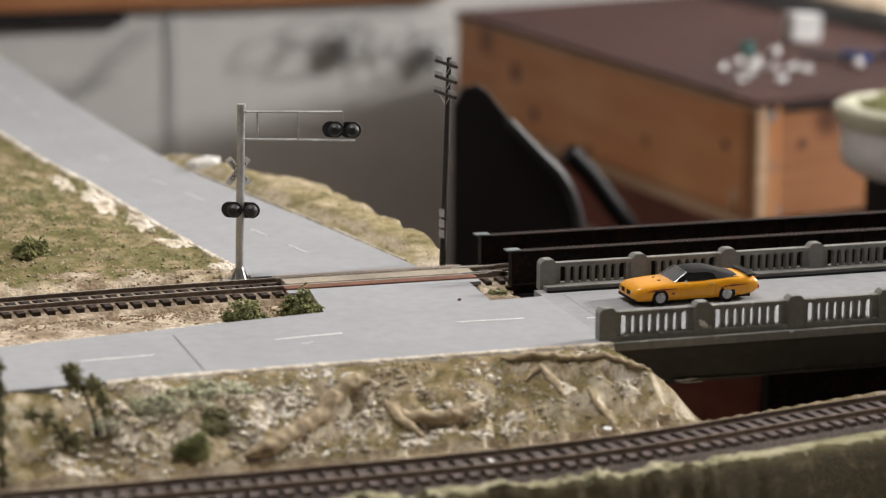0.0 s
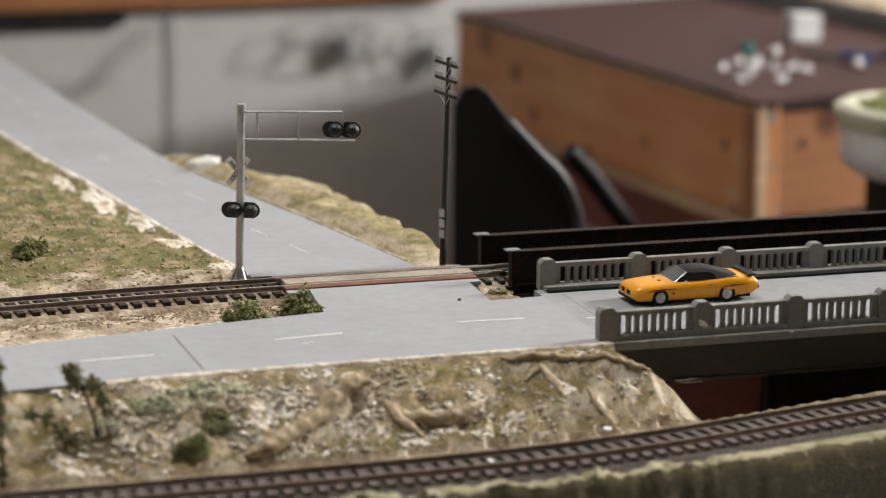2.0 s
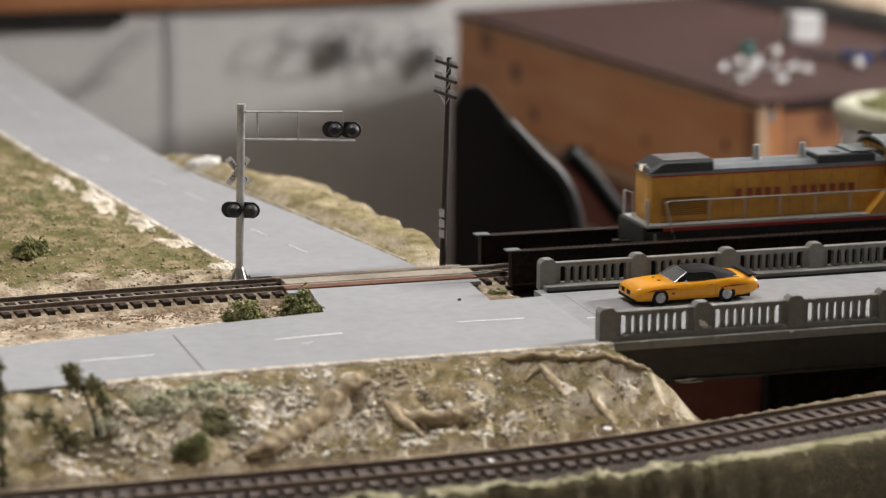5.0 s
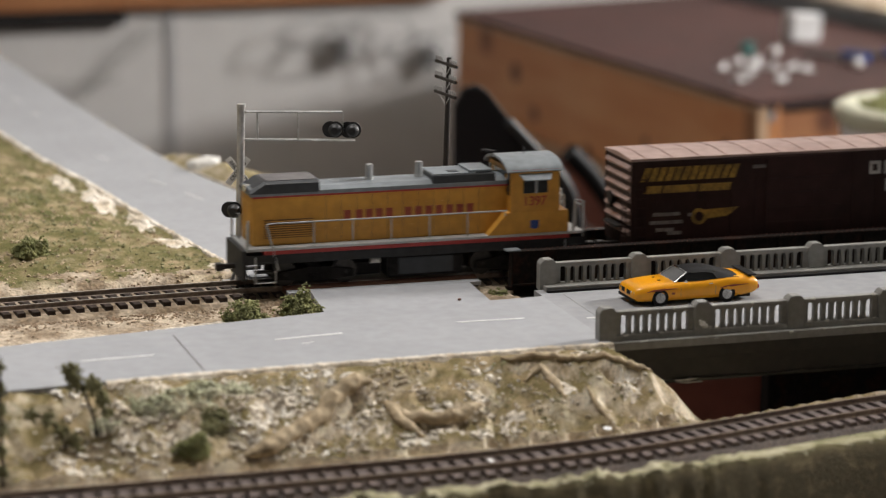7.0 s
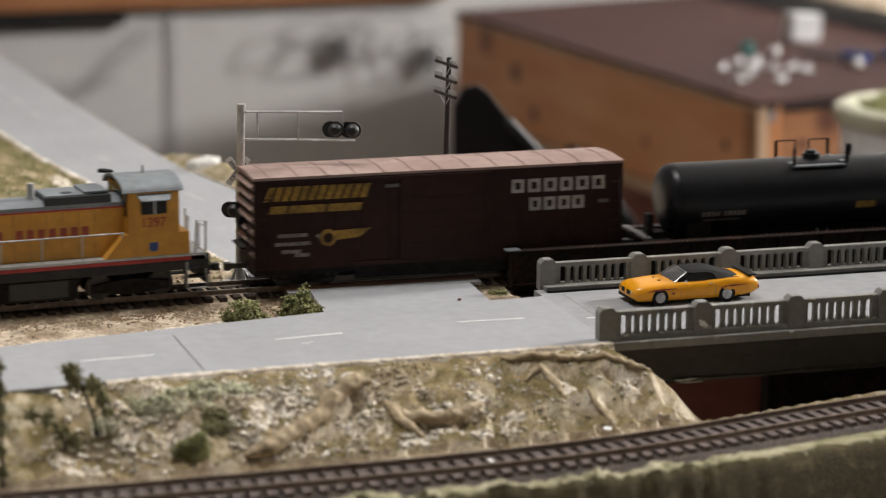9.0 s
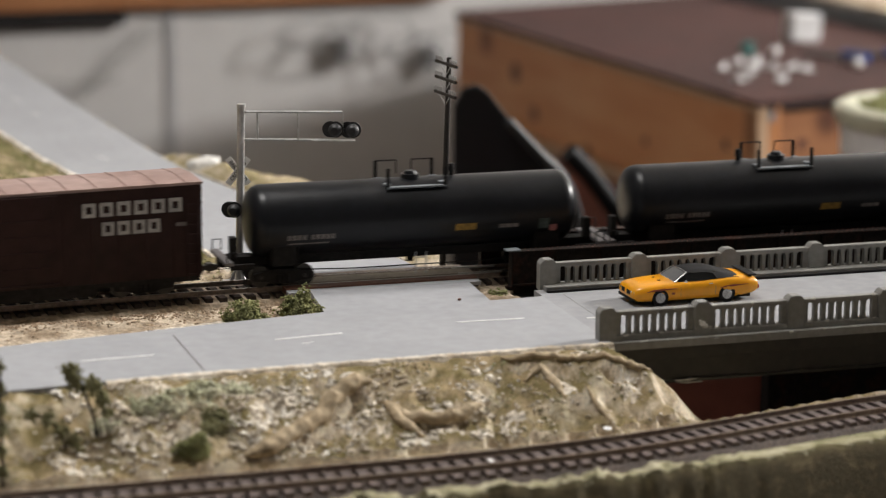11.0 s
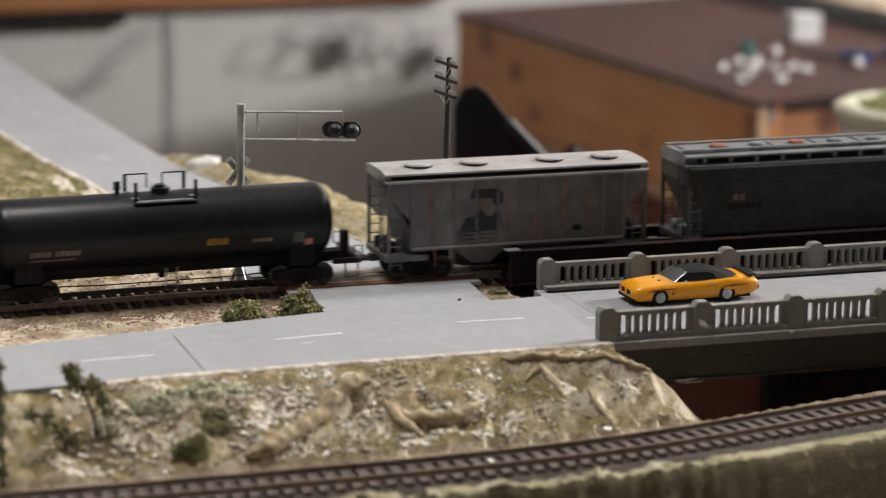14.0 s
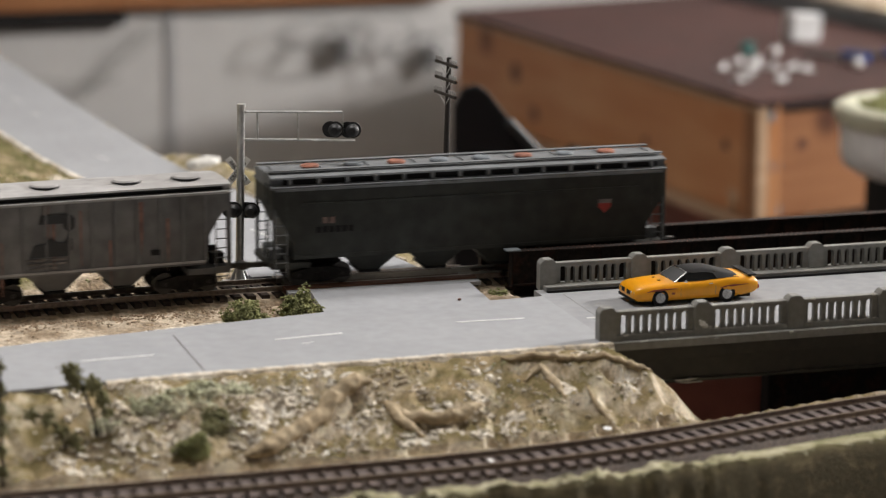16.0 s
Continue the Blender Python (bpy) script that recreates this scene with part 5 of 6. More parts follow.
    prism(b, out, -w, w)
    body = part("body", b, wall, h)
    rf = bm_new()
    if big:
        rings = [[(xx, -17.2, 45.6), (xx, -17.6, 46.6), (xx, -14.2, 47.2), (xx, -14.0, 49.6), (xx, -16.4, 50.0), (xx, -16.2, 50.8), (xx, -8, 52.0), (xx, 8, 52.0), (xx, 16.2, 50.8), (xx, 16.4, 50.0), (xx, 14.0, 49.6), (xx, 14.2, 47.2), (xx, 17.6, 46.6), (xx, 17.2, 45.6)] for xx in (-hl, hl)]
    else:
        rings = [[(xx, -17.3, 45.6), (xx, -17.6, 46.4), (xx, -14.8, 46.8), (xx, -14.6, 48.6), (xx, -16.8, 48.9), (xx, -16.6, 49.7), (xx, -8, 50.6), (xx, 8, 50.6), (xx, 16.6, 49.7), (xx, 16.8, 48.9), (xx, 14.6, 48.6), (xx, 14.8, 46.8), (xx, 17.6, 46.4), (xx, 17.3, 45.6)] for xx in (-hl, hl)]
    roof = part("roof", loft(rf, rings), roofm, h)
    part("eave", box(bm_new(), -hl + 2, hl - 2, -17.9, 17.9, zt - 1.2, zt - 0.2, 0.1), wall if not big else roofm, h)
    part("side_sill", box(bm_new(), -bl, bl, -17.5, 17.5, zs - 1.4, zs + 0.4, 0.15), sillm, h)
    rb = mesh_of(box(bm_new(), -0.5, 0.5, -1.0, 0.0, zs + 0.4, zt - 1.2), "side_rib", wall)
    if not big:
        # roof edge's shade is put in as a black strip
        part("eave_shade_strip", box(bm_new(), -hl + 3, hl - 3, -15.2, 15.2, 46.9, 48.5), M["blackmat"], h, "black strip for the shade under the roof edge")
        part("eave_lip", box(bm_new(), -hl + 2, hl - 2, -18.0, -16.8, 45.5, 46.7, 0.2), roofm, h, "pale eave lip")
        # pale strip paints the highlight along the sill's lower edge
        part("sill_lip", box(bm_new(), -bl, bl, -17.9, -17.3, zs - 0.5, zs + 0.5, 0.15), roofm, h, "pale sill lip painted as a highlight")
        for k in range(11):
            xx = -bl + 2 * bl * k / 10
            for y, r in ((-w, 0), (w, 180)):
                piece("side_rib", rb, h, at(xx, y, 0, r))
    else:
        part("side_crease", box(bm_new(), -bl + 4, bl - 4, -17.95, 17.95, 38.2, 39.1, 0.2), wall, h)
        # black strip in the recess, painted as the shade below the roof
        part("eave_shade_strip", box(bm_new(), -hl + 6, hl - 4, -14.3, 14.3, 47.2, 49.9), M["blackmat"], h, "black strip for the shade under the roof edge")
        post = mesh_of(box(bm_new(), -0.75, 0.75, -2.2, 0.0, -3.2, 0, 0.15), "roof_bracket", roofm)
        for k in range(14):
            piece("roof_bracket", post, h, at(-hl + 9 + (2 * hl - 16) * k / 13, -14.3, 50.2))
    # running boards and hatches
    zr = 52.0 if not big else 53.2
    for y in (-10.0, 10.0) if big else ():
        part("running_board", box(bm_new(), -hl, hl, y - 1.6, y + 1.6, zr - 0.6, zr, 0.1), roofm, h)
    br = mesh_of(box(bm_new(), -0.3, 0.3, -8, 8, -1.2, -0.1), "board_bracket", roofm)
    for k in range(9 if big else 0):
        piece("board_bracket", br, h, at(-hl + 4 + (2 * hl - 8) * k / 8, 0, zr - 0.5))
    n = 8 if big else 4
    for k in range(n):
        xx = (-hl + 22 + (2 * hl - 46) * k / (n - 1)) if big else (-44, -17.5, 19, 46)[k]
        hb = bm_new()
        if big:
            rod(hb, (xx, 0, 51.6), (xx, 0, 52.8), 4.0, seg=20)
            rod(hb, (xx, 0, 52.8), (xx, 0, 53.5), 4.3, 3.6, seg=20)
        else:
            rod(hb, (xx, -4.0, 50.2), (xx, -4.0, 51.3), 5.4, seg=24)
            rod(hb, (xx, -4.0, 51.5), (xx, -4.0, 52.2), 6.2, 5.6, seg=24)
            ring = bm_new()
            rod(ring, (xx, -4.0, 50.9), (xx, -4.0, 51.45), 6.4, seg=24)
            part("hatch_ring", ring, M["blackmat"], h, "dark hatch rim", smooth=True)
        part("hatch", hb, (M["hatchred"] if k in (0, 2, 5, 7) else M["hatchgrey"]) if big else M["hoproof"], h, smooth=True)
    # open ends
    for s in (-1, 1):
        part("end_sill", box(bm_new(), min(s * (bl - 8), s * hl), max(s * (bl - 8), s * hl), -16.8, 16.8, 9.5, 12.2, 0.2), sillm, h)
        for y in (-16.4, 16.4):
            part("corner_post", box(bm_new(), s * (hl - 1.4) - 0.7, s * (hl - 1.4) + 0.7, y - 0.6, y + 0.6, 12, zt), wall, h)
            ladder("ladder", h, s * (hl - 4.4), y * 1.03, 6, zt - 2, 5.4, roofm if big else wall, 9)
        ladder("ladder", h, s * (hl + 0.4), -11.5, 10, zt + 2, 5.4, wall, 9, "y")
        part("end_slope", prism(bm_new(), [(s * (bl - 6), 13.5), (s * (bl - 5), 13.5), (s * (hl - 1), 41), (s * (hl - 2.5), 41)], -14.5, 14.5), wall, h)
        part("stub_sill", box(bm_new(), min(s * (bl - 22), s * hl), max(s * (bl - 22), s * hl), -3.5, 3.5, 8, 12, 0.2), M["truckblack"], h)
        bk = bm_new()
        rod(bk, (s * (hl - 7), 4, 15.5), (s * (hl - 1), 4, 15.5), 2.6, seg=12)
        box(bk, s * (hl - 4) - 3, s * (hl - 4) + 3, -9, -3, 12.2, 17, 0.4)
        part("brake_gear", bk, roofm if big else M["truckblack"], h)
        truck(h, s * (hl - (24 if big else 19)), 20.0)
        coupler(h, s * hl, s)
    ch = 4 if big else 2
    span = (bl - 22) if big else (bl - 20)
    for k in range(ch):
        xx = -span + 2 * span * (k + 0.5) / ch
        q = span / ch
        c = bm_new()
        rings = [[(xx - q, -12, zs), (xx + q, -12, zs), (xx + q, 12, zs), (xx - q, 12, zs)], [(xx - 4, -9, 5.0), (xx + 4, -9, 5.0), (xx + 4, 9, 5.0), (xx - 4, 9, 5.0)]]
        part("chute", loft(c, rings), sillm, h)
        part("outlet_gate", box(bm_new(), xx - 5, xx + 5, -10, 10, 4.2, 5.4, 0.2), M["truckblack"], h)
    return h


def hopper_marks(h, big):
    """Emblems as plain shapes, faded marks and rust streaks on the near side."""
    y = -17.2 - 0.35
    if not big:
        z0 = 22.6
        e = bm_new()
        prism(e, [(-23.5, z0 + 14.6), (-22, z0 + 18.4), (-9.5, z0 + 18.4), (-7.6, z0 + 16.6), (-7.8, z0 + 12.6), (-10.2, z0 + 10.2), (-12.6, z0 + 12.4), (-13.0, z0 + 14.4)], y - 0.45, y + 0.3)
        part("emblem", e, M["letter"], h, "black block emblem")
        e = bm_new()
        prism(e, [(-27.6, z0), (-25.4, z0 + 5.4), (-21.4, z0 + 5.6), (-18.6, z0 + 8.4), (-15.2, z0 + 6.2), (-12.6, z0 + 6.0), (-10.6, z0 + 8.4), (-9.0, z0 + 7.4), (-8.8, z0 + 3.0), (-11.4, z0)], y - 0.45, y + 0.3)
        part("emblem", e, M["letter"], h, "black block emblem")
        for x0, x1, z in ((-31, -12, 21.4), (-29, -10, 19.6), (-28, -16, 17.8)):
            part("small_lettering", box(bm_new(), x0, x1, y - 0.4, y, z - 0.4, z + 0.4), M["dimwhite"], h)
        part("data_plate", box(bm_new(), 26, 31, y - 0.4, y, 20, 22.4), M["blackmat"], h)
        rng = random.Random(3)
        for x, w, z1 in ((-20.0, 1.4, 46), (-17, 0.8, 40), (-42, 1.2, 46), (-40, 0.7, 30), (8, 0.6, 28), (22, 0.9, 44), (34, 0.8, 36), (-5, 0.5, 42)):
            e = bm_new()
            prism(e, [(x - w, z1), (x + w, z1), (x + w * 0.5, z1 - 18 - rng.uniform(0, 9)), (x - w * 0.2, z1 - 24)], y + 0.25, y + 0.33)
            part("rust_streak", e, M["hoprust"], h, "orange rust streak")
    else:
        e = bm_new()
        prism(e, [(60.5, 33.4), (66.5, 33.4), (66.5, 30.0), (63.5, 27.2), (60.5, 30.0)], y - 0.1, y + 0.3)
        part("emblem", e, M["locored"], h, "small red shield emblem")
        part("emblem_band", box(bm_new(), 60.4, 66.6, y - 0.2, y + 0.2, 31.8, 33.6), M["dimwhite"], h)
        for k in range(6):
            part("road_number", box(bm_new(), -73.5 + 3.0 * k, -71.4 + 3.0 * k, y - 0.05, y + 0.2, 25.4, 28.2), M["blackmat"], h)
        for k in range(2):
            part("road_number", box(bm_new(), -70.5 + 3.2 * k, -68.2 + 3.2 * k, y - 0.05, y + 0.2, 29.6, 32.4), M["hoprust"], h)


LOCO = locomotive()
BOXCAR = boxcar()
TANK_A = tank_car(454.0, "satin black tank car with grey dome walkway and yellow placard")
TANK_B = tank_car(635.0, "satin black tank car with grey dome walkway and yellow placard", -1)
HOPPER_A = hopper(798.0, 63.0, (M["hopgrey"], M["hoproof"], M["hopgrey"]), "weathered light grey covered hopper with rust streaks and black emblem", "small")
HOPPER_B = hopper(974.2, 94.0, (M["hop2"], M["hop2roof"], M["hop2"]), "long grimy dark grey covered hopper with rusty hatches", "large")
hopper_marks(HOPPER_A, False)
hopper_marks(HOPPER_B, True)


# ---------------------------------------------------------------- the car on the bridge
def muscle_car():
    car = thing("toy_car", at(182.0, -79.0, -0.2, 0.6), "orange-yellow model muscle car with black vinyl roof and red side stripe", "car")
    st = [(-29.8, 7.6, 3.6, 5.4), (-29.4, 8.9, 2.6, 6.6), (-28.4, 9.9, 2.0, 7.6), (-26, 10.6, 1.7, 8.3), (-22, 11.0, 1.6, 8.8), (-17, 11.2, 1.5, 9.2), (-10, 11.0, 1.5, 9.6), (-3, 10.7, 1.5, 9.6), (4, 10.7, 1.5, 9.7), (9, 11.0, 1.5, 10.1),
          (14, 11.3, 1.6, 10.7), (19, 11.2, 1.8, 10.7), (24, 10.8, 2.2, 10.1), (27.5, 10.2, 2.8, 9.4), (29.2, 9.5, 3.4, 8.6), (29.8, 8.4, 4.4, 7.4)]
    rings = []
    for x, hw, zb, zt in st:
        hgt = zt - zb
        half = [(0.82 * hw, zb), (0.93 * hw, zb + 0.10 * hgt), (0.985 * hw, zb + 0.28 * hgt), (hw, zb + 0.50 * hgt), (0.99 * hw, zb + 0.68 * hgt), (0.95 * hw, zb + 0.84 * hgt), (0.87 * hw, zb + 0.95 * hgt), (0.74 * hw, zt), (0.4 * hw, zt + 0.2), (0, zt + (0.45 if -27 < x < -8 else 0.2))]
        rings.append([(x, -y, z) for y, z in half] + [(x, y, z) for y, z in half[-2::-1]])
    body = part("body", loft(bm_new(), rings), M["yellow"], car, smooth=True)
    # greenhouse
    part("side_window", loft(bm_new(), [[(-8.6, -9.0, 9.5), (12.0, -9.0, 9.9), (9.0, -7.5, 13.3), (-3.6, -7.4, 13.3)], [(-8.6, 9.0, 9.5), (12.0, 9.0, 9.9), (9.0, 7.5, 13.3), (-3.6, 7.4, 13.3)]]), M["darkglass"], car, "dark side glass")
    rf = []
    for x, hb, ht, zb, zt in ((-4.2, 7.5, 6.2, 13.0, 13.4), (-2.5, 7.8, 6.3, 13.0, 13.9), (1.0, 7.9, 6.5, 13.1, 14.2), (5.0, 8.0, 6.6, 13.0, 14.2), (8.0, 8.3, 6.7, 12.4, 13.9), (9.6, 9.4, 6.9, 10.2, 13.6), (13.0, 9.7, 7.3, 10.3, 12.7), (16.5, 9.7, 7.7, 10.5, 11.6), (19.5, 9.4, 8.0, 10.5, 10.9), (20.5, 8.8, 7.8, 10.4, 10.6)):
        rf.append([(x, -hb, zb), (x, -ht - 0.7, zt - 0.7), (x, -ht, zt - 0.15), (x, -ht * 0.55, zt + 0.15), (x, 0, zt + 0.3), (x, ht * 0.55, zt + 0.15), (x, ht, zt - 0.15), (x, ht + 0.7, zt - 0.7), (x, hb, zb)])
    part("vinyl_roof", loft(bm_new(), rf), M["vinyl"], car, "black vinyl roof", smooth=True)
    ws = loft(bm_new(), [[(-10.2, -8.6, 9.6), (-10.8, 0, 9.9), (-10.2, 8.6, 9.6)], [(-4.2, -7.0, 13.3), (-4.6, 0, 13.6), (-4.2, 7.0, 13.3)]], closed=False, caps=False)
    part("windscreen", ws, M["screen"], car, "grey reflecting windscreen", smooth=True)
    fr = bm_new()
    for s in (-1, 1):
        wire(fr, [(-10.4, s * 8.9, 9.5), (-4.3, s * 7.4, 13.4)], 0.34)
    wire(fr, [(-4.3, -7.4, 13.4), (-4.7, 0, 13.75), (-4.3, 7.4, 13.4)], 0.25)
    wire(fr, [(-10.5, -8.8, 9.6), (-11.0, 0, 9.9), (-10.5, 8.8, 9.6)], 0.2)
    part("windscreen_frame", fr, M["chrome"], car, "chrome windscreen frame")
    for s in (-1, 1):
        mi = bm_new()
        box(mi, -6.6, -5.4, s * 10.9 - 0.9, s * 10.9 + 0.9, 9.6, 10.7, 0.25)
        part("door_mirror", mi, M["chrome"], car)
        part("door_handle", box(bm_new(), 5.2, 7.2, s * 10.5 - 0.25, s * 10.5 + 0.25, 8.2, 8.6, 0.08), M["chrome"], car)
        part("door_seam", box(bm_new(), -8.1, -7.98, s * 10.86 - 0.08, s * 10.86 + 0.08, 3.4, 7.6), M["seam"], car)
        part("door_seam", box(bm_new(), 8.4, 8.52, s * 10.93 - 0.08, s * 10.93 + 0.08, 3.4, 7.6), M["seam"], car)
        for x0, x1 in ((-24.0, -9.5), (10.2, 24.0)):
            sp = bm_new()
            hw = 10.98 if x0 < 0 else 11.0
            prism(sp, [(x0, 6.2), ((x0 + x1) / 2, 6.6), (x1, 7.2), ((x0 + x1) / 2, 7.4), (x0 + 3, 7.1)], s * hw - 0.25, s * hw + 0.25)
            part("side_stripe", sp, M["stripe"], car, "tapering red side stripe")
        part("badge", box(bm_new(), -12.4, -10.9, s * 11.05 - 0.12, s * 11.05 + 0.12, 4.6, 5.5), M["stripe"], car)
        for x in (-17.7, 13.9):
            w = thing_part("wheel", car, at(x, s * 9.7, 3.4))
            t = bm_new()
            rg = []
            for yy, rr in ((-1.4, 2.7), (-1.5, 3.0), (-1.1, 3.2), (1.1, 3.2), (1.5, 3.0), (1.4, 2.7)):
                rg.append([(rr * math.cos(a), yy, rr * math.sin(a)) for a in np.linspace(0, 2 * math.pi, 24, endpoint=False)])
            part("tyre", loft(t, rg), M["tyre"], w, smooth=True)
            r = bm_new()
            rod(r, (0, s * 1.2, 0), (0, s * 1.5, 0), 2.3, seg=20)
            for k in range(5):
                a = 2 * math.pi * k / 5 + 0.3
                rod(r, (0.4 * math.cos(a), s * 1.6, 0.4 * math.sin(a)), (2.1 * math.cos(a), s * 1.55, 2.1 * math.sin(a)), 0.38, seg=6)
            part("rim", r, M["rim"], w, "silver five-spoke rim")
            ar = bm_new()
            rod(ar, (x, s * 9.0, 3.4), (x, s * 11.16, 3.4), 3.75, seg=28)
            part("wheel_arch", ar, M["blackmat"], car)
        part("head_lamp", rod(bm_new(), (-28.2, s * 8.0, 5.4), (-29.4, s * 8.0, 5.4), 0.9, seg=14), M["chrome"], car)
        part("head_lamp", rod(bm_new(), (-28.6, s * 6.1, 5.4), (-29.75, s * 6.1, 5.4), 0.9, seg=14), M["chrome"], car)
        part("grille", box(bm_new(), -29.9, -29.0, min(s * 1.2, s * 5.2), max(s * 1.2, s * 5.0), 4.3, 6.2, 0.25), M["blackmat"], car, "black grille opening")
        part("tail_lamp", box(bm_new(), 28.6, 29.9, min(s * 5.0, s * 9.4), max(s * 5.0, s * 9.2), 4.6, 6.2, 0.2), M["redlens"], car)
        part("hood_scoop", box(bm_new(), -16.2, -14.9, s * 3.2 - 0.7, s * 3.2 + 0.7, 9.1, 9.75, 0.2), M["blackmat"], car)
        part("spoiler_foot", box(bm_new(), 25.2, 26.8, s * 7.6 - 0.4, s * 7.6 + 0.4, 9.2, 10.8), M["vinyl"], car)
    part("spoiler", box(bm_new(), 24.6, 28.4, -9.6, 9.6, 10.6, 11.1, 0.2), M["vinyl"], car, "black rear spoiler")
    part("front_bumper", box(bm_new(), -29.9, -27.5, -8.8, 8.8, 1.9, 3.2, 0.3), M["blackmat"], car)
    part("rear_bumper", box(bm_new(), 28.5, 30.2, -9.2, 9.2, 3.6, 4.6, 0.3), M["chrome"], car)
    part("floor_pan", box(bm_new(), -26, 26, -8.5, 8.5, 1.0, 2.4), M["blackmat"], car)


def thing_part(name, parent, m):
    ob = part(name, rod(bm_new(), (0, -0.9, 0), (0, 0.9, 0), 1.4, seg=10), M["tyre"], parent)
    ob.matrix_basis = m
    return ob



muscle_car()


# ---------------------------------------------------------------- crossing signal
def signal_head(parent, x, y, z, ang):
    """A pair of black flashers with hoods, both ways."""
    h = part("lamp_bar", box(bm_new(), -5.6, 5.6, -0.6, 0.6, -0.6, 0.6, 0.2), M["black"], parent, at=at(x, y, z, ang))
    for s in (-1, 1):
        for f in (-1, 1):
            b = bm_new()
            rod(b, (s * 4.0 - f * 1.4, f * 0.8, -f * 0.2), (s * 4.0 - f * 1.4, f * 1.6, -f * 0.2), 3.7, seg=24)
            rg = []
            for yy, rr in ((1.6, 2.9), (3.4, 3.0), (4.8, 2.6), (5.6, 1.6)):
                rg.append([(s * 4.0 - f * 1.4 + rr * math.cos(a), f * yy, rr * math.sin(a) - f * 0.2) for a in np.linspace(0, 2 * math.pi, 20, endpoint=False)])
            loft(b, rg)
            part("flasher", b, M["black"], h, "black hooded flasher", smooth=True)
    return h


def crossing_signal():
    sg = thing("crossing_signal", at(0, 16), "silver cantilever crossing signal with black unlit flashers", "crossing signal")
    lean = 1.6 / 79
    p = bm_new()
    rod(p, (0, 0, -2), (1.6, 0, 78.6), 1.95, 1.75, seg=18)
    part("pole", p, M["silver"], sg, "satin silver pole", smooth=True)
    part("pole_cap", rod(bm_new(), (1.6, 0, 78.2), (1.6, 0, 79.6), 2.1, 2.0, seg=18), M["silver"], sg, smooth=True)
    b = bm_new()
    box(b, -7, 7, -6, 6, -4.2, -2.4, 0.3)
    part("base_plate", b, M["silver"], sg, "grey footing")
    g = bm_new()
    for a in (20, 110, 200, 290):
        c, s = math.cos(radians(a)), math.sin(radians(a))
        rod(g, (c * 5, s * 5, -2.4), (c * 1.6, s * 1.6, 4.5), 0.9, 0.5, seg=8)
    part("gusset", g, M["silver"], sg)
    d = Vector((44, -15, 0))
    t0, t1 = Vector((1.6, 0, 76.0)), Vector((45.0, -14.8, 76.4))
    b0, b1 = Vector((1.4, 0, 63.4)), Vector((51.5, -16.5, 63.4))
    part("arm_tube", rod(bm_new(), t0, t1, 0.55, seg=10), M["silver"], sg)
    part("arm_tube", rod(bm_new(), b0, b0.lerp(b1, 0.78), 0.6, seg=10), M["silver"], sg)
    part("arm_walkway", box(bm_new(), 0, 20, -1.6, 1.6, -0.5, 0.1, m=Matrix.Translation(b0.lerp(b1, 0.6)) @ Matrix.Rotation(math.atan2(-16.5, 50.1), 4, "Z")), M["silver"], sg)
    for f in (0.16, 0.56):
        part("arm_strut", rod(bm_new(), t0.lerp(t1, f), Vector((t0.lerp(t1, f).x, t0.lerp(t1, f).y, 63.4)), 0.5, seg=8), M["silver"], sg)
    part("arm_strut", rod(bm_new(), t1, (t1.x, t1.y, 69), 0.4, seg=8), M["silver"], sg)
    signal_head(sg, 44.5, -15.0, 68.4, -24)
    signal_head(sg, 0.7, -0.6, 31.0, -24)
    for a, txt in ((-52, "RAIL  ROAD"), (52, "CROSSING")):
        m = at(0.4, 2.4, 48.4, -14) @ Matrix.Rotation(radians(-a), 4, "Y")
        bd = part("crossbuck_board", box(bm_new(), -7.6, 7.6, -0.3 if a > 0 else 0.1, 0.1 if a > 0 else 0.5, -1.5, 1.5, 0.1), M["white"], sg, "white crossbuck board", at=m)
        words("lettering", txt, 2.5, M["letter"], bd, at(0, -0.42 if a > 0 else -0.02) @ FACE, 0.86, 0.03)


crossing_signal()


# ---------------------------------------------------------------- utility pole
def utility_pole():
    tp = thing("utility_pole", at(98.4, 20.7), "dark brown wooden utility pole with three crossarms", "utility pole")
    part("pole", rod(bm_new(), (0, 0, -3), (2.8, 0, 96.4), 1.55, 1.15, seg=14), M["polewood"], tp, smooth=True)
    for z in (93.4, 86.2, 79.2):
        f = z / 96.4
        arm = part("crossarm", box(bm_new(), -11.6, 11.6, -0.6, 0.6, -0.7, 0.7, 0.1), M["polewood"], tp, at=at(2.8 * f - 1.3, 0, z, -83))
        ins = mesh_of(rod(rod(bm_new(), (0, 0, 0.6), (0, 0, 1.6), 0.25, seg=6), (0, 0, 1.4), (0, 0, 2.7), 0.6, 0.45, seg=8), "insulator", M["insulator"])
        for k, x in enumerate((-11, -8.8, -6.6, -4.4, 4.4, 6.6, 8.8, 11)):
            piece("insulator", ins, arm, at(x, 0))
        br = bm_new()
        tube(br, [(-5.6, -0.6, -0.6), (0, 0.2, -5.0), (5.6, -0.6, -0.6)], 0.25, 6)
        part("brace", br, M["insulator"], arm)
    for z in (23.5, 18.5, 13.6):
        part("tag", box(bm_new(), -1.7, 1.7, -0.15, 0.15, -1.9, 1.9, 0.05), M["insulator"], tp, "small weathered grey tag", at=at(-0.9, -1.4, z, -66))


utility_pole()


# ---------------------------------------------------------------- planting
def clump(name, x, y, z, rx, ry, rz, mat, n, seed, label, small=0.62):
    rng = random.Random(seed)
    t = thing(name, at(x, y, z), label, "bush")
    blobs = []
    for k in range(int(n * 4.5)):
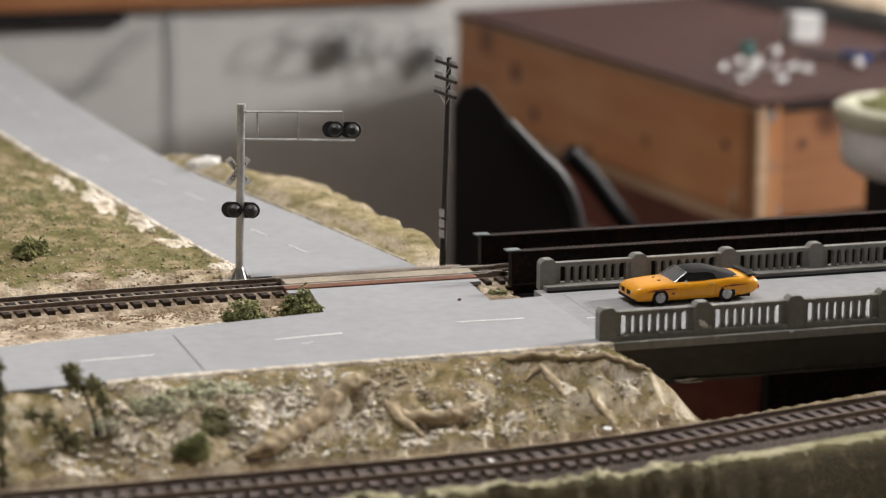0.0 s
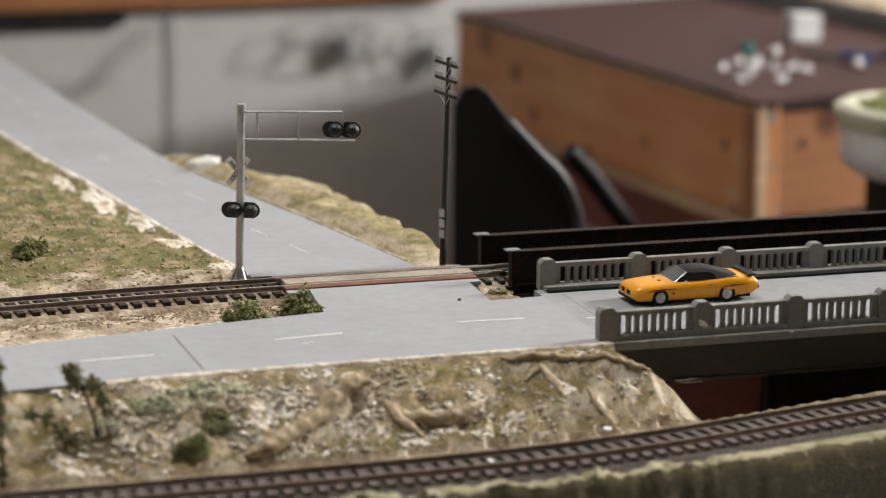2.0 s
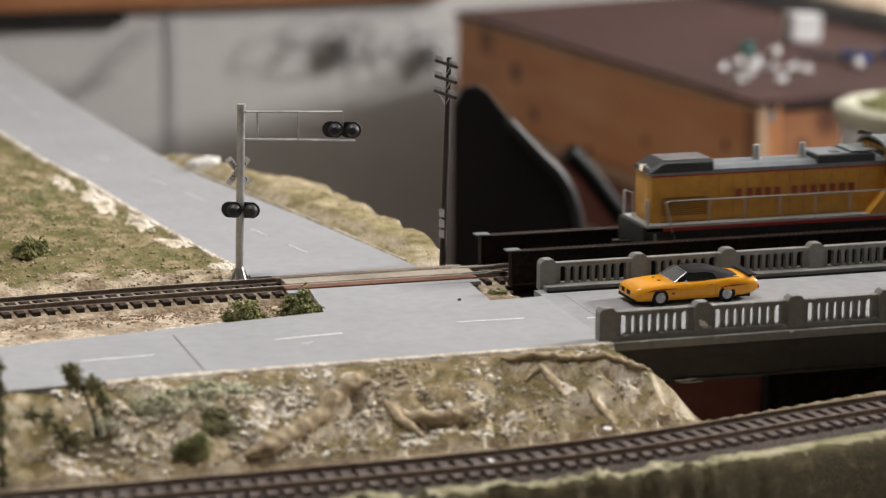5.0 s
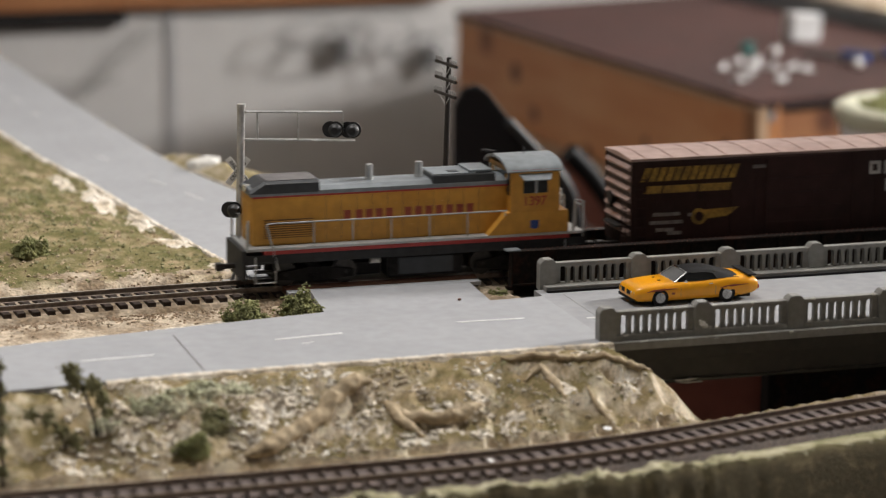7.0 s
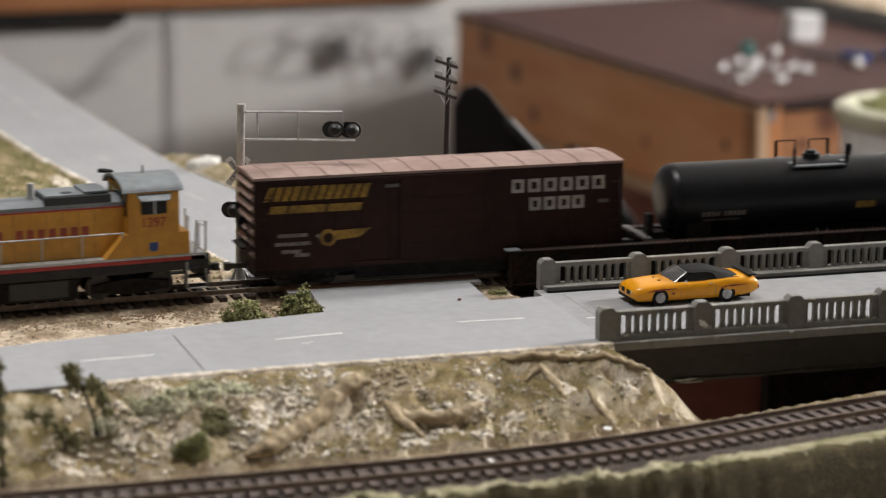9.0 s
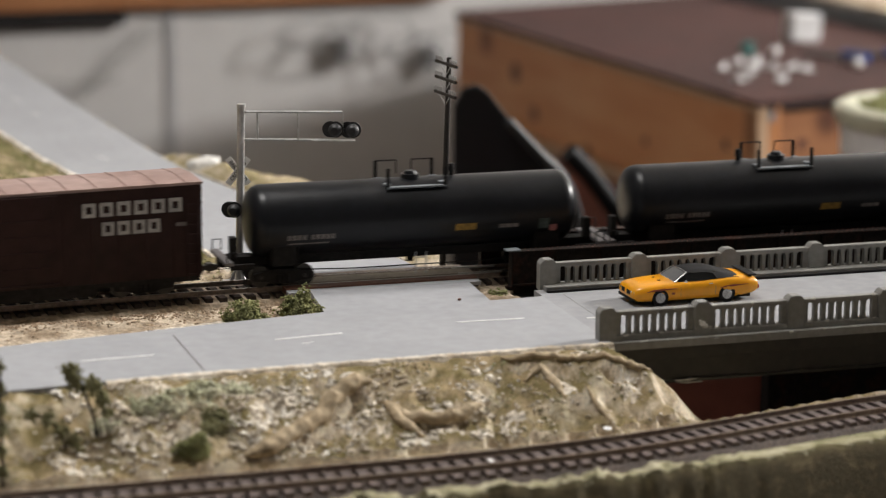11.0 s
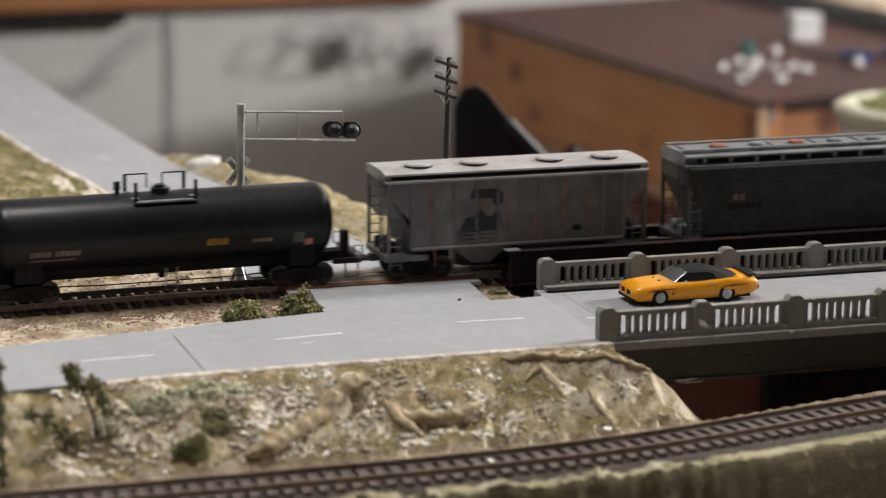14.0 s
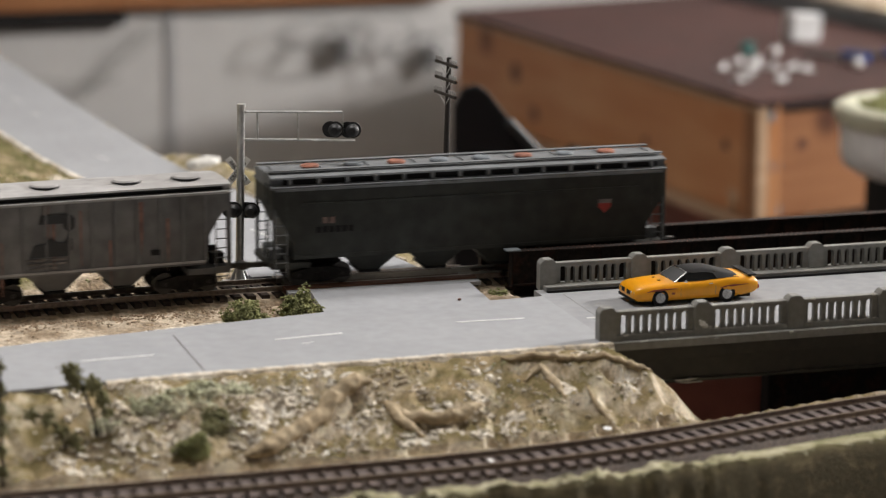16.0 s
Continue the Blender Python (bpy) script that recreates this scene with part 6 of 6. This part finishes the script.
        d = Vector((rng.gauss(0, 1), rng.gauss(0, 1), rng.gauss(0, 1))).normalized() * rng.uniform(0.35, 1.0) ** 0.5
        c = Vector((d.x * rx, d.y * ry, abs(d.z) * rz))
        c *= 1 + 0.55 * noise.noise(Vector((c.x, c.y, c.z)) / 4.5 + Vector((seed, 0, 0)))
        r = rng.uniform(0.35, 1.05) * small
        blobs.append((*c, r, r * rng.uniform(0.7, 1.2), r * rng.uniform(0.7, 1.1)))
    puffs("foliage", blobs, mat, t, 0.6, seed, True)
    tw = bm_new()
    for k in range(6):
        a = rng.uniform(0, 6.28)
        rod(tw, (0, 0, -2), (rx * 0.6 * math.cos(a), ry * 0.6 * math.sin(a), rz * 0.7), 0.35, 0.15, seg=5)
    part("twig", tw, M["twig"], t)
    return t


def weed_tree(x, y, z, pts, tufts, seed, label):
    """A thin bent stem with drooping dusty tufts."""
    rng = random.Random(seed)
    t = thing("weed_tree", at(x, y, z), label, "small tree")
    st = bm_new()
    for a, b in zip(pts, pts[1:]):
        rod(st, a, b, 0.7, 0.5, seg=6)
    part("stem", st, M["twig"], t)
    for i, (cx, cy, cz, r, n) in enumerate(tufts):
        blobs = []
        for k in range(int(n * 3.0)):
            q = rng.uniform(0.3, 0.65)
            blobs.append((cx + rng.gauss(0, r * 0.45), cy + rng.gauss(0, r * 0.45), cz + rng.gauss(0, r * 0.5), q, q, q * rng.uniform(0.8, 2.0)))
        puffs("tuft", blobs, M["leaf2"], t, 0.4, seed + i)


def planting():
    clump("bush", -15.5, -58, -5, 10.5, 7, 10.4, M["leaf"], 420, 3, "dark green foam bush beside the track and road")
    clump("bush", 11, -52, -4, 10.0, 7, 11.2, M["leaf"], 420, 8, "dark green foam bush at the corner of the crossing")
    clump("bush", 107, -36, -8, 8, 8, 6.0, M["leaf"], 240, 12, "low dark green foam bush beside the bridge abutment")
    clump("bush", -87, 70, 3.0, 8.5, 6, 8.5, M["leaf"], 320, 21, "dark green foam bush on the dry meadow")
    clump("bush", -65, -188, -22, 6.5, 6, 8.0, M["leaf"], 260, 33, "green foam tuft at the foot of the hill")
    clump("bush", -55, -174, -17, 9, 8, 9.0, M["leaf2"], 300, 41, "dusty green foam bush on the rocky hill")
    clump("lichen_clump", -70, -165, -11, 20, 9, 8.5, M["sage"], 760, 47, "pale sage lichen clump on the rocky hill")
    clump("lichen_clump", -52, -160, -7, 17, 7, 5.5, M["sage"], 520, 48, "pale sage lichen clump on the rocky hill")
    clump("lichen_clump", -92, -172, -14, 12, 6, 5.0, M["sage"], 300, 49, "pale sage lichen clump on the rocky hill")
    weed_tree(-100, -178, -16, [(0, 0, -3), (-1, 0, 8), (-5, 0, 20), (-9, 0, 29)], [(-10, 0, 28, 3.4, 60), (-8, 0, 23, 3.0, 45), (-2, 0, 22, 3.4, 55), (2, 0, 16, 3.2, 45), (3.5, 0, 11, 2.2, 25)], 5, "small drooping dusty green weed tree on the hill")
    weed_tree(-112, -182, -18, [(0, 0, -3), (-2, 0, 5), (-7, 0, 13), (-13, 0, 15)], [(-3, 0, 8, 2.6, 40), (-8, 0, 13, 2.6, 40), (-14, 0, 15, 2.4, 30), (2, 0, 4, 2.6, 40), (4, 0, -1, 2.2, 30)], 6, "dark straggly weed on the hillside")
    weed_tree(-139.3, -196, -26, [(0, 0, -4), (0.3, 0, 16), (-0.2, 0, 32), (0.2, 0, 48)], [(-1, 0, 46, 2.6, 60), (0.2, 0, 38, 1.8, 60), (0, 0, 30, 1.8, 60), (0, 0, 22, 1.8, 60), (0, 0, 14, 1.8, 60), (0, 0, 6, 1.8, 60)], 7, "thin dark tree stem at the edge of the hill")


planting()

# ---------------------------------------------------------------- the room beyond the layout
def backdrop_things():
    A, zt, zb = Vector((578, 753)), -58.0, -152.0
    u, v = Vector((math.cos(radians(15)), math.sin(radians(15)))), Vector((math.cos(radians(96)), math.sin(radians(96))))
    th = thing("wooden_module", at(A.x, A.y, 0), "open-jointed pine benchwork module with brown hardboard top", "benchwork")

    def board(name, p0, p1, t, z0, z1, mat, lab=""):
        d = (p1 - p0)
        ang = math.degrees(math.atan2(d.y, d.x))
        ob = part(name, box(bm_new(), 0, d.length, 0, t, z0, z1, 1.0), mat, th, lab)
        ob.matrix_basis = at(p0.x, p0.y, 0, ang)
    O = Vector((0, 0))
    # side board's colour is raised against its shade, end board's lowered against the lamp
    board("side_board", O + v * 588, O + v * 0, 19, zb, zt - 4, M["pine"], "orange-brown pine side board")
    board("end_board", O, O + u * 900, 19, zb, zt - 4, M["pine_toned_down"], "orange-brown pine end board with knots")
    top = bm_new()
    slab(top, [tuple(O - v * 3 - u * 3), tuple(O + u * 900 - v * 3), tuple(O + u * 900 + v * 588), tuple(O + v * 588 - u * 3)], zt - 4, zt)
    part("top_panel", top, M["hardboard"], th, "brown hardboard top")
    board("corner_strip", O - v * 1.5 + u * -1.5, O - v * 1.5 + u * 9, 4, zb, zt - 4.5, M["palewood"], "pale corner strip")
    board("bottom_trim", O + v * 585 - u * 3, O + v * 2 - u * 3, 10, zb - 10, zb - 2, M["palewood"], "pale raw wood edge")
    board("top_trim", O + v * 586 - u * 2.5, O - u * 2.5, 6, zt - 9, zt - 4.2, M["palewood"], "pale plywood edge")
    sc = mesh_of(rod(bm_new(), (0, -1.2, 0), (0, 0.5, 0), 4.6, 5.0, seg=14), "screw", M["screwhead"])
    for z, d in ((-70, 13), (-110, 16), (-145.5, 18)):
        p = O + u * d - v * 1.0
        piece("screw", sc, th, at(p.x, p.y, z, 15))
    for d, z, r in ((43, -95, 4.6), (96, -88, 3.4), (130, -128, 4.0)):
        p = O + u * d
        part("knot", rod(bm_new(), (0, -0.5, 0), (0, 0.5, 0), r, seg=16), M["knot"], th, "dark round knot", at=at(p.x, p.y, z, 15))
    for d, z, r in ((52, -100.5, 4.5), (452, -99, 9.0), (410, -131, 7.0), (300, -147, 6.0), (190, -120, 4.0)):
        p = O + v * d
        part("knot", rod(bm_new(), (0, -0.5, 0), (0, 0.5, 0), r, seg=16), M["knot"], th, "dark round knot", at=at(p.x, p.y, z, -84))
    part("plaster_smear", tube(bm_new(), [tuple(O + v * 38 - u * 1) + (-134,), tuple(O + v * 33 - u * 1) + (-141,), tuple(O + v * 36 - u * 1) + (-148,)], 4.0, 8), M["palewood"], th, "pale plaster smear")
    # the top's overhang shadow, painted as a black strip
    board("overhang_shade_strip", O + u * 9 - v * 2.4, O + u * 900 - v * 2.4, 2.6, zt - 9, zt - 4.2, M["blackmat"], "black strip for the shade of the overhanging top")
    for p in (O + u * 40 + v * 40, O + u * 860 + v * 60, O + v * 540 + u * 40, O + u * 860 + v * 540):
        part("leg", box(bm_new(), p.x - 20, p.x + 20, p.y - 20, p.y + 20, -1050, zb), M["darkwood"], th, "dark wooden leg")
    board("rail", O + v * 588 + u * 60, O + v * 20 + u * 60, 19, zb - 90, zb - 20, M["darkwood"])


backdrop_things()


def office_chair():
    ch = thing("office_chair", at(0, 0), "black leather office chair with a high rounded back", "chair")
    prof = [(234, -120), (234, 2), (240, 13), (249, 15), (256, 10.5), (264, 0), (275.4, -12.5), (286.8, -25), (302, -35.5), (310, -45), (316, -56), (320, -68), (322, -81), (324, -130), (330, -330), (234, -330)]
    b = bm_new()
    mid = [(292 + (x - 292) * 0.99, 440, z - 1) for x, z in prof]
    back = [(318 + (x - 292) * 0.9, 500, z - 22) for x, z in prof]
    loft(b, [mid, [(x + 1, 444, z) for x, z in prof], back])
    part("backrest", b, M["chair"], ch, smooth=True)
    # rim in a lighter black, which paints the highlight along the back
    part("back_rim", tube(bm_new(), [(268, 434, -8), (288, 433, -29), (301, 432, -42), (309, 432, -54), (314.5, 432, -69), (317, 432, -84), (318, 433, -120)], 3.4, 12), M["leather"], ch, "shiny black rim lightened as a highlight", smooth=True)
    part("armrest", tube(bm_new(), [(366, 596, -60), (382, 598, -76), (397, 600, -95), (415, 602, -118), (430, 606, -150), (436, 612, -300)], 7.0, 12), M["chair"], ch, "grey-black curved armrest", smooth=True)
    part("arm_stem", tube(bm_new(), [(436, 612, -290), (420, 600, -420), (390, 560, -510)], 9.0, 10), M["black"], ch)
    s = bm_new()
    box(s, 150, 420, 300, 640, -560, -470, 25)
    part("seat", s, M["chair"], ch, smooth=True)
    part("back_bracket", box(bm_new(), 270, 310, 470, 560, -560, -300, 4), M["black"], ch)
    part("column", rod(bm_new(), (285, 470, -960), (285, 470, -550), 28, 24, seg=16), M["steel"], ch)
    for k in range(5):
        a = 2 * math.pi * k / 5
        leg = bm_new()
        rod(leg, (285, 470, -950), (285 + 260 * math.cos(a), 470 + 260 * math.sin(a), -1000), 22, 14, seg=8)
        part("base_leg", leg, M["black"], ch)
        cs = bm_new()
        rod(cs, (285 + 260 * math.cos(a), 450 + 260 * math.sin(a), -1025), (285 + 260 * math.cos(a), 490 + 260 * math.sin(a), -1025), 25, seg=14)
        part("castor", cs, M["black"], ch)


office_chair()


def on_module():
    """Loose things on the hardboard top."""
    zt = -58.0
    pc = thing("paper_cube", at(749, 1058, zt, 8, 0, 4), "small white paper block standing on the hardboard", "paper block")
    b = bm_new()
    box(b, -15, 15, -9, 9, 0, 25, 2)
    part("block", b, M["paper"], pc)
    rng = random.Random(9)
    for k, (x, y) in enumerate(((616, 917), (643, 948), (657, 944), (658, 910), (673, 906), (680, 893), (606, 859), (637, 846), (650, 928), (628, 890))):
        c = thing("white_clip", at(x, y, zt, rng.uniform(-30, 30)), "small white plastic clip lying on the hardboard", "clip", "white clips")
        b = bm_new()
        box(b, -5.0, 5.0, -6.5, 6.5, 0, 1.4, 0.5)
        rod(b, (-3, -3, 2), (4, 4, 4), 1.5, seg=10)
        part("clip_body", b, M["paper"], c)
    c = thing("teal_cap", at(672, 998, zt), "small teal plastic cap on the hardboard", "cap")
    part("cap_body", rod(bm_new(), (0, 0, 0), (0, 0, 9), 6, 5, seg=14), M["teal"], c)
    for x, y, r, lab in ((712, 966, -62, "small pliers with blue grips on the hardboard"), (744, 960, -50, "dark steel screwdriver with blue handle")):
        p = thing("hand_tool", at(x, y, zt, r), lab, "hand tool")
        b = bm_new()
        rod(b, (0, 0, 4), (44, 0, 4), 2.4, seg=8)
        part("shaft", b, M["steel"], p)
        h = bm_new()
        rod(h, (40, 0, 6), (66, 0, 6), 4.2, 3.6, seg=12)
        part("grip", h, M["bluegrip"], p, "blue plastic grip", smooth=True)
    for x, y in ((688, 975), (732, 930), (726, 892)):
        k = thing("round_pin", at(x, y, zt), "small white round-headed pin on the hardboard", "pin")
        b = bm_new()
        ball(b, (0, 0, 4.5), 4.5)
        part("pin_head", b, M["white"], k, smooth=True)


on_module()


def plaster_planter():
    """A folded white plaster base with a grassy top, on an added post that is black for the shadow."""
    pl = thing("scenery_tray", at(625, 540, 4), "white folded plaster scenery tray with pale green grassy rim", "scenery tray")
    n = 96
    rings = []
    for z, k, wob in ((-80, 0.84, 0.04), (-75, 0.89, 0.055), (-66, 0.93, 0.055), (-55, 0.95, 0.045), (-47, 0.965, 0.03), (-45, 1.0, 0.03), (-39, 1.035, 0.02), (-34, 1.02, 0.015), (-31, 0.94, 0.015), (-32, 0.86, 0.02), (-35, 0.78, 0.03), (-42, 0.70, 0.0), (-45, 0.3, 0.0), (-45, 0.02, 0.0)):
        ring = []
        for i in range(n):
            a = 2 * math.pi * i / n
            q = k + wob * (abs(math.sin(9 * a)) - 0.5) + 0.6 * wob * math.sin(5 * a + z / 20) + 0.4 * wob * noise.noise(Vector((6 * math.cos(a), 6 * math.sin(a), z / 9)))
            q /= (abs(math.cos(a)) ** 2.6 + abs(math.sin(a)) ** 2.6) ** (1 / 2.6)
            ring.append((74 * q * math.cos(a), 60 * q * math.sin(a), z))
        rings.append(ring)
    part("plaster_side", loft(bm_new(), rings[:6], caps=False), M["plaster"], pl, "white pleated plaster cloth", smooth=True)
    part("grassy_rim", loft(bm_new(), rings[5:], caps=False), M["rimcream"], pl, "cream-green crumbly rim", smooth=True)
    rng = random.Random(4)
    blobs = []
    for k in range(900):
        a, q = rng.uniform(0, 6.283), 0.82 * rng.uniform(0, 1) ** 0.5
        r = rng.uniform(1.2, 3.0)
        blobs.append((74 * q * math.cos(a), 60 * q * math.sin(a), -37 + abs(rng.gauss(0, 3.5)), r, r, r))
    puffs("moss", blobs, M["leaf"], pl)
    # made-up support, black to stand for the dark shadow below the tray
    st = thing("tray_shadow_post", at(630, 545, 0), "added black post for the shadow under the scenery tray", "stand")
    part("post", box(bm_new(), -45, 45, -35, 35, -1050, -76.5, 3), M["blackmat"], st)


plaster_planter()


def wall_things():
    sh = thing("wall_shelf", at(0, 0), "orange-brown wooden wall shelf with black underside", "shelf")
    part("shelf_board", box(bm_new(), -1500, 540, 1449, 1459.5, -60, -14, 2), M["pine_toned_down"], sh)
    part("under_strip", box(bm_new(), -1500, 215, 1452, 1459.5, -76, -60, 1), M["blackmat"], sh, "black strip under the shelf")
    # thin grey band laid on the wall in place of a soft shadow
    shadow_band = thing("wall_shadow_band", at(0, 0), "grey band down the wall for a soft shadow", "conduit")
    part("shadow_band", box(bm_new(), 256, 266, 1458.4, 1459.7, -1050, -62, 0.3), M["conduit"], shadow_band)
    for z in (-900, -600, -300):
        part("strap", box(bm_new(), 252, 270, 1457.9, 1459.8, z - 5, z + 5, 0.3), M["conduit"], shadow_band)
    for k, (x, z, r) in enumerate(((395, -86, 30), (432, -92, 34), (470, -84, 40), (505, -104, 32), (540, -100, 36))):
        c = thing("cable_loop", at(x, 1440, 0), "loose dark cable loop hanging under the shelf", "cable", "hanging cables")
        pts = [(r * math.sin(a) * (1 + 0.2 * math.sin(2 * a + k)), 4 * math.sin(3 * a), z + 10 - r * 0.9 * (1 - math.cos(a)) * 0.5) for a in np.linspace(0, 2 * math.pi, 22)]
        part("cable", tube(bm_new(), pts, 1.0), M["cable"], c)
    for x, z in ((434, -108), (524, -118)):
        c = thing("plug", at(x, 1452, 0), "dark plug hanging from a cable under the shelf", "plug", "hanging plugs")
        part("plug_body", box(bm_new(), -6, 6, -5, 5, z - 12, z + 12, 3), M["cable"], c)
    for pts in ([(257, 1450, -76), (236, 1450, -92), (215, 1450, -111), (188, 1450, -130), (165, 1450, -150)], [(242, 1452, -74), (214, 1452, -98), (192, 1452, -125), (165, 1452, -152)], [(100, 1452, -122), (129, 1452, -126), (160, 1452, -131), (192, 1452, -132), (210, 1452, -128)]):
        c = thing("cable_loop", at(0, 0), "thin grey cable sagging along the wall", "cable", "hanging cables")
        part("cable", tube(bm_new(), pts, 0.9), M["concrete"], c)


wall_things()


def far_board():
    f = thing("scenery_board", at(0, 0), "flat scenery board with a dark edge lying on the hardboard", "scenery board")
    out = [(814, 1360), (860, 1010), (1250, 1080), (1180, 1440), (812, 1440)]
    part("edge", slab(bm_new(), out, -58, -44), M["locogrey"], f, "blue-grey edge")
    part("surface", slab(bm_new(), [(x + 6, y + 4) for x, y in out[:2]] + [(1250, 1086), (1180, 1436), (818, 1436)], -44, -40), M["gravel"], f, "pale green-tan surface")


far_board()


# ---------------------------------------------------------------- what moves: the train
def motions():
    known = [(4.0, 285.8), (4.5, 238.2), (5.0, 190.3), (5.5, 142.6), (6.0, 94.3), (6.5, 47.2), (7.0, 0.0), (7.5, -41.6), (8.0, -81.3), (8.5, -129.2), (9.0, -178.4), (9.5, -228.6),
             (10.0, -278.4), (10.5, -328.2), (11.0, -377.6), (11.5, -427.1), (12.0, -477.9), (12.5, -526.4), (13.0, -575.1), (13.5, -624.5), (14.0, -674.9), (14.5, -723.0),
             (15.0, -772.1), (15.5, -821.6), (16.0, -873.0)]
    start = [(0.5 * k, 285.8 + 95.6 * (4.0 - 0.5 * k)) for k in range(8)]
    for car, mid, half in ((LOCO, 75.0, 46.5), (BOXCAR, 264.8, 62.0), (TANK_A, 454.0, 62.5), (TANK_B, 635.0, 62.5), (HOPPER_A, 798.0, 44.0), (HOPPER_B, 974.2, 70.0)):
        rows = []
        for t, s in start + known:
            a, b = on_track(mid + s - half), on_track(mid + s + half)
            c, d = (a + b) / 2, b - a
            rows.append((t, at(c.x, c.y, 0, math.degrees(math.atan2(d.y, d.x)))))
        walk(car, rows)


motions()
